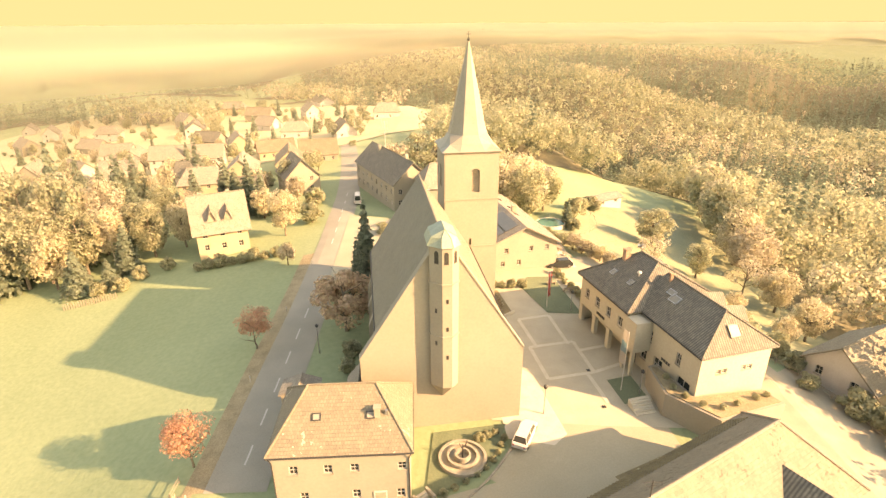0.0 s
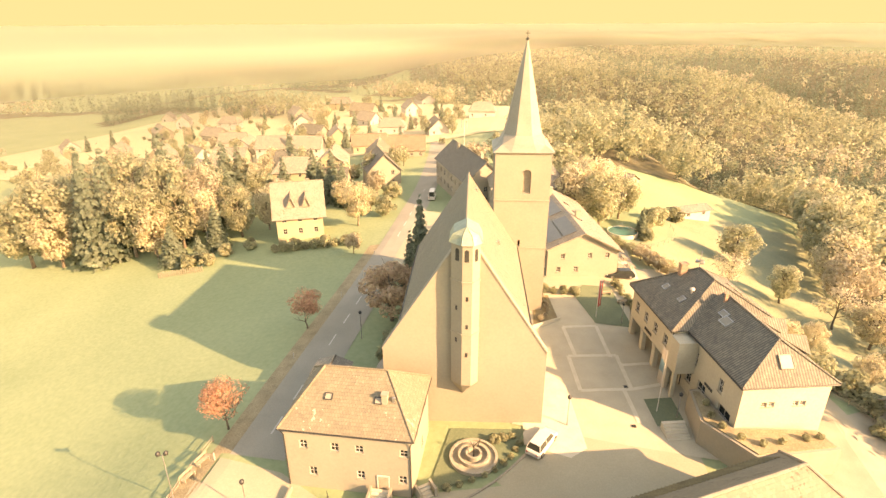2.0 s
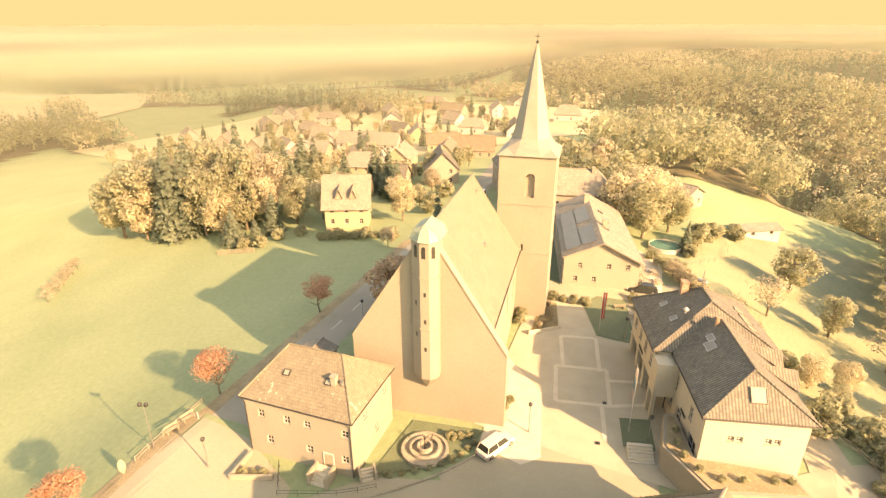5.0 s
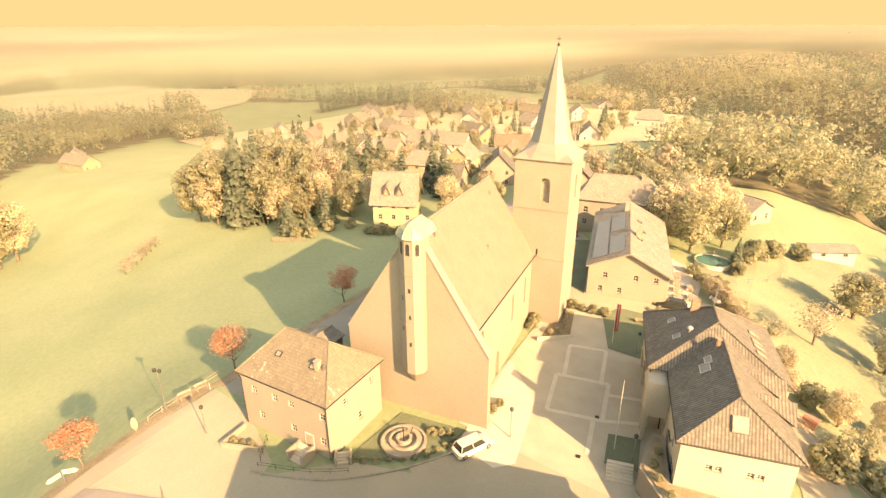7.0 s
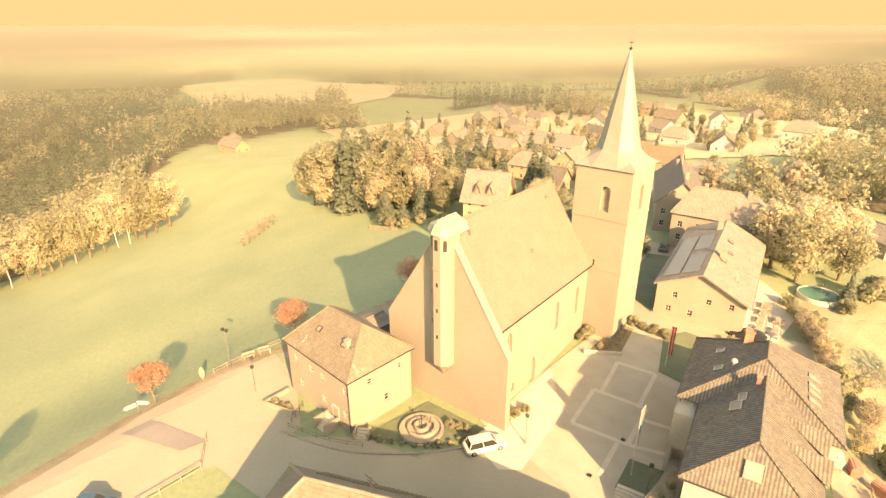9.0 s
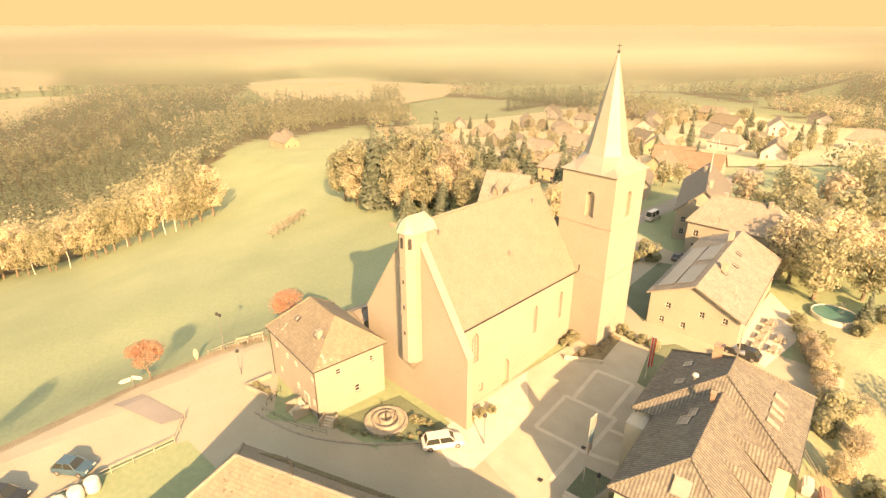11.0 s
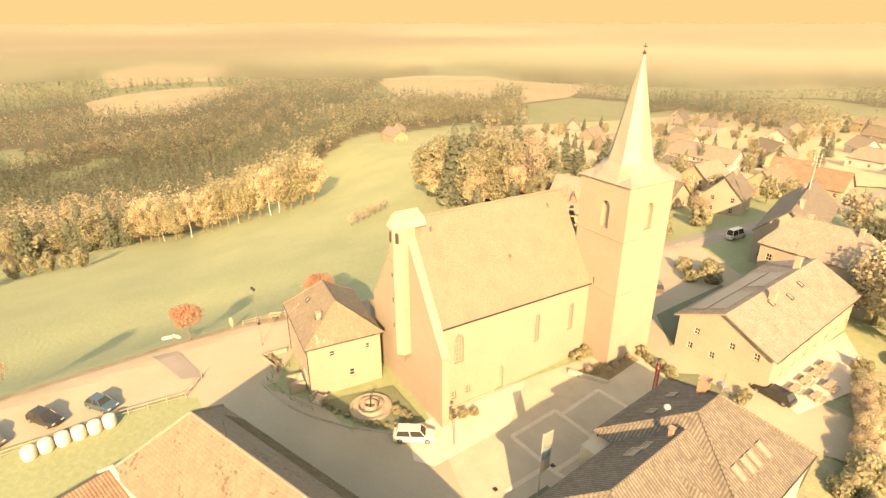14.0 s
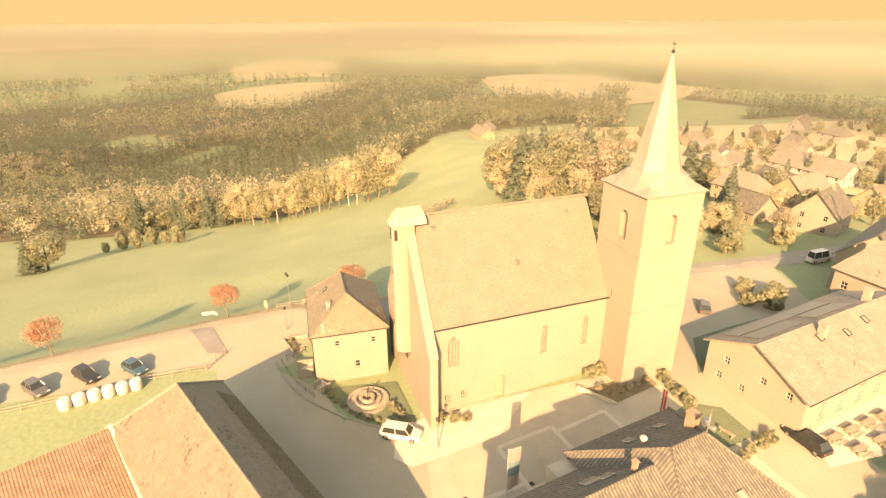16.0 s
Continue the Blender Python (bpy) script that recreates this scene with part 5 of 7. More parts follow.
def village():
    g = "houses of the village"
    # house with two pointed dormers beside the meadow
    t = house("dormer_house", "pale steep-roofed house with two pointed dormers", -47.6, 109.4, 115, 9.5, 10.0, 5.6, 11.6, z=-2.0, over=0.8, wall_mat="yellow", roof_mat="tile_pale", windows=rows(9.5, 10.0, 2), chimneys=[(0.5, 3, 0.8), (0.3, -2.5, 0.7)])
    for y in (-1.6, 1.6):
        bm = bmesh.new()
        roof_sheet(bm, [((-4.4, y - 1.0, 7.0), (-4.4, y, 9.4), (-1.2, y, 9.9)), ((-4.4, y, 9.4), (-4.4, y + 1.0, 7.0), (-1.2, y, 9.9))], 0.12)
        d = part("dormer", bm, M["tile_pale"], t)
        bm = bmesh.new()
        prism(bm, [(y - 0.85, 6.8), (y + 0.85, 6.8), (y, 9.0)], -4.0, -3.8, Matrix(((0, 0, 1, 0), (1, 0, 0, 0), (0, 1, 0, 0), (0, 0, 0, 1))))
        part("dormer_front", bm, M["wood"], d)
    house("long_house", "long two-storey house with a dark roof along the road", -13.2, 138.5, 27, 10, 27, 6.6, 11.2, z=0.6, wall_mat="plaster", roof_mat="tile_dark", windows=rows(10, 27, 2), chimneys=[(0.8, -8, 1.4), (-0.8, 6, 1.2)])
    house("corner_house", "cream house with a mossy hipped roof beside the inn", 3.0, 122.8, 102, 9.5, 17.0, 7.0, 11.2, z=1.6, hips=(4, 3), wall_mat="plaster", roof_mat="tile_pale", windows=rows(9.5, 17, 2), chimneys=[(0.6, 4, 1.0), (-0.5, -4, 1.0)])
    house("white_house", "white house with a half-dark gabled roof", -41.5, 152.5, 28, 9.5, 11, 5.2, 10.0, wall_mat="plaster", roof_mat="tile_dark", windows=rows(9.5, 11, 2), chimneys=[(0.5, 2, 0.8)])
    house("gabled_house", "small house with a steep dark gable", -54.5, 143.5, 100, 8, 11, 3.8, 7.4, roof_mat="tile_dark", windows=rows(8, 11, 1))
    house("garden_shed", "low flat garden house among trees", -84.0, 138.5, 100, 5, 8, 2.6, 3.6, roof_mat="tile_dark", wall_mat="white", windows=rows(5, 8, 1))
    house("hill_house", "low house with a brown roof below the lane", 55.5, 60.5, -62, 8.5, 12.0, 2.9, 6.4, z=-1.4, wall_mat="white", roof_mat="tile_brown", windows=rows(8.5, 12, 1), over=0.8)
    house("garden_hut", "pale garden hut with a flat pitched roof", 43.0, 139.5, -60, 4.5, 9.0, 2.3, 3.0, wall_mat="white", roof_mat="tile_pale", windows=rows(4.5, 9, 1))
    house("workshop", "long low building with a pale roof behind the orchard", 22.5, 150, 60, 8, 16, 3.6, 5.6, wall_mat="plaster", roof_mat="tile_pale", windows=rows(8, 16, 1))
    spots = [(-70, 155, 110, 9, 13, "tile_pale"), (-63, 168, 20, 9, 12, "tile_pale"), (-82, 178, 100, 9, 12, "tile_dark"), (-97, 206, 105, 10, 26, "tile_pale"), (-52, 183, 20, 9, 14, "tile_brown"),
             (-45, 196, 110, 9, 13, "tile_red"), (-66, 214, 110, 9, 14, "tile_red"), (-110, 174, 20, 9, 12, "tile_pale"), (-118, 196, 100, 9, 13, "tile_pale"), (-90, 240, 30, 9, 12, "tile_pale"),
             (-130, 228, 20, 9, 13, "tile_pale"), (-150, 250, 100, 9, 13, "tile_pale"), (-112, 262, 70, 9, 13, "tile_dark"), (-140, 205, 60, 9, 12, "tile_pale"), (-165, 215, 10, 9, 12, "tile_pale"),
             (-70, 262, 100, 9, 13, "tile_pale"), (-45, 250, 20, 9, 13, "tile_brown"), (-180, 280, 80, 9, 13, "tile_pale"), (-135, 300, 20, 10, 14, "tile_dark"), (-95, 300, 60, 9, 12, "tile_pale"),
             (-210, 240, 30, 9, 13, "tile_pale"), (-195, 320, 100, 9, 13, "tile_pale"), (-230, 300, 60, 9, 13, "tile_pale"), (-160, 345, 40, 9, 13, "tile_pale"), (-115, 350, 90, 10, 16, "tile_brown"),
             (-250, 350, 20, 9, 13, "tile_pale"), (-200, 385, 80, 10, 15, "tile_pale"), (-78, 330, 20, 9, 13, "tile_pale"), (-30, 300, 100, 9, 14, "tile_pale"), (-270, 270, 50, 9, 12, "tile_pale"),
             (-150, 400, 100, 10, 18, "tile_pale"), (-90, 420, 30, 11, 20, "tile_brown"), (-262, 134, 100, 9, 18, "tile_pale"), (-292, 146, 60, 8, 12, "tile_pale"), (-300, 400, 20, 9, 13, "tile_pale"), (-240, 430, 70, 9, 13, "tile_pale")]
    rng = random.Random(5)
    for x, y, rot, w, l, roof in spots:
        e = rng.choice((3.4, 4.0, 5.4))
        house("village_house", {"tile_pale": "pale village house with a light gabled roof", "tile_brown": "cream village house with a brown tiled roof", "tile_dark": "white village house with a dark roof", "tile_red": "cream village house with a red tiled roof"}[roof],
              x, y, rot + rng.uniform(-8, 8), w, l, e, e + rng.uniform(3.2, 4.4), hips=rng.choice(((0, 0), (0, 0), (3, 3))), wall_mat=rng.choice(("plaster", "white", "yellow")), roof_mat=roof,
              windows=rows(w, l, 2 if e > 5 else 1)[:: 1 if y < 220 else 2], chimneys=[(0.4, rng.uniform(-3, 3), 0.9)], group=g)


village()

# ---- trees ----
def quads_mesh(name, centres, normals, sizes, mat, rng, aspect=0.7):
    """Many small leaf sprays as loose bent quads."""
    n = len(centres)
    ref = rng.normal(size=(n, 3))
    u = np.cross(normals, ref); u /= np.linalg.norm(u, axis=1)[:, None] + 1e-9
    v = np.cross(normals, u)
    s = sizes[:, None]
    k = aspect
    pts = np.stack([centres - u * s * k - v * s * 0.4, centres + u * s * k * 0.8 - v * s * 0.5, centres + u * s * k * 0.6 + v * s * 0.75 - normals * s * 0.2, centres - u * s * k * 0.7 + v * s * 0.55 - normals * s * 0.15], 1).reshape(-1, 3)
    me = bpy.data.meshes.new(name)
    me.vertices.add(4 * n); me.loops.add(4 * n); me.polygons.add(n)
    me.vertices.foreach_set("co", pts.astype(np.float32).ravel())
    me.loops.foreach_set("vertex_index", np.arange(4 * n, dtype=np.int32))
    me.polygons.foreach_set("loop_start", np.arange(0, 4 * n, 4, dtype=np.int32))
    me.polygons.foreach_set("loop_total", np.full(n, 4, dtype=np.int32))
    me.update(calc_edges=True)
    me.validate()
    me.materials.append(mat)
    return me


def unit(a):
    return a / (np.linalg.norm(a, axis=1)[:, None] + 1e-9)


def broad_points(rng, h, r, n, blobs=9, foot=0.28, ruff=0.38):
    """Places and ways of leaf sprays of a broad crown: a few lumps of leaves round the limbs' ends, with gaps."""
    c, nm = [], []
    cz = h * (0.5 + foot / 2)
    half = h * (1 - foot) / 2
    for b in range(blobs):
        d = unit(rng.normal(size=(1, 3)))[0]
        d[2] *= 0.9
        q = np.array([d[0] * r * 0.62, d[1] * r * 0.62, cz + d[2] * half * 0.66])
        br = r * rng.uniform(0.26, 0.5) * (1.0 if blobs < 16 else 0.85)
        k = n // blobs
        dirs = unit(rng.normal(size=(k, 3)))
        rad = br * rng.uniform(0.72, 1.08, size=(k, 1)) * np.array([[1, 1, 0.85 * max(1, half / r * 0.8)]])
        c.append(q + dirs * rad)
        nm.append(unit(dirs + ruff * rng.normal(size=(k, 3)) + np.array([0, 0, 0.35])))
    return np.concatenate(c), np.concatenate(nm)


def cone_points(rng, h, r, n, foot=0.06, ruff=0.35):
    """Sprays of a conifer: drooping whorls, wider below."""
    t = 1 - np.sqrt(rng.uniform(0, 1, n)) * 0.98
    whorl = np.round(t * 13) / 13 + rng.normal(size=n) * 0.012
    t = np.clip(whorl, 0.0, 0.985)
    a = rng.uniform(0, 2 * np.pi, n)
    lobe = 0.8 + 0.2 * np.sin(a * 5 + np.floor(t * 13) * 2.1)
    rad = r * (1 - t) ** 0.9 * lobe * np.sqrt(rng.uniform(0.25, 1, n))
    z = h * (foot + (1 - foot) * t) - rad * 0.28
    c = np.stack([np.cos(a) * rad, np.sin(a) * rad, z], 1)
    nm = unit(np.stack([np.cos(a) * 0.6, np.sin(a) * 0.6, np.full(n, 0.75)], 1) + ruff * rng.normal(size=(n, 3)))
    return c, nm


def trunk_mesh(rng, h, r0, limbs=6, reach=0.5, top=0.8, mat="bark"):
    bm = bmesh.new()
    p, seg = Vector((0, 0, -0.4)), 5
    pts = [p]
    for k in range(seg):
        p = p + Vector((rng.normal() * 0.04 * h / seg, rng.normal() * 0.04 * h / seg, (h * top + 0.4) / seg))
        pts.append(p)
    for k in range(seg):
        rod(bm, pts[k], pts[k + 1], r0 * (1 - 0.8 * k / seg), r0 * (1 - 0.8 * (k + 1) / seg), 7, cap=False)
    for k in range(limbs):
        i = 2 + k % (seg - 1)
        a = 2 * math.pi * k / limbs + rng.uniform(0, 0.8)
        d = Vector((math.cos(a), math.sin(a), rng.uniform(0.5, 1.0))).normalized()
        q = pts[i] + d * h * reach * 0.45
        rod(bm, pts[i], q, r0 * 0.36, r0 * 0.16, 5, cap=False)
        rod(bm, q, q + (d + Vector((rng.normal() * 0.4, rng.normal() * 0.4, 0.3))).normalized() * h * reach * 0.3, r0 * 0.16, r0 * 0.04, 4, cap=False)
    return bm


TREE_KIND = {}


def tree_model(kind, variant):
    """kind -> (trunk mesh, crown mesh) of height 10, made once."""
    if (kind, variant) in TREE_KIND:
        return TREE_KIND[kind, variant]
    rng = np.random.default_rng(hash_of(kind) + variant)
    mat = {"olive": "leaf_olive", "gold": "leaf_gold", "brown": "leaf_brown", "red": "leaf_red", "spruce": "needle", "bush": "hedge", "birch": "leaf_gold", "round": "leaf_russet", "bare": "leaf_brown", "yew": "needle"}[kind]
    if kind in ("spruce", "yew"):
        c, n = cone_points(rng, 10, 2.8 if kind == "spruce" else 1.9, 2100)
        s = rng.uniform(0.18, 0.38, len(c))
        tb = trunk_mesh(rng, 10, 0.17, 0, 0.2, 0.9)
    elif kind == "bush":
        c, n = broad_points(rng, 10, 6.5, 1900, 16, 0.0)
        s = rng.uniform(0.36, 0.75, len(c))
        tb = trunk_mesh(rng, 6, 0.25, 8, 0.6, 0.6)
    elif kind == "birch":
        c, n = broad_points(rng, 10, 2.6, 2600, 16, 0.14)
        s = rng.uniform(0.1, 0.22, len(c))
        tb = trunk_mesh(rng, 10, 0.12, 6, 0.35, 0.9)
    elif kind == "red":
        c, n = broad_points(rng, 10, 4.6, 3400, 22, 0.40)
        s = rng.uniform(0.11, 0.26, len(c))
        tb = trunk_mesh(rng, 10, 0.22, 9, 0.55, 0.55)
    elif kind == "round":
        c, n = broad_points(rng, 10, 4.6, 4200, 18, 0.12)
        s = rng.uniform(0.14, 0.34, len(c))
        tb = trunk_mesh(rng, 10, 0.3, 9, 0.55, 0.6)
    elif kind == "bare":
        c, n = broad_points(rng, 10, 4.6, 900, 14, 0.25)
        s = rng.uniform(0.14, 0.3, len(c))
        tb = trunk_mesh(rng, 10, 0.25, 12, 0.6, 0.7)
    else:
        c, n = broad_points(rng, 10, 3.7, 4300, 34, 0.05)
        s = rng.uniform(0.12, 0.27, len(c))
        tb = trunk_mesh(rng, 10, 0.26, 8, 0.5, 0.7)
    if variant >= 10:
        c, n, s = c[::5], n[::5], s[::5] * 1.9
    crown = quads_mesh("crown", c, n, s, M[mat], rng)
    ob = link_mesh("trunk", tb, M["birch" if kind == "birch" else "bark"])
    trunk = ob.data
    bpy.data.objects.remove(ob)
    TREE_KIND[kind, variant] = (trunk, crown)
    return TREE_KIND[kind, variant]


def hash_of(word):
    return sum(ord(ch) * (i + 3) for i, ch in enumerate(word)) % 9973


TREE_LABEL = {"olive": "broad olive-green tree turning yellow", "gold": "golden yellow autumn tree", "brown": "russet brown autumn tree", "red": "small red-leaved maple on a thin trunk", "spruce": "tall dark green spruce", "bush": "dense green garden bush",
              "birch": "slender pale-trunked birch with thin yellow leaves", "round": "round brown-leaved tree beside the church", "bare": "half-bare orchard tree with thin leaves", "yew": "dark narrow conifer beside the church"}


def tree(kind, x, y, h, wide=1.0, z=None, group="", label=""):
    rng = random.Random(int(x * 71 + y * 137))
    trunk, crown = tree_model(kind, rng.randrange(3) + (10 if y > 148 or x < -215 else 0))
    s = h / 10
    z = ground_z(x, y) if z is None else z
    root = thing("bush" if kind == "bush" else "tree", label or TREE_LABEL[kind], "bush" if kind == "bush" else "tree", pose(x, y, z - 0.05, 0, 0, rng.uniform(0, 360)), group)
    for n, d in (("trunk", trunk), ("crown", crown)):
        o = new(n, d)
        o.parent = root
        o.scale = (s * wide, s * wide, s)
    return root


# red maples along the meadow's edge
for x, y, h in ((-19.4, 0.7, 6.3), (-25.5, 23.7, 6.0), (-26.3, 43.9, 6.6), (-26.6, 66.2, 6.6), (-9.0, -14.0, 6.2)):
    tree("red", x, y, h, group="red maples along the meadow")
# trees beside the church's shaded side
tree("round", -14.2, 69.5, 10.5, 1.15)
tree("yew", -12.6, 82.0, 16.0, 1.0)
tree("yew", -13.6, 78.8, 11.0, 1.1)
tree("yew", -12.2, 76.0, 9.5, 1.0)
tree("bush", -12.6, 63.0, 2.6)
tree("bush", -12.4, 59.5, 2.2)

# the grove beyond the meadow
grove = [("olive", -110, 96, 19.5, 0.95), ("olive", -105, 99, 22.3, 0.99), ("gold", -101, 95.5, 15.8, 0.99), ("olive", -98.5, 101, 22.3, 0.9), ("spruce", -94.5, 98, 21, 0.85), ("spruce", -91.5, 97, 27, 0.85), ("spruce", -88.5, 98.5, 23, 0.85), ("spruce", -91, 103, 26, 0.8),
         ("olive", -84, 99, 19.5, 0.82), ("olive", -80, 100.5, 18.6, 0.82), ("gold", -77, 97.5, 14, 0.86), ("spruce", -70.5, 94.5, 9.5, 1.5), ("spruce", -65.5, 96.5, 6, 1.5), ("olive", -74, 103, 16.7, 0.82), ("birch", -69, 105, 15, 0.9), ("olive", -87, 107, 24.2, 0.82),
         ("olive", -81, 108, 23.2, 0.82), ("brown", -75, 112, 19.5, 0.86), ("spruce", -84, 114, 26, 0.8), ("olive", -96, 112, 24.2, 0.86), ("spruce", -64.5, 102, 11, 1.1), ("olive", -62, 108, 12.1, 0.99), ("spruce", -77, 106, 18, 0.9), ("gold", -57, 112, 12, 0.8), ("spruce", -71, 119, 15, 1),
         ("olive", -79, 121, 17.7, 0.86), ("brown", -90, 124, 19.5, 0.86), ("olive", -103, 120, 21.4, 0.92), ("spruce", -97, 141, 18, 0.95), ("spruce", -94, 145, 15, 1), ("olive", -66, 113, 13, 0.99), ("spruce", -62, 131, 14, 1.1), ("olive", -70, 131, 12.1, 1.06), ("spruce", -58, 141, 14, 1.1),
         ("spruce", -54, 137, 12, 1.1), ("gold", -35, 113, 12, 0.85), ("olive", -52, 121, 10, 0.85), ("brown", -60, 124, 11, 0.8), ("olive", -109, 108, 20.5, 0.92), ("brown", -114, 116, 17.7, 0.92), ("olive", -110, 130, 18.6, 0.92), ("bush", -66, 92.5, 3.5, 0.9), ("bush", -62, 93.5, 3.2, 1), ("bush", -60, 98, 3, 1), ("bush", -56, 101, 2.8, 1),
         ("spruce", -97, 158, 16, 1.15), ("spruce", -93, 160, 14, 1.1), ("spruce", -72, 157, 16, 1.1), ("spruce", -104, 150, 11, 1.2), ("spruce", -49, 133, 15, 1), ("spruce", -45, 130, 12, 1.1)]
for k, x, y, h, w in grove:
    tree(k, x, y, h, w, group="trees of the grove")
# hedge and garden bushes round the dormer house
for i in range(9):
    tree("bush", -49 + 2.2 * i, 98.8 + 0.35 * i, 1.9 + 0.5 * (i % 3), group="garden bushes")
for x, y, h, k in ((-30, 96, 5, "brown"), (-44, 127, 9, "gold"), (-36, 125, 7, "olive"), (-30.5, 120, 5, "bush"), (-48, 134, 8, "olive"), (-33, 134, 5, "bush"), (-39, 140, 8, "brown"), (-6, 108, 4, "bush"), (-10, 112, 3, "bush"), (-13, 108.5, 3, "bush"), (-8, 105, 2.6, "bush"),
                    (14, 120, 15, "gold"), (19, 117, 14, "olive"), (17, 126, 16, "gold"), (24, 124, 12, "olive"), (11, 131, 15, "olive"), (22, 133, 13, "gold"), (30, 118, 5, "bush"), (27.5, 113, 6.5, "spruce"), (28, 110, 3, "bush"), (33, 126, 4, "bush"),
                    (40.5, 96, 8, "bare"), (50, 97, 8.5, "olive"), (57, 92, 9, "bare"), (61, 88, 10, "gold"), (59, 76, 9, "gold"), (38, 131, 4, "bush"),
                    (42, 64, 4.5, "bush"), (44, 68, 4, "bush"), (36.5, 83, 5, "brown"), (33.5, 87, 4.5, "bush"), (40.0, 78, 3.5, "bush"), (47, 65, 4, "bush"), (50, 53, 4, "bush"), (52.5, 50, 4.5, "bush"), (51, 46, 4, "bush"), (49.5, 41, 4, "gold"),
                    (54, 44, 6, "gold"), (56, 52, 6, "olive"), (47.5, 62, 3, "bush"), (46.5, 57.5, 2.5, "bush"), (43, 76, 6, "gold"), (45, 71, 5, "olive"), (48, 79, 6, "gold"), (51, 70, 6, "gold"), (-5, 150, 10, "olive"), (4, 145, 13, "olive"), (-2, 158, 14, "olive"), (-14, 160, 12, "brown"), (10, 152, 14, "olive"), (-8, 170, 13, "olive"), (4, 168, 14, "brown"), (16, 160, 13, "olive")):
    tree(k, x, y, h)
# broad apple tree on the orchard slope, and the tall trees whose shade falls on the grass below it
tree("olive", 46.6, 112.3, 9.5, 1.35, label="broad old apple tree with yellowing leaves")
for x, y, h, k in ((65, 111, 15, "gold"), (68, 119, 17, "olive"), (70, 127, 18, "olive"), (72, 135, 17, "gold"), (75, 143, 19, "olive"), (78, 152, 18, "olive"), (80, 161, 18, "gold"), (64, 103, 14, "brown")):
    tree(k, x, y, h, 1.05, group="trees below the orchard")
# autumn shrubs between the town hall and the inn's garden
for x, y, h, k in ((22.6, 102, 2.6, "olive"), (24.2, 100.2, 3.2, "olive"), (25.4, 98, 3.8, "brown"), (26.6, 96, 3.4, "brown"), (28, 94.4, 3.6, "brown"), (27.6, 97.4, 3.0, "gold"), (29.2, 92.6, 3.8, "gold"), (30.4, 90.4, 3.6, "brown"), (31.6, 88.4, 3.4, "gold"), (30.2, 94.6, 2.8, "olive"), (33.4, 84, 3.0, "bush"), (37.2, 77.6, 4.4, "gold"), (34.5, 90, 4.2, "bare"), (26, 101.5, 2.6, "bush"), (21.4, 105, 2.2, "bush")):
    tree(k, x, y, h, 1.15, group="autumn shrubs of the garden")
# trees and bushes between the village houses
rng_v = random.Random(17)
for i in range(230):
    x, y = rng_v.uniform(-260, -35), 150 + 270 * rng_v.random() ** 1.5
    if (x > -60 and y > 300) or x < -0.9 * y + 20 - 60 and y < 180:
        continue
    k = rng_v.choice(("bush", "bush", "bush", "spruce", "olive", "gold", "olive", "brown"))
    tree(k, x, y, {"bush": 2.5, "spruce": 9, "olive": 8, "gold": 8, "brown": 7}[k] * rng_v.uniform(0.8, 1.4), 0.9, group="trees and bushes of the village gardens")
# bushes on the meadow's slope
for i in range(7):
    tree("bare", -97 - 1.7 * i, 66 + 2.3 * i, 3.4 + 0.5 * (i % 2), 1.3, group="scrub on the slope", label="low thin scrub on the meadow slope")
# the row of birches at the wood's edge
rng_b = random.Random(3)
for i in range(20):
    t = i / 19
    x, y = -176 + 26 * t + rng_b.uniform(-3, 3), 2 + 62 * t + rng_b.uniform(-2, 2)
    k = rng_b.choice(("birch", "birch", "gold", "gold", "olive", "olive"))
    tree(k, x - 6, y, rng_b.uniform(17, 23), 0.85, group="row of trees at the wood's edge")
for i in range(10):
    tree("spruce" if i % 3 else "olive", -184 - 1.2 * i + rng_b.uniform(-3, 3), -2 - 5 * i, rng_b.uniform(14, 22), group="row of trees at the wood's edge")
for i in range(6):
    tree("bush", -150 + rng_b.uniform(-4, 4), -16 - 5 * i, rng_b.uniform(4, 8), 0.6)
tree("olive", -124, -49, 15, 1.2)
tree("spruce", -120, -52, 13, 1.2)


# ---- far woods, too many to count ----
FIELDS = (((-822, -110), (-780, -20), (-900, 60), (-1026, 120), (-1110, 40), (-1091, -111), (-950, -140)),
          ((-708, 232), (-590, 262), (-463, 314), (-560, 470), (-746, 657), (-1120, 640), (-1060, 430), (-860, 300)),
          ((-1300, 430), (-1350, 620), (-1700, 900), (-1800, 640)), ((-1180, -130), (-1190, 60), (-1500, 120), (-1480, -200)),
          ((-560, -190), (-530, -140), (-590, -120), (-640, -170)), ((-470, -95), (-450, -70), (-540, -40), (-560, -70)),
          ((-1000, -360), (-980, -300), (-1350, -330), (-1400, -480)), ((-900, 900), (-700, 1100), (-1200, 1500), (-1500, 1200)))


def inside(x, y, poly):
    f = np.zeros(np.shape(x), bool)
    for (xa, ya), (xb, yb) in zip(poly, poly[1:] + poly[:1]):
        f ^= ((ya > y) != (yb > y)) & (x < (xb - xa) * (y - ya) / (yb - ya + 1e-9) + xa)
    return f


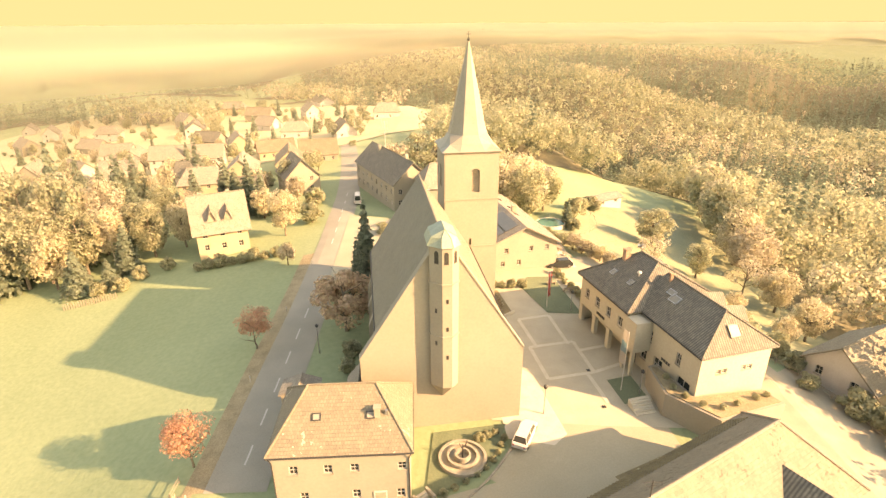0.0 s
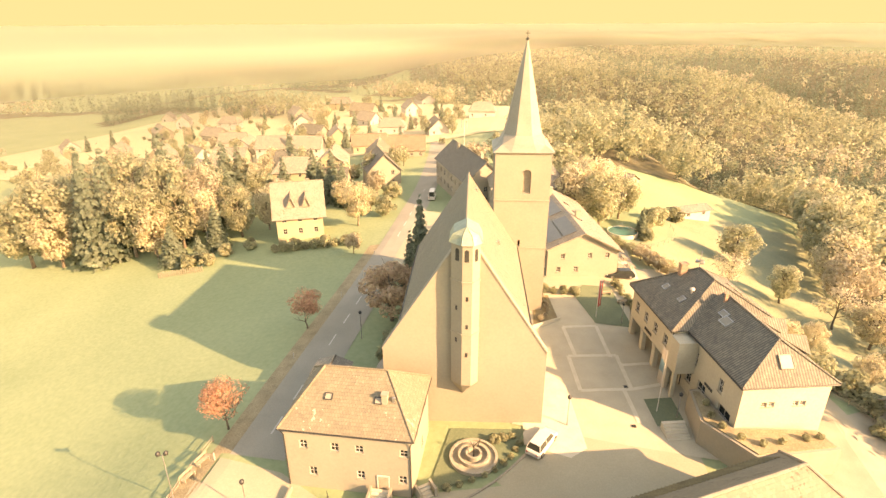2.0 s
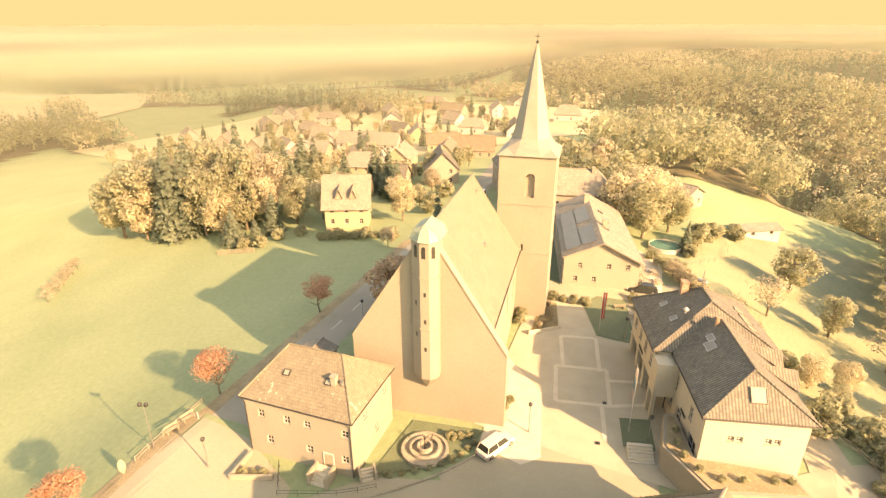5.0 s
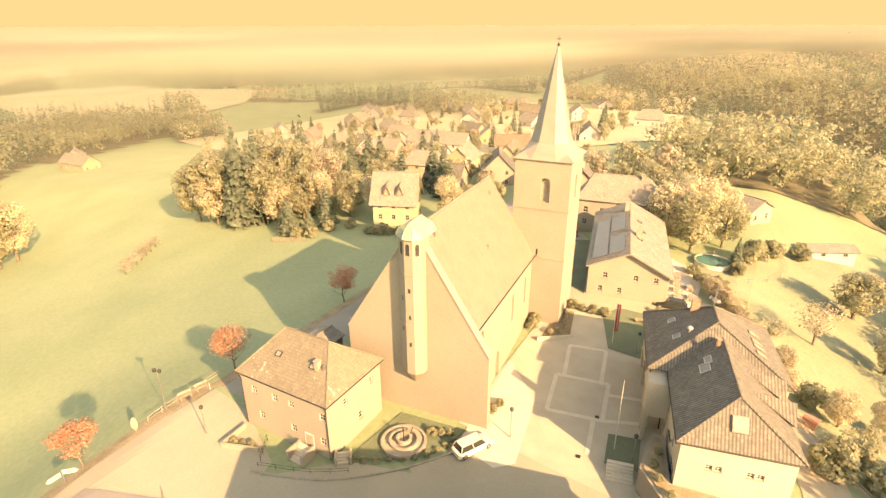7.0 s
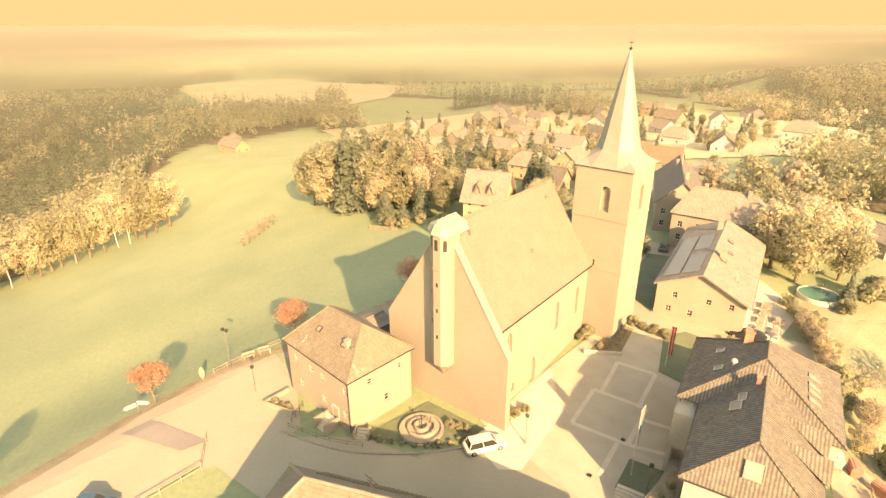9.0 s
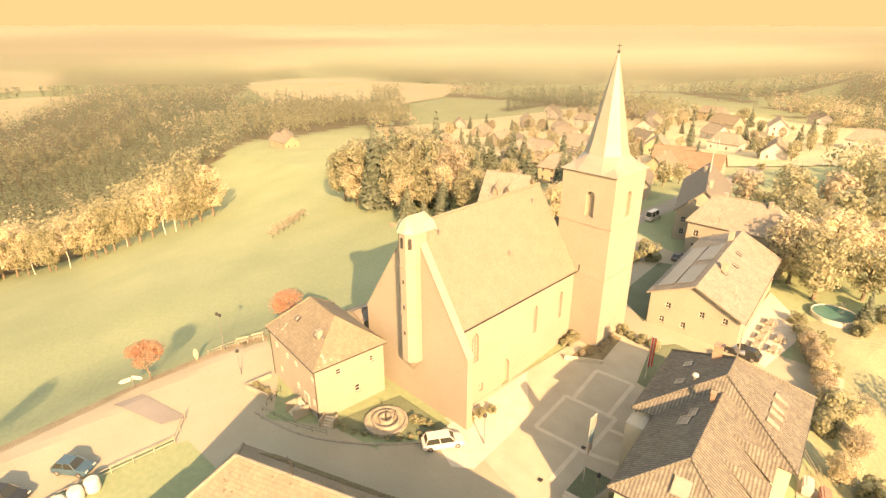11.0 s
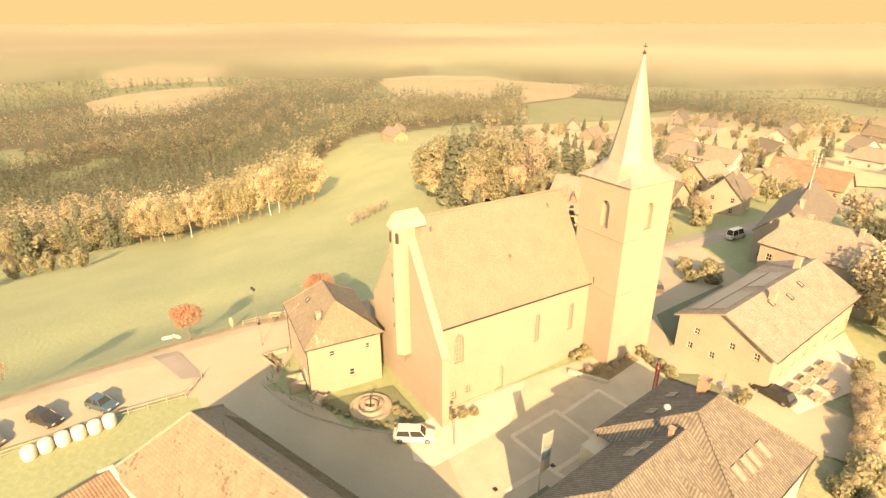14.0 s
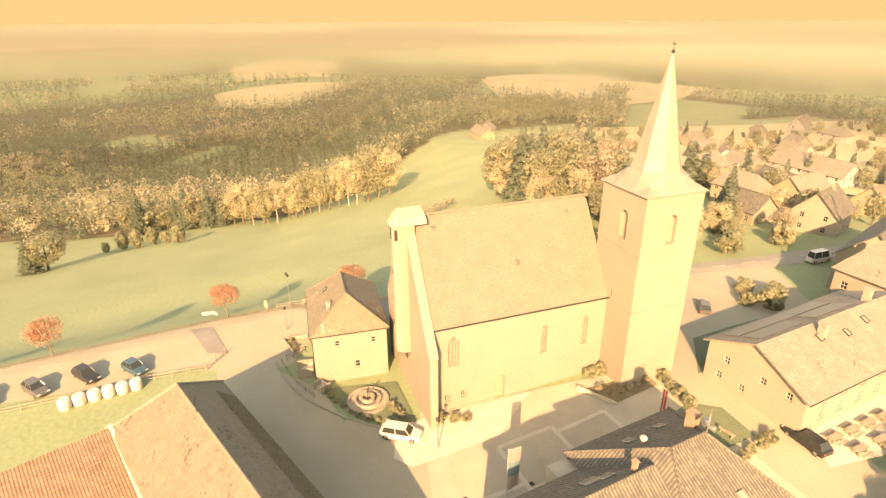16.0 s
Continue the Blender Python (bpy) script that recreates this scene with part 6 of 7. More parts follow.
def wooded(x, y):
    """Where the far woods stand: the western slopes, the eastern valley and the hills."""
    r, a = np.hypot(x - 20, y - 20), np.degrees(np.arctan2(-(x - 20), y - 20))
    wob = 12 * np.sin(x / 31 + y / 47)
    edge = np.interp(y, [-500, -200, 60, 75, 131, 160, 200, 267, 316, 420], [-226, -226, -180, -245, -325, -318, -348, -377, -470, -560])
    west = (x + wob < edge) & (y < 316 + 0.3 * (-x - 477)) & (x > -1600) & (y > -600)
    for p in FIELDS:
        west &= ~inside(x + wob, y + wob, p)
    east = (x > 62 + 0.12 * np.clip(y - 60, -40, 120)) & (y > -20) & ~((y < 175) & (y > 128) & (x < 80))
    east |= (y > 180) & (x > -5) & (x < 62) & (y < 240)
    plateau = inside(x + wob, y + wob, ((-25, 250), (5, 240), (20, 300), (-20, 372), (-70, 392), (-170, 470), (-121, 560), (-330, 560), (-330, 200)))
    hills = (r > 360) & (a < 16) & (a > -95) & ~plateau
    far = (r > 760) & (a >= 12)
    patch = np.sin(x / 190 + 1.3) * np.cos(y / 130) + 0.7 * np.sin(x / 83 - y / 101)
    far &= patch > 0.1
    for p in FIELDS:
        far &= ~inside(x, y, p)
    rows_ = (r > 500) & (r < 600) & (a > 8) & (a < 45) & (np.sin(x / 40) > -0.5) & ~plateau
    hedges = (r > 380) & (r < 760) & (a > 22) & (a < 60) & (np.sin(x / 60 + y / 35) > 0.86)
    return west | east | hills | far | rows_ | hedges


def forest():
    rng = np.random.default_rng(11)
    out = {k: [[], [], []] for k in ("needle", "leaf_olive", "leaf_gold", "leaf_brown")}
    trunks = []
    bands = ((0, 210, 8.2, 540, 0.12), (210, 330, 7.0, 110, 0.55), (330, 620, 7.8, 46, 1.0), (620, 1050, 11.5, 24, 1.5), (1050, 1500, 22.0, 16, 3.0))
    for r0, r1, gap, n, big in bands:
        ax = np.arange(-r1, r1, gap)
        X, Y = np.meshgrid(ax, ax)
        X = (X + 20 + rng.uniform(-0.45, 0.45, X.shape) * gap).ravel(); Y = (Y + 20 + rng.uniform(-0.45, 0.45, Y.shape) * gap).ravel()
        r, a = np.hypot(X - 20, Y - 20), np.degrees(np.arctan2(-(X - 20), Y - 20))
        keep = (r >= r0) & (r < r1) & (a > -75) & (a < 130) & wooded(X, Y)
        X, Y = X[keep], Y[keep]
        Z = height(X, Y)
        mixn = np.sin(X / 57 + 2) * np.cos(Y / 71) + 0.6 * np.sin(X / 23 + Y / 31) + rng.normal(size=X.shape) * 0.4 + 0.8 * np.sin(X / 113 - 1) * np.sin(Y / 97 + 2)
        conif = np.where(X < -100, mixn > -0.25, np.where(np.hypot(X - 20, Y - 20) < 240, mixn > 0.95, mixn > 0.05))
        tint = rng.uniform(size=X.shape) * 0.7 + 0.15 + 0.3 * np.sin(X / 67 + Y / 49)
        for x, y, z, cf, ti in zip(X, Y, Z, conif, tint):
            h = rng.uniform(0.75, 1.2) * (21 if cf else 17) * (1 + 0.15 * max(0, big - 1))
            if cf:
                m = int(n * 1.5)
                c, nm = cone_points(rng, h, h * 0.15 * min(max(big, 1), 1.4), m, 0.06, 0.16)
                s = rng.uniform(0.42, 0.8, m) * (0.45 + 0.6 * big) * h / 19
                k = "needle"
            else:
                c, nm = broad_points(rng, h, h * (0.42 if big < 0.9 else 0.36) * min(max(big, 1), 1.5), n, 5 if n < 50 else 9 if n < 150 else 16, 0.05, 0.15 if big > 0.6 else 0.28)
                s = rng.uniform(0.6, 1.15, len(c)) * (0.45 + 0.6 * big) * h / 16
                k = "leaf_olive" if ti < (0.62 if big < 0.1 else 0.72) else "leaf_gold" if ti < 0.9 else "leaf_brown"
            out[k][0].append(c + np.array([x, y, z])); out[k][1].append(nm); out[k][2].append(s)
    names = {"needle": "dark green spruces of the far woods", "leaf_olive": "olive broadleaved trees of the far woods", "leaf_gold": "golden autumn trees of the far woods", "leaf_brown": "russet autumn trees of the far woods"}
    for k, (c, nm, s) in out.items():
        if c:
            me = quads_mesh("woods", np.concatenate(c), np.concatenate(nm), np.concatenate(s), M[k], rng)
            tagged(new("woods", me), names[k], "woods", kind="stuff")



def woods_floor():
    """Brown leaf litter under the far woods, lying on the ground's own grid."""
    n = 270
    t = np.linspace(-1, 1, n)
    gx, gy = 10 + 60 * np.sinh(4.94 * t), 60 + 60 * np.sinh(4.94 * t)
    X, Y = np.meshgrid(gx, gy)
    mx, my = (X[:-1, :-1] + X[1:, 1:]) / 2, (Y[:-1, :-1] + Y[1:, 1:]) / 2
    keep = wooded(mx, my) & (np.hypot(mx - 20, my - 20) < 1050) & (np.hypot(mx - 20, my - 20) > 60)
    j, i = np.nonzero(keep)
    idx = np.arange(n * n).reshape(n, n)
    quads = np.stack([idx[j, i], idx[j, i + 1], idx[j + 1, i + 1], idx[j + 1, i]], 1)
    used, inv = np.unique(quads, return_inverse=True)
    co = np.stack([X.ravel()[used], Y.ravel()[used], height(X.ravel()[used], Y.ravel()[used]) + 0.25], 1)
    me = bpy.data.meshes.new("forest_floor")
    me.from_pydata(co.tolist(), [], inv.reshape(-1, 4).tolist())
    me.polygons.foreach_set("use_smooth", [True] * len(me.polygons))
    me.materials.append(M["litter"])
    tagged(new("forest_floor", me), "brown leaf litter under the woods", "ground", kind="structure")


woods_floor()
forest()


# ---- distance: painted haze sheet and a glowing backdrop for the pale sky ----
HAZE_TINT = (0.168, 0.161, 0.121, 1)


def haze():
    """An added level sheet that paints haze over the land: its pale share grows with the distance from the hilltop."""
    m = bpy.data.materials.new("painted_haze_sheet")
    m.use_nodes = True
    n, l = m.node_tree.nodes, m.node_tree.links
    n.remove(n["Principled BSDF"])
    tp, df = n.new("ShaderNodeBsdfTransparent"), n.new("ShaderNodeBsdfDiffuse")
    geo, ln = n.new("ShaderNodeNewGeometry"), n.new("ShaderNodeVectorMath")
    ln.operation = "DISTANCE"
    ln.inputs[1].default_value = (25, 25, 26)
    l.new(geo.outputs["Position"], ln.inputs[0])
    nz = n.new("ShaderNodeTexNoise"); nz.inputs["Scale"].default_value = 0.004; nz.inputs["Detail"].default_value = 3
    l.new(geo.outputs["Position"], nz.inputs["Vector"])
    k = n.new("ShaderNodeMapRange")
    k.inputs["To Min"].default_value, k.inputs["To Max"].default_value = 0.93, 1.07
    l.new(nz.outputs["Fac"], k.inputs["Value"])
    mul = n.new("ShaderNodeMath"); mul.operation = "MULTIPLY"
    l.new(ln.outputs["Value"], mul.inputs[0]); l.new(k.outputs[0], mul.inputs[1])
    # the painted haze is set thickest over the valley to the north-west
    off, nrm, dt, fog = n.new("ShaderNodeVectorMath"), n.new("ShaderNodeVectorMath"), n.new("ShaderNodeVectorMath"), n.new("ShaderNodeMapRange")
    off.operation, nrm.operation, dt.operation, fog.interpolation_type = "SUBTRACT", "NORMALIZE", "DOT_PRODUCT", "SMOOTHSTEP"
    off.inputs[1].default_value = (25, 25, 26)
    dt.inputs[1].default_value = (-math.sin(radians(44)), math.cos(radians(44)), 0)
    l.new(geo.outputs["Position"], off.inputs[0]); l.new(off.outputs[0], nrm.inputs[0]); l.new(nrm.outputs[0], dt.inputs[0])
    l.new(dt.outputs["Value"], fog.inputs["Value"])
    for key, value in (("From Min", 0.6), ("From Max", 1.0), ("To Min", 1.32), ("To Max", 1.55)):
        fog.inputs[key].default_value = value
    thick = n.new("ShaderNodeMath"); thick.operation = "MULTIPLY"
    l.new(mul.outputs[0], thick.inputs[0]); l.new(fog.outputs[0], thick.inputs[1])
    # and thinner over the wooded hill to the north-east
    de, clear, clearer = n.new("ShaderNodeVectorMath"), n.new("ShaderNodeMapRange"), n.new("ShaderNodeMath")
    de.operation, clear.interpolation_type, clearer.operation = "DOT_PRODUCT", "SMOOTHSTEP", "MULTIPLY"
    de.inputs[1].default_value = (math.sin(radians(30)), math.cos(radians(30)), 0)
    for key, value in (("From Min", 0.45), ("From Max", 0.92), ("To Min", 1.0), ("To Max", 0.44)):
        clear.inputs[key].default_value = value
    l.new(nrm.outputs[0], de.inputs[0]); l.new(de.outputs["Value"], clear.inputs["Value"])
    l.new(thick.outputs[0], clearer.inputs[0]); l.new(clear.outputs[0], clearer.inputs[1])
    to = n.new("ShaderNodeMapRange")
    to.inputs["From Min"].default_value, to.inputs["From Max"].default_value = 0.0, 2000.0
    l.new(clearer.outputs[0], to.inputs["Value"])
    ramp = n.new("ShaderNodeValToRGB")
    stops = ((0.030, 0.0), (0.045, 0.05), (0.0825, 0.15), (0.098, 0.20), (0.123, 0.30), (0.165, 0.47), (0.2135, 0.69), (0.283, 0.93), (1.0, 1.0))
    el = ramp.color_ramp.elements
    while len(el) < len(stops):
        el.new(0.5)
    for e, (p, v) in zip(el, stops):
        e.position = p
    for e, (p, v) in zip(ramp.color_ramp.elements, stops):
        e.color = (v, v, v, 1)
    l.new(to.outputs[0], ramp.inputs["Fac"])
    # the sheet scatters the light back and passes most of it on to the land below
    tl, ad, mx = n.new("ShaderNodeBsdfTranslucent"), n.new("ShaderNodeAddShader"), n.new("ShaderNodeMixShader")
    df.inputs["Color"].default_value = HAZE_TINT
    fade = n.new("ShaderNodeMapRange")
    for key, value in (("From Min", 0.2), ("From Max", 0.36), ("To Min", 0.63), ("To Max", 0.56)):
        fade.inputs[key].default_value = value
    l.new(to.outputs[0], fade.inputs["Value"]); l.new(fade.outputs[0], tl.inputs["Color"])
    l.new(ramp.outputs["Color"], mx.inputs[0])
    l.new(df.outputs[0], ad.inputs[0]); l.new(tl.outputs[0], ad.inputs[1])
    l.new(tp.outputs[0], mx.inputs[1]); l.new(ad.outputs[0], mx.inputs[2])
    l.new(mx.outputs[0], n["Material Output"].inputs["Surface"])
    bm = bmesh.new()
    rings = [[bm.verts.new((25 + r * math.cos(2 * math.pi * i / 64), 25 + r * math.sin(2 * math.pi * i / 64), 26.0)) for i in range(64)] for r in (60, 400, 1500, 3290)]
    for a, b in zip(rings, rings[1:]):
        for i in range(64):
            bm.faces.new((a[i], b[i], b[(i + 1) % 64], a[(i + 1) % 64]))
    solid("haze", bm, m, "added pale sheet that paints haze over the distant valleys", "haze", kind="structure")


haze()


def far_sky():
    m = bpy.data.materials.new("far_sky")
    m.use_nodes = True
    n, l = m.node_tree.nodes, m.node_tree.links
    n.remove(n["Principled BSDF"])
    # the wall glows by itself: the low sky's hazy brightness is painted as emission
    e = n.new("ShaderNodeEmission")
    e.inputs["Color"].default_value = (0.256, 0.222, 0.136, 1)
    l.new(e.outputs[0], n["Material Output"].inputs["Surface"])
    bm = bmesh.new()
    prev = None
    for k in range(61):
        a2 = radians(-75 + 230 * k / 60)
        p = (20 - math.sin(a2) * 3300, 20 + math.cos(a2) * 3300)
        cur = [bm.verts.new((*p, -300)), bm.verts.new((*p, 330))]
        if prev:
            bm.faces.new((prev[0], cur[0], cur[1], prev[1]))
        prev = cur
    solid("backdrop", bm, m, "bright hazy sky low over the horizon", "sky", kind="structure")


far_sky()

# ---- cars ----
def loft(bm, rings):
    vs = [[bm.verts.new(p) for p in r] for r in rings]
    n = len(rings[0])
    for a, b in zip(vs, vs[1:]):
        for i in range(n):
            bm.faces.new((a[i], a[(i + 1) % n], b[(i + 1) % n], b[i]))
    bm.faces.new(vs[0][::-1]); bm.faces.new(vs[-1])
    bmesh.ops.recalc_face_normals(bm, faces=bm.faces[:])


def car(x, y, rot, paint, label, long=4.4, high=1.48, boxy=0.0, group="parked cars"):
    """A car heading along its own +y."""
    t = thing("car", label, "car", pose(x, y, ground_z(x, y) + 0.10, 0, 0, rot), group)
    L, W = long / 2, 0.88
    belt = 0.92 if high < 1.7 else 1.1
    def section(yy, half, lo, hi):
        return [(-half, yy, lo), (-half * 1.0, yy, (lo + hi) / 2), (-half * 0.94, yy, hi - 0.05), (-half * 0.8, yy, hi), (half * 0.8, yy, hi), (half * 0.94, yy, hi - 0.05), (half, yy, (lo + hi) / 2), (half, yy, lo)]
    bm = bmesh.new()
    loft(bm, [section(-L, W * 0.86, 0.36, belt - 0.12), section(-L + 0.15, W * 0.95, 0.25, belt - 0.02), section(-L * 0.5, W, 0.22, belt), section(L * 0.35, W, 0.22, belt), section(L - 0.55, W * 0.97, 0.22, belt - 0.12), section(L - 0.12, W * 0.9, 0.27, belt - 0.24), section(L, W * 0.8, 0.38, belt - 0.36)])
    part("body", bm, M[paint], t)
    bm = bmesh.new()
    def cab(yy, half, z):
        return [(-half, yy, z), (half, yy, z)]
    b0, b1, t0, t1 = -L + 0.25 + 0.1 * boxy, L * (0.42 + 0.25 * boxy), -L + 0.75 - 0.4 * boxy, L * (0.12 + 0.38 * boxy)
    low = [(-W * 0.9, b0, belt - 0.03), (W * 0.9, b0, belt - 0.03), (W * 0.9, b1, belt - 0.03), (-W * 0.9, b1, belt - 0.03)]
    top = [(-W * 0.7, t0, high - 0.03), (W * 0.7, t0, high - 0.03), (W * 0.7, t1, high - 0.03), (-W * 0.7, t1, high - 0.03)]
    loft(bm, [low, top])
    part("glazing", bm, M["glass"], t)
    bm = bmesh.new()
    loft(bm, [[(px * 1.02, py, high - 0.05) for px, py, _ in top], [(px * 0.98, py, high) for px, py, _ in top]])
    for s in (-1, 1):
        for a, b in ((0, 0), (3, 3)):
            p, q = Vector((s * abs(low[a][0]), low[a][1], low[a][2])), Vector((s * abs(top[a][0]), top[a][1], top[a][2]))
            pb = bmesh.new(); rod(pb, p, q, 0.045, n=5)
            part("pillar", pb, M[paint], t)
        mid0, mid1 = Vector((s * W * 0.9, (b0 + b1) / 2, belt)), Vector((s * W * 0.7, (t0 + t1) / 2, high))
        pb = bmesh.new(); rod(pb, mid0, mid1, 0.05, n=5)
        part("pillar", pb, M[paint], t)
    part("roof", bm, M[paint], t)
    for s in (-1, 1):
        for yy in (-L + 0.8, L - 0.85):
            bm = bmesh.new()
            rod(bm, (s * (W - 0.2), yy, 0.31), (s * (W + 0.01), yy, 0.31), 0.31, n=16)
            wh = part("wheel", bm, M["rubber"], t)
            bm = bmesh.new()
            rod(bm, (s * (W + 0.005), yy, 0.31), (s * (W + 0.03), yy, 0.31), 0.19, n=12)
            part("rim", bm, M["metal"], wh)
        bm = bmesh.new(); box(bm, s * W * 0.62 - 0.17, s * W * 0.62 + 0.17, L - 0.13, L - 0.01, belt - 0.34, belt - 0.2)
        part("headlight", bm, M["white"], t)
        bm = bmesh.new(); box(bm, s * W * 0.68 - 0.12, s * W * 0.68 + 0.12, -L - 0.005, -L + 0.1, belt - 0.3, belt - 0.14)
        part("tail_light", bm, M["red"], t)
    return t


car(-9.3, 3.0, -44, "car_grey", "grey-blue hatchback parked on the asphalt strip")
car(-11.1, 8.2, -44, "car_dark", "dark estate car parked on the asphalt strip", 4.6)
car(-11.4, 14.0, -44, "car_blue", "teal blue hatchback parked on the asphalt strip", 4.1)
car(-8.0, -2.6, -44, "car_dark", "dark car parked near the trees", 4.4)
car(8.9, 47.2, -25, "car_white", "white estate car parked by the garden corner", 4.7, 1.55, 0.5)
car(-21.6, 132.5, 8, "car_white", "white delivery van on the village road", 5.2, 2.3, 1.0)
car(-7.6, 97.2, 60, "car_grey", "grey car parked in the inn yard", 4.4)
car(20.8, 88.9, 100, "car_dark", "dark car parked before the inn terrace", 4.8)
car(-3.6, 113.5, 20, "car_grey", "silver car parked in shade by the corner house", 4.3)


# ---- beside the asphalt strip ----
def bale_mesh():
    bm = bmesh.new()
    lathe(bm, [(0.02, -0.73), (0.6, -0.73), (0.7, -0.6), (0.74, -0.25), (0.73, 0.0), (0.74, 0.3), (0.7, 0.56), (0.6, 0.69), (0.4, 0.74), (0.02, 0.73)], 18)
    bmesh.ops.translate(bm, verts=bm.verts[:], vec=(0, 0, 0.72))
    return bm


first = None
for k, (x, y) in enumerate(((-5.0, 7.9), (-5.6, 9.35), (-6.1, 10.85), (-6.5, 12.35), (-6.9, 13.85), (-7.4, 15.3))):
    mm = pose(x, y, ground_z(x, y) - 0.02, 0, 0, -8 + 5 * (k % 3))
    first = copy_thing(first, mm) if first else solid("hay_bale", bale_mesh(), M["film"], "round hay bale wrapped in white film", "hay bale", mm, "wrapped bales by the fence")


def fence(points, label, gap=2.0, high=1.05, rails=(0.45, 0.9), r=0.06, mat="wood", z_off=0.0):
    line = path_points(points, gap)
    t = thing("fence", label, "fence")
    for p in line:
        bm = bmesh.new()
        z = ground_z(p.x, p.y) + z_off
        rod(bm, (p.x, p.y, z - 0.3), (p.x, p.y, z + high), r, r * 0.9, 6)
        part("post", bm, M[mat], t)
    for a, b in zip(line, line[1:]):
        for h in rails:
            bm = bmesh.new()
            rod(bm, (a.x, a.y, ground_z(a.x, a.y) + h + z_off), (b.x, b.y, ground_z(b.x, b.y) + h + z_off), r * 0.75, n=6)
            part("rail", bm, M[mat], t)


fence([(-4.4, -4), (-6.5, 7), (-8.4, 15), (-9.3, 23.4)], "weathered wooden rail fence beside the parking strip")
fence([(-9.3, 23.4), (-12.9, 25.3)], "leaning wooden rails at the fence's end", 1.8, 1.3, (0.5, 1.1))
fence([(-26.1, 31.4), (-26.6, 35.5), (-26.9, 41.8)], "low wooden rail fence at the meadow's edge", 1.6, 0.9, (0.35, 0.75), 0.05)
pf = thing("picket_fence", "pale wooden picket fence below the grove", "fence")
for k in range(22):
    bm = bmesh.new()
    a = k / 21
    x, y = -70.2 + 8.8 * a, 88.6 + 2.2 * a
    z = ground_z(x, y)
    box(bm, x - 0.1, x + 0.1, y - 0.03, y + 0.03, z - 0.2, z + 1.15 + 0.22 * (k * 7 % 5) / 4)
    part("picket", bm, M["wood"], pf)
    bm = bmesh.new(); box(bm, x - 0.21, x + 0.21, y + 0.032, y + 0.06, z + 0.5, z + 0.57)
    part("rail", bm, M["wood"], pf)


def lamp(x, y, h, label, heads=1, arm=0.0):
    t = thing("street_lamp", label, "street lamp", pose(x, y, ground_z(x, y), 0, 0, 20))
    bm = bmesh.new()
    rod(bm, (0, 0, -0.3), (0, 0, 0.7), 0.09, n=8); rod(bm, (0, 0, 0.7), (0, 0, h), 0.06, 0.045, 8)
    part("pole", bm, M["metal"], t)
    for s in ([0] if heads == 1 else [-1, 1]):
        bm = bmesh.new()
        lathe(bm, [(0.06, h - 0.1), (0.2, h), (0.24, h + 0.25), (0.1, h + 0.4), (0.02, h + 0.45)], 10, (s * 0.35, 0))
        if s:
            rod(bm, (0, 0, h - 0.05), (s * 0.35, 0, h - 0.05), 0.03, n=6)
        part("lamp_head", bm, M["dark_metal"], t)


lamp(-25.9, 33.6, 5.8, "tall grey double street lamp at the meadow's edge", 2)
lamp(-18.0, 33.5, 3.6, "slim lamp post by the old house")
lamp(11.6, 50.9, 3.8, "slim lamp post at the edge of the square")
lamp(19.6, 73.5, 3.2, "short lamp post on the lawn")
lamp(24.0, 54.6, 3.2, "short lamp post beside the steps")
lamp(-17.2, 64.0, 4.2, "dark street lamp on the verge by the church")


def oval_board(x, y, rot, label):
    """A tall rounded plank on a short foot."""
    t = thing("signboard", label, "signboard", pose(x, y, ground_z(x, y), 0, 0, rot))
    bm = bmesh.new()
    prism(bm, [(0.36 * math.cos(2 * math.pi * k / 16), 1.15 + 0.85 * math.sin(2 * math.pi * k / 16)) for k in range(16)], 0, 0.09, Matrix(((1, 0, 0, 0), (0, 0, -1, 0), (0, 1, 0, 0), (0, 0, 0, 1))))
    bmesh.ops.recalc_face_normals(bm, faces=bm.faces[:])
    part("board", bm, M["wood"], t)
    bm = bmesh.new(); rod(bm, (0, 0, -0.3), (0, 0, 0.5), 0.07, n=6)
    part("post", bm, M["wood"], t)


def arrow_sign(x, y, rot, label):
    """A post with two white direction boards, each pointed at one end."""
    t = thing("direction_sign", label, "signpost", pose(x, y, ground_z(x, y), 0, 0, rot))
    bm = bmesh.new(); rod(bm, (0, 0, -0.3), (0, 0, 1.9), 0.05, n=8)
    part("post", bm, M["metal"], t)
    for k, (turn, z) in enumerate(((8, 1.45), (52, 1.25))):
        bm = bmesh.new()
        prism(bm, [(0.1, 0), (1.25, 0), (1.55, 0.27), (1.25, 0.54), (0.1, 0.54)] if k == 0 else [(-0.1, 0), (-0.1, 0.54), (-1.25, 0.54), (-1.55, 0.27), (-1.25, 0)], -0.02, 0.02, Matrix(((1, 0, 0, 0), (0, 0, -1, 0), (0, 1, 0, 0), (0, 0, 0, 1))))
        bmesh.ops.recalc_face_normals(bm, faces=bm.faces[:])
        b = part("board", bm, M["white"], t)
        b.matrix_basis = pose(0, -0.07, z, 0, 0, turn)
        bm = bmesh.new(); box(bm, 0.3 if k == 0 else -1.1, 1.1 if k == 0 else -0.3, -0.034, -0.022, 0.2, 0.34)
        part("writing", bm, M["old_asphalt"], b)


oval_board(-25.9, 29.8, 55, "weathered wooden upright oval board at the meadow's edge")
arrow_sign(-24.7, 21.6, 40, "post with two white direction boards beside the red maple")


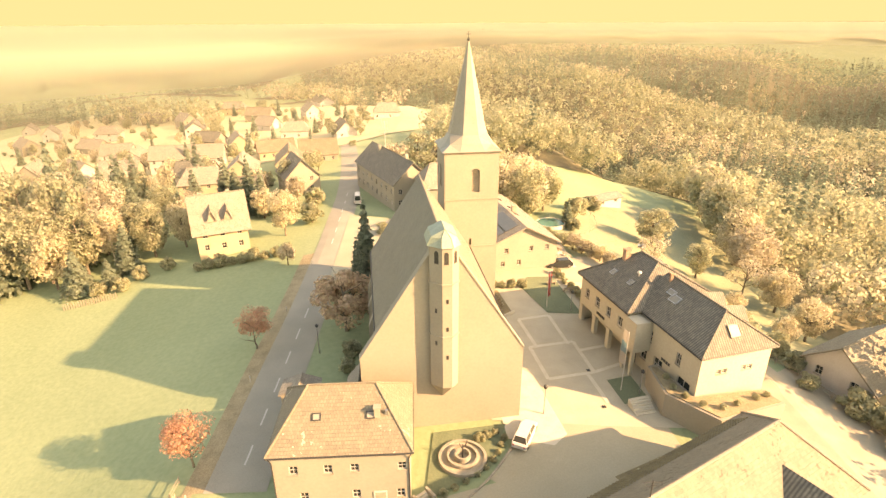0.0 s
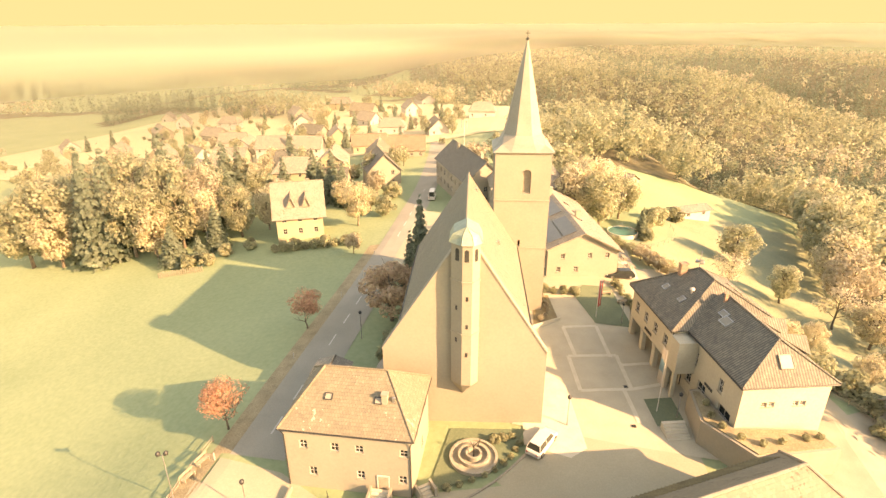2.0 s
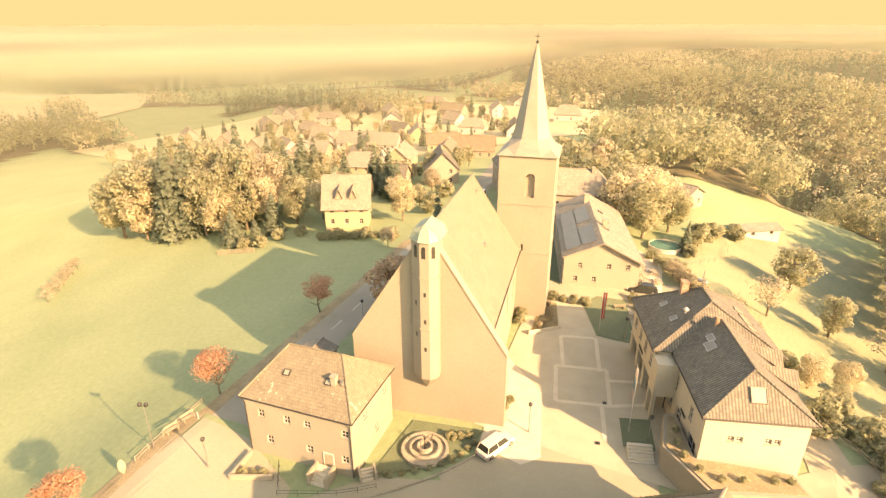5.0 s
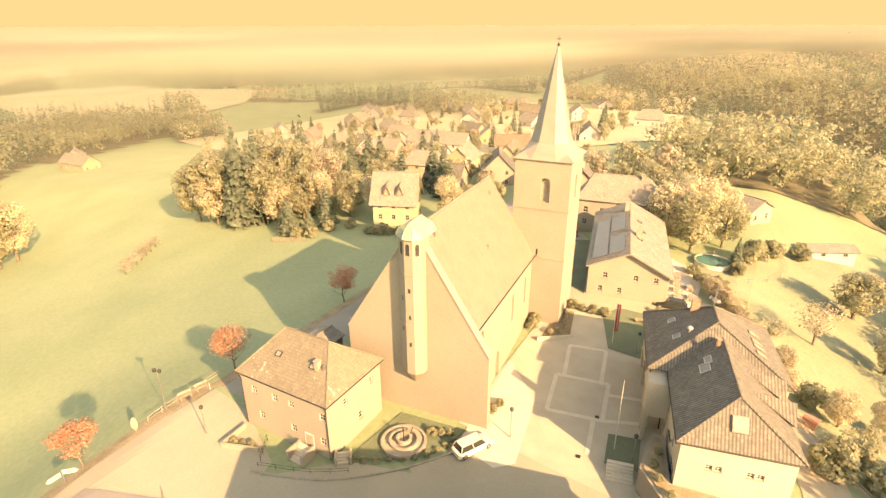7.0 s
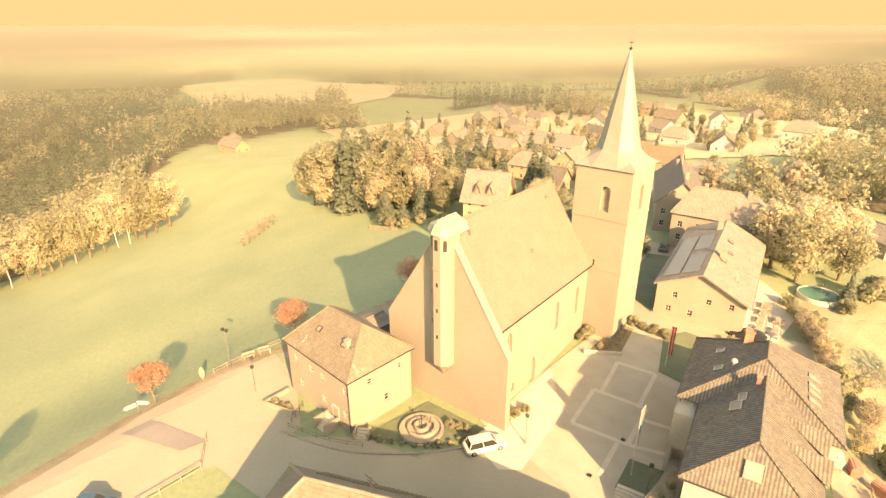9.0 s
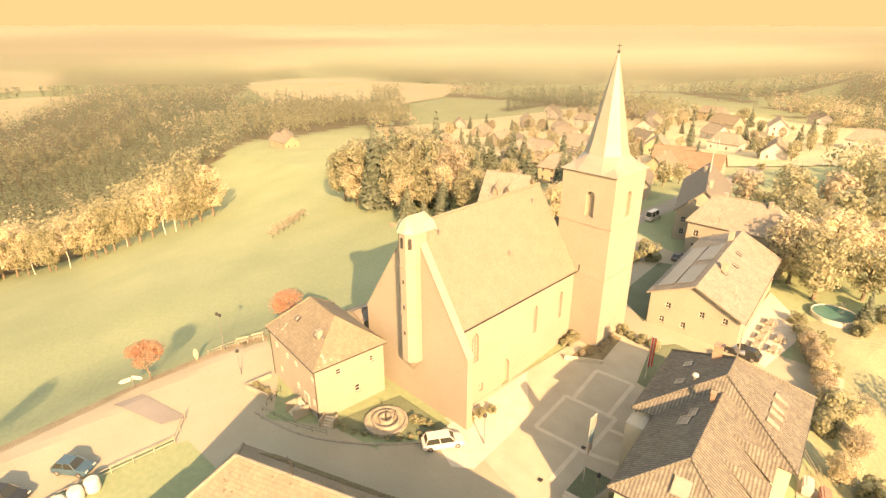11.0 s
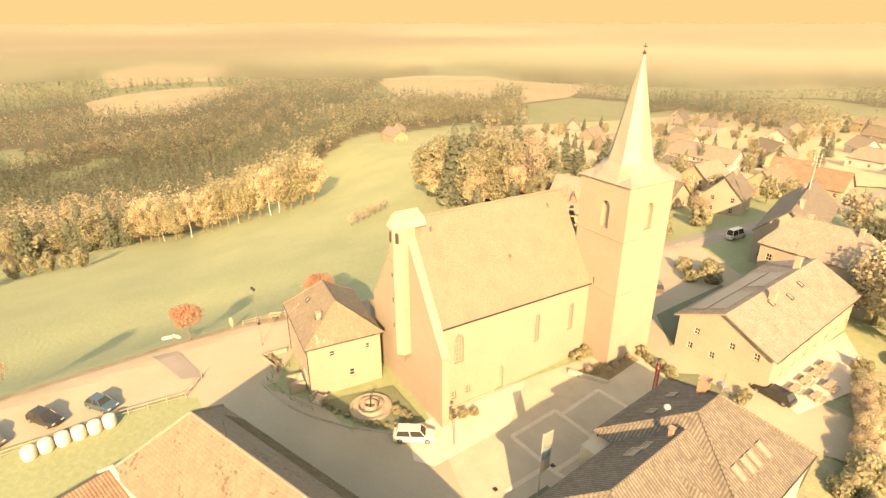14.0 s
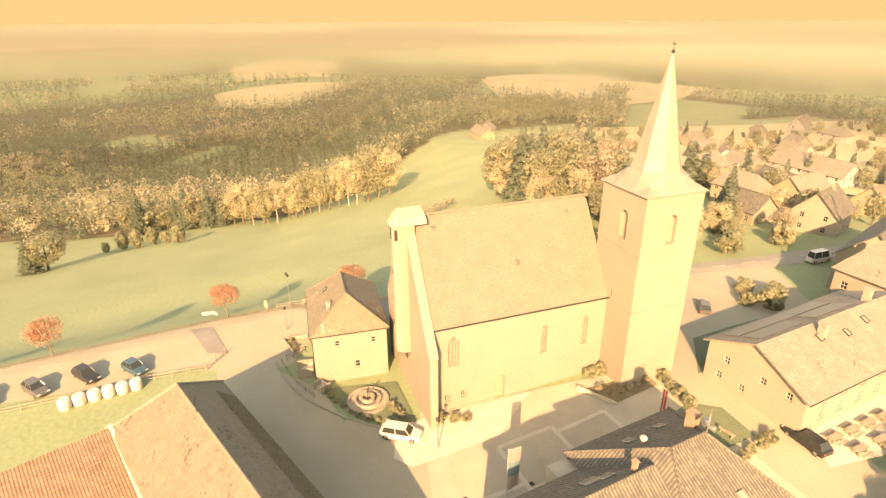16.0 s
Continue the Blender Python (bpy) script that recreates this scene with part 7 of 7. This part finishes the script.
def bench(x, y, rot, label="wooden bench with slatted seat and back", w=1.7, group="benches"):
    t = thing("bench", label, "bench", pose(x, y, ground_z(x, y) + 0.08, 0, 0, rot), group)
    for k in range(3):
        bm = bmesh.new(); box(bm, -w / 2, w / 2, -0.25 + 0.17 * k, -0.11 + 0.17 * k, 0.42, 0.46)
        part("seat_slat", bm, M["wood"], t)
    for k in range(2):
        bm = bmesh.new(); box(bm, -w / 2, w / 2, 0.28, 0.32, 0.58 + 0.18 * k, 0.71 + 0.18 * k)
        part("back_slat", bm, M["wood"], t)
    for s in (-1, 1):
        bm = bmesh.new(); box(bm, s * w * 0.38 - 0.04, s * w * 0.38 + 0.04, -0.25, 0.28, 0, 0.42); box(bm, s * w * 0.38 - 0.03, s * w * 0.38 + 0.03, 0.24, 0.279, 0.42, 0.92)
        part("leg", bm, M["stone"], t)


bench(-26.0, 38.6, 80); bench(-26.2, 36.4, 80); bench(18.0, 81.5, 200); bench(20.3, 79.5, 200)


def picnic(x, y, rot, group="terrace tables"):
    t = thing("picnic_table", "pale wooden table with benches on the terrace", "table", pose(x, y, ground_z(x, y) + 0.12, 0, 0, rot), group)
    for n, a in (("tabletop", (-0.9, 0.9, -0.36, 0.36, 0.71, 0.76)), ("bench_board", (-0.9, 0.9, -0.85, -0.58, 0.42, 0.46)), ("bench_board", (-0.9, 0.9, 0.58, 0.85, 0.42, 0.46))):
        bm = bmesh.new(); box(bm, *a)
        part(n, bm, M["wood"], t)
    for s in (-1, 1):
        bm = bmesh.new(); box(bm, s * 0.65 - 0.04, s * 0.65 + 0.04, -0.8, 0.8, 0.36, 0.42); box(bm, s * 0.65 - 0.04, s * 0.65 + 0.04, -0.3, -0.2, 0, 0.71); box(bm, s * 0.65 - 0.04, s * 0.65 + 0.04, 0.2, 0.3, 0, 0.71)
        part("trestle", bm, M["wood"], t)


for x, y in ((21.2, 92.2), (20.6, 95.0), (20.0, 97.8), (19.4, 100.6), (23.0, 93.5), (22.3, 97.0)):
    picnic(x, y, 14.6 + 90)


def flagpole(x, y, h, label, cloth, top, low, w, rot, across):
    """A pole with one hanging cloth in three bands, along it or across it."""
    t = thing("flagpole", label, "flagpole", pose(x, y, ground_z(x, y) + 0.1, 0, 0, rot))
    bm = bmesh.new(); rod(bm, (0, 0, -0.3), (0, 0, h), 0.06, 0.035, 8); rod(bm, (0, 0, top), (w + 0.1, 0, top), 0.025, n=6)
    part("pole", bm, M["white"], t)
    for k, c in enumerate(cloth):
        bm = bmesh.new()
        f0, f1 = k / len(cloth), (k + 1) / len(cloth)
        us, vs = ((f0, f1), (0, 1)) if across else ((0, 1), (f0, f1))
        grid = []
        for i in range(9):
            v = vs[0] + (vs[1] - vs[0]) * i / 8
            grid.append([bm.verts.new((0.06 + w * u, 0.09 * math.sin(u * 5 + v * 4) * (0.3 + v), top - 0.03 - (top - low) * v)) for u in (us[0] + (us[1] - us[0]) * q / 4 for q in range(5))])
        for a, b in zip(grid, grid[1:]):
            for i in range(4):
                bm.faces.new((a[i], a[i + 1], b[i + 1], b[i]))
        bmesh.ops.solidify(bm, geom=bm.faces[:], thickness=0.012)
        part("flag", bm, M[c], t)


flagpole(16.0, 74.2, 6.3, "white flagpole with a hanging red and white flag", ("red", "white", "red"), 6.1, 1.9, 0.5, 25, True)
flagpole(21.9, 55.2, 8.4, "white flagpole with a pale blue and white banner", ("white", "banner", "white"), 8.2, 3.6, 1.2, 100, False)


# ---- fountain garden ----
def fountain():
    x, y = 1.95, 44.1
    t = thing("fountain", "round stone ring fountain with a metal figure", "fountain", pose(x, y, ground_z(x, y) + 0.14, 0, 0, 0))
    for r, w, h in ((2.55, 0.3, 0.35), (1.65, 0.22, 0.55), (0.85, 0.2, 0.75)):
        bm = bmesh.new()
        n = 36
        prof = [(r - w, 0), (r - w, h), (r, h), (r, 0)]
        ringv = [[bm.verts.new((p[0] * math.cos(2 * math.pi * i / n), p[0] * math.sin(2 * math.pi * i / n), p[1] - 0.1 * (p[1] == 0))) for p in prof] for i in range(n)]
        for i in range(n):
            a, b = ringv[i], ringv[(i + 1) % n]
            for k in range(4):
                bm.faces.new((a[k], b[k], b[(k + 1) % 4], a[(k + 1) % 4]))
        bmesh.ops.recalc_face_normals(bm, faces=bm.faces[:])
        part("ring", bm, M["stone"], t)
    bm = bmesh.new(); lathe(bm, [(2.26, 0.02), (2.26, 0.12), (0.01, 0.125)], 36)
    part("gravel_bed", bm, M["gravel"], t)
    bm = bmesh.new(); rod(bm, (0, 0, 0), (0, 0, 2.0), 0.09, 0.04, 8); rod(bm, (0, 0, 1.5), (0.45, 0.2, 2.1), 0.04, n=6); rod(bm, (0, 0, 1.3), (-0.4, 0.25, 1.9), 0.04, n=6); rod(bm, (0.1, 0.9, 0), (0.5, 1.0, 1.6), 0.05, n=6)
    part("figure", bm, M["dark_metal"], t)


fountain()


def shrub_row(points, h, label, kind="bush", wide=1.0, gap=1.1):
    for p in path_points(points, gap):
        tree(kind, p.x, p.y, h * (0.8 + 0.4 * random.random()), wide, group=label, label=label)


shrub_row([(-1.2, 38.9), (2.2, 41.0), (5.2, 43.9), (6.6, 47.0)], 0.75, "low clipped hedge along the kerb")
shrub_row([(3.9, 46.8), (5.6, 47.8)], 1.0, "small flowering shrub in the garden")
shrub_row([(7.6, 52.2), (8.2, 55.0)], 1.2, "small shrub at the church wall")
shrub_row([(4.9, 72.0), (4.2, 75.4)], 1.5, "clipped shrub at the church wall", gap=1.6)
shrub_row([(8.0, 80.0), (13.0, 80.2)], 1.5, "dark hedge at the edge of the square", gap=1.5)
shrub_row([(19.6, 85.6), (22.6, 76.2)], 1.4, "hedge beside the town hall lawn", gap=1.6)
for k, (x, y) in enumerate(((30.6, 48.0), (32.4, 48.6), (35.0, 49.6), (36.4, 50.2), (28.6, 48.6), (27.2, 50.0), (26.4, 51.6), (26.4, 53.6))):
    tree("bush", x, y, 0.8, 1.0, z=3.4, label="low plants in the terrace bed")
drape("plant_bed", [(17.2, 41.6), (29.5, 47.6), (30.6, 45.6), (19.2, 38.6)], M["soil"], "brown planted bed beside the barn", "plant bed", lift=0.17)
shrub_row([(18.6, 41.0), (24.0, 44.0), (29.4, 46.4)], 0.9, "brown autumn plants in the bed", "bush", gap=1.4)


def stair_block(x, y, rot, w, n, label):
    t = thing("steps", label, "steps", pose(x, y, ground_z(x, y) + 0.05, 0, 0, rot))
    for k in range(n):
        bm = bmesh.new(); box(bm, -w / 2, w / 2, 0.3 * k, 0.3 * n, -0.3 if k == 0 else 0.17 * k, 0.17 * (k + 1))
        part("step", bm, M["slab"], t)
    for s in (-1, 1):
        bm = bmesh.new(); box(bm, s * (w / 2 + 0.13) - 0.12, s * (w / 2 + 0.13) + 0.12, -0.2, 0.3 * n, -0.3, 0.17 * n + 0.35)
        part("side_wall", bm, M["plaster"], t)


stair_block(-6.0, 35.7, 3, 1.7, 6, "stone entrance steps with side walls")
stair_block(-1.6, 38.2, 40, 1.3, 4, "short stone garden steps")
bm = bmesh.new()
for a, b in (((-14.6, 33.0), (-14.9, 36.6)), ((-14.6, 33.0), (-10.6, 34.6))):
    wall(bm, a, b, -0.4, 0.7, 0.22)
solid("garden_wall", bm, M["plaster"], "low plastered wall round the front garden", "wall", kind="structure")
shrub_row([(-14.0, 34.2), (-12.0, 34.9)], 0.9, "small shrub in the front garden", gap=1.3)
fence([(-11.2, 36.4), (-9.4, 33.9)], "small metal railing by the garden", 0.9, 1.0, (0.5, 0.95), 0.03, "dark_metal")
fence([(-9.0, 33.2), (-3.6, 35.4), (-0.4, 37.6)], "thin wire fence along the garden kerb", 1.6, 0.8, (0.4, 0.75), 0.025, "dark_metal")


# ---- pool and garden ----
def pool():
    x, y = 23.7, 112.5
    t = thing("pool", "round garden pool with turquoise water and white rim", "pool", pose(x, y, ground_z(x, y), 0, 0, 0))
    bm = bmesh.new()
    n, r = 40, 3.0
    for i in range(n):
        a0, a1 = 2 * math.pi * i / n, 2 * math.pi * (i + 1) / n
        pts = [(rr * math.cos(a), rr * math.sin(a), z) for a in (a0, a1) for rr, z in ((r, -0.6), (r, 0.95), (r + 0.12, 0.95), (r + 0.16, -0.6))]
        for q in ((0, 4, 5, 1), (1, 5, 6, 2), (2, 6, 7, 3)):
            face(bm, *[pts[k] for k in q])
    bmesh.ops.remove_doubles(bm, verts=bm.verts[:], dist=0.001)
    bmesh.ops.recalc_face_normals(bm, faces=bm.faces[:])
    part("pool_wall", bm, M["slab"], t)
    bm = bmesh.new(); lathe(bm, [(r - 0.005, 0.4), (r - 0.005, 0.8), (0.02, 0.802)], 40)
    part("water", bm, M["water"], t)
    bm = bmesh.new()
    for s in (-0.25, 0.25):
        rod(bm, (s, r + 0.1, 0), (s, r + 0.1, 1.8), 0.03, n=6)
    for k in range(5):
        rod(bm, (-0.25, r + 0.1, 0.3 + 0.3 * k), (0.25, r + 0.1, 0.3 + 0.3 * k), 0.025, n=6)
    part("ladder", bm, M["metal"], t)


pool()
# low white wall and hedge bed at the church's corner of the square, drain covers in the paving
bm = bmesh.new()
wall(bm, (6.9, 69.2), (10.8, 72.3), 0.8, 2.15, 0.22)
solid("garden_wall", bm, M["render"], "low white wall in front of a hedge bed", "wall", kind="structure")
drape("plant_bed", [(7.0, 69.9), (10.4, 72.7), (8.8, 79.0), (6.4, 78.6)], M["soil"], "brown planted bed at the church wall", "plant bed", lift=0.17)
shrub_row([(7.9, 71.6), (8.9, 74.0), (7.8, 78.0)], 1.2, "brown autumn hedge in the bed by the church", "brown", gap=1.3)
for x, y in ((18.8, 59.0), (19.0, 52.1)):
    bm = bmesh.new(); box(bm, -0.22, 0.22, -0.22, 0.22, -0.05, 0.0)
    for k in range(4):
        box(bm, -0.18, 0.18, -0.17 + 0.1 * k, -0.13 + 0.1 * k, 0.001, 0.015)
    solid("drain_cover", bm, M["dark_metal"], "dark iron drain cover in the paving", "drain cover", pose(x, y, ground_z(x, y) + 0.2, 0, 0, 12), "drain covers of the square")
fence([(27, 104), (33, 112), (36, 122), (33, 132)], "thin wooden garden fence behind the inn", 2.4, 1.0, (0.5, 0.9), 0.04)
fence([(33, 78), (38, 73), (42, 66), (47, 60), (51, 48)], "wooden fence along the lane", 2.4, 1.0, (0.5, 0.9), 0.05)
# mast on the long house and delineator posts by the road
bm = bmesh.new()
rod(bm, (0, 0, 0), (0, 0, 7.5), 0.1, 0.06, 8)
for z in (5.6, 6.4, 7.2):
    rod(bm, (-0.7, 0, z), (0.7, 0, z), 0.04, n=6)
    for s in (-0.7, 0.7):
        box(bm, s - 0.1, s + 0.1, -0.1, 0.1, z - 0.5, z + 0.5)
solid("antenna_mast", bm, M["white"], "white antenna mast on the long house roof", "antenna mast", pose(-15.0, 142.5, 11.4))
for y in (39, 58, 76, 94):
    bm = bmesh.new(); box(bm, -0.06, 0.06, -0.04, 0.04, -0.2, 1.0); box(bm, -0.065, 0.065, -0.045, 0.045, 0.72, 0.9)
    solid("marker_post", bm, M["white"], "white plastic road marker post in the verge", "marker post", pose(-24.9, y, ground_z(-24.9, y)), "road marker posts")

# containers and a round basin in the gravel yard behind the town hall
def skip(x, y, rot, mat, label, w=1.0, l=1.6, h=1.1):
    t = thing("container", label, "container", pose(x, y, ground_z(x, y) + 0.08, 0, 0, rot))
    bm = bmesh.new()
    loft(bm, [[(-w * 0.38, -l * 0.4, 0.1), (w * 0.38, -l * 0.4, 0.1), (w * 0.38, l * 0.4, 0.1), (-w * 0.38, l * 0.4, 0.1)], [(-w / 2, -l / 2, h), (w / 2, -l / 2, h), (w / 2, l / 2, h), (-w / 2, l / 2, h)]])
    part("body", bm, M[mat], t)
    bm = bmesh.new()
    for k in range(5):
        a = math.pi * k / 5, math.pi * (k + 1) / 5
        box(bm, w / 2 * math.cos(a[1]), w / 2 * math.cos(a[0]), -l / 2, l / 2, h + 0.005, h + 0.03 + 0.28 * math.sin((a[0] + a[1]) / 2))
    part("lid", bm, M[mat], t)
    for sx in (-1, 1):
        for sy in (-1, 1):
            bm = bmesh.new(); rod(bm, (sx * w * 0.3 - 0.03, sy * l * 0.33, 0.09), (sx * w * 0.3 + 0.03, sy * l * 0.33, 0.09), 0.09, n=10)
            part("wheel", bm, M["rubber"], t)


skip(35.9, 72.2, 20, "white", "white wheeled waste container on gravel")
skip(37.4, 72.6, 25, "rust", "red wheeled waste container on gravel")
skip(39.9, 72.0, 70, "rust", "red wheeled waste container beside the hedge")
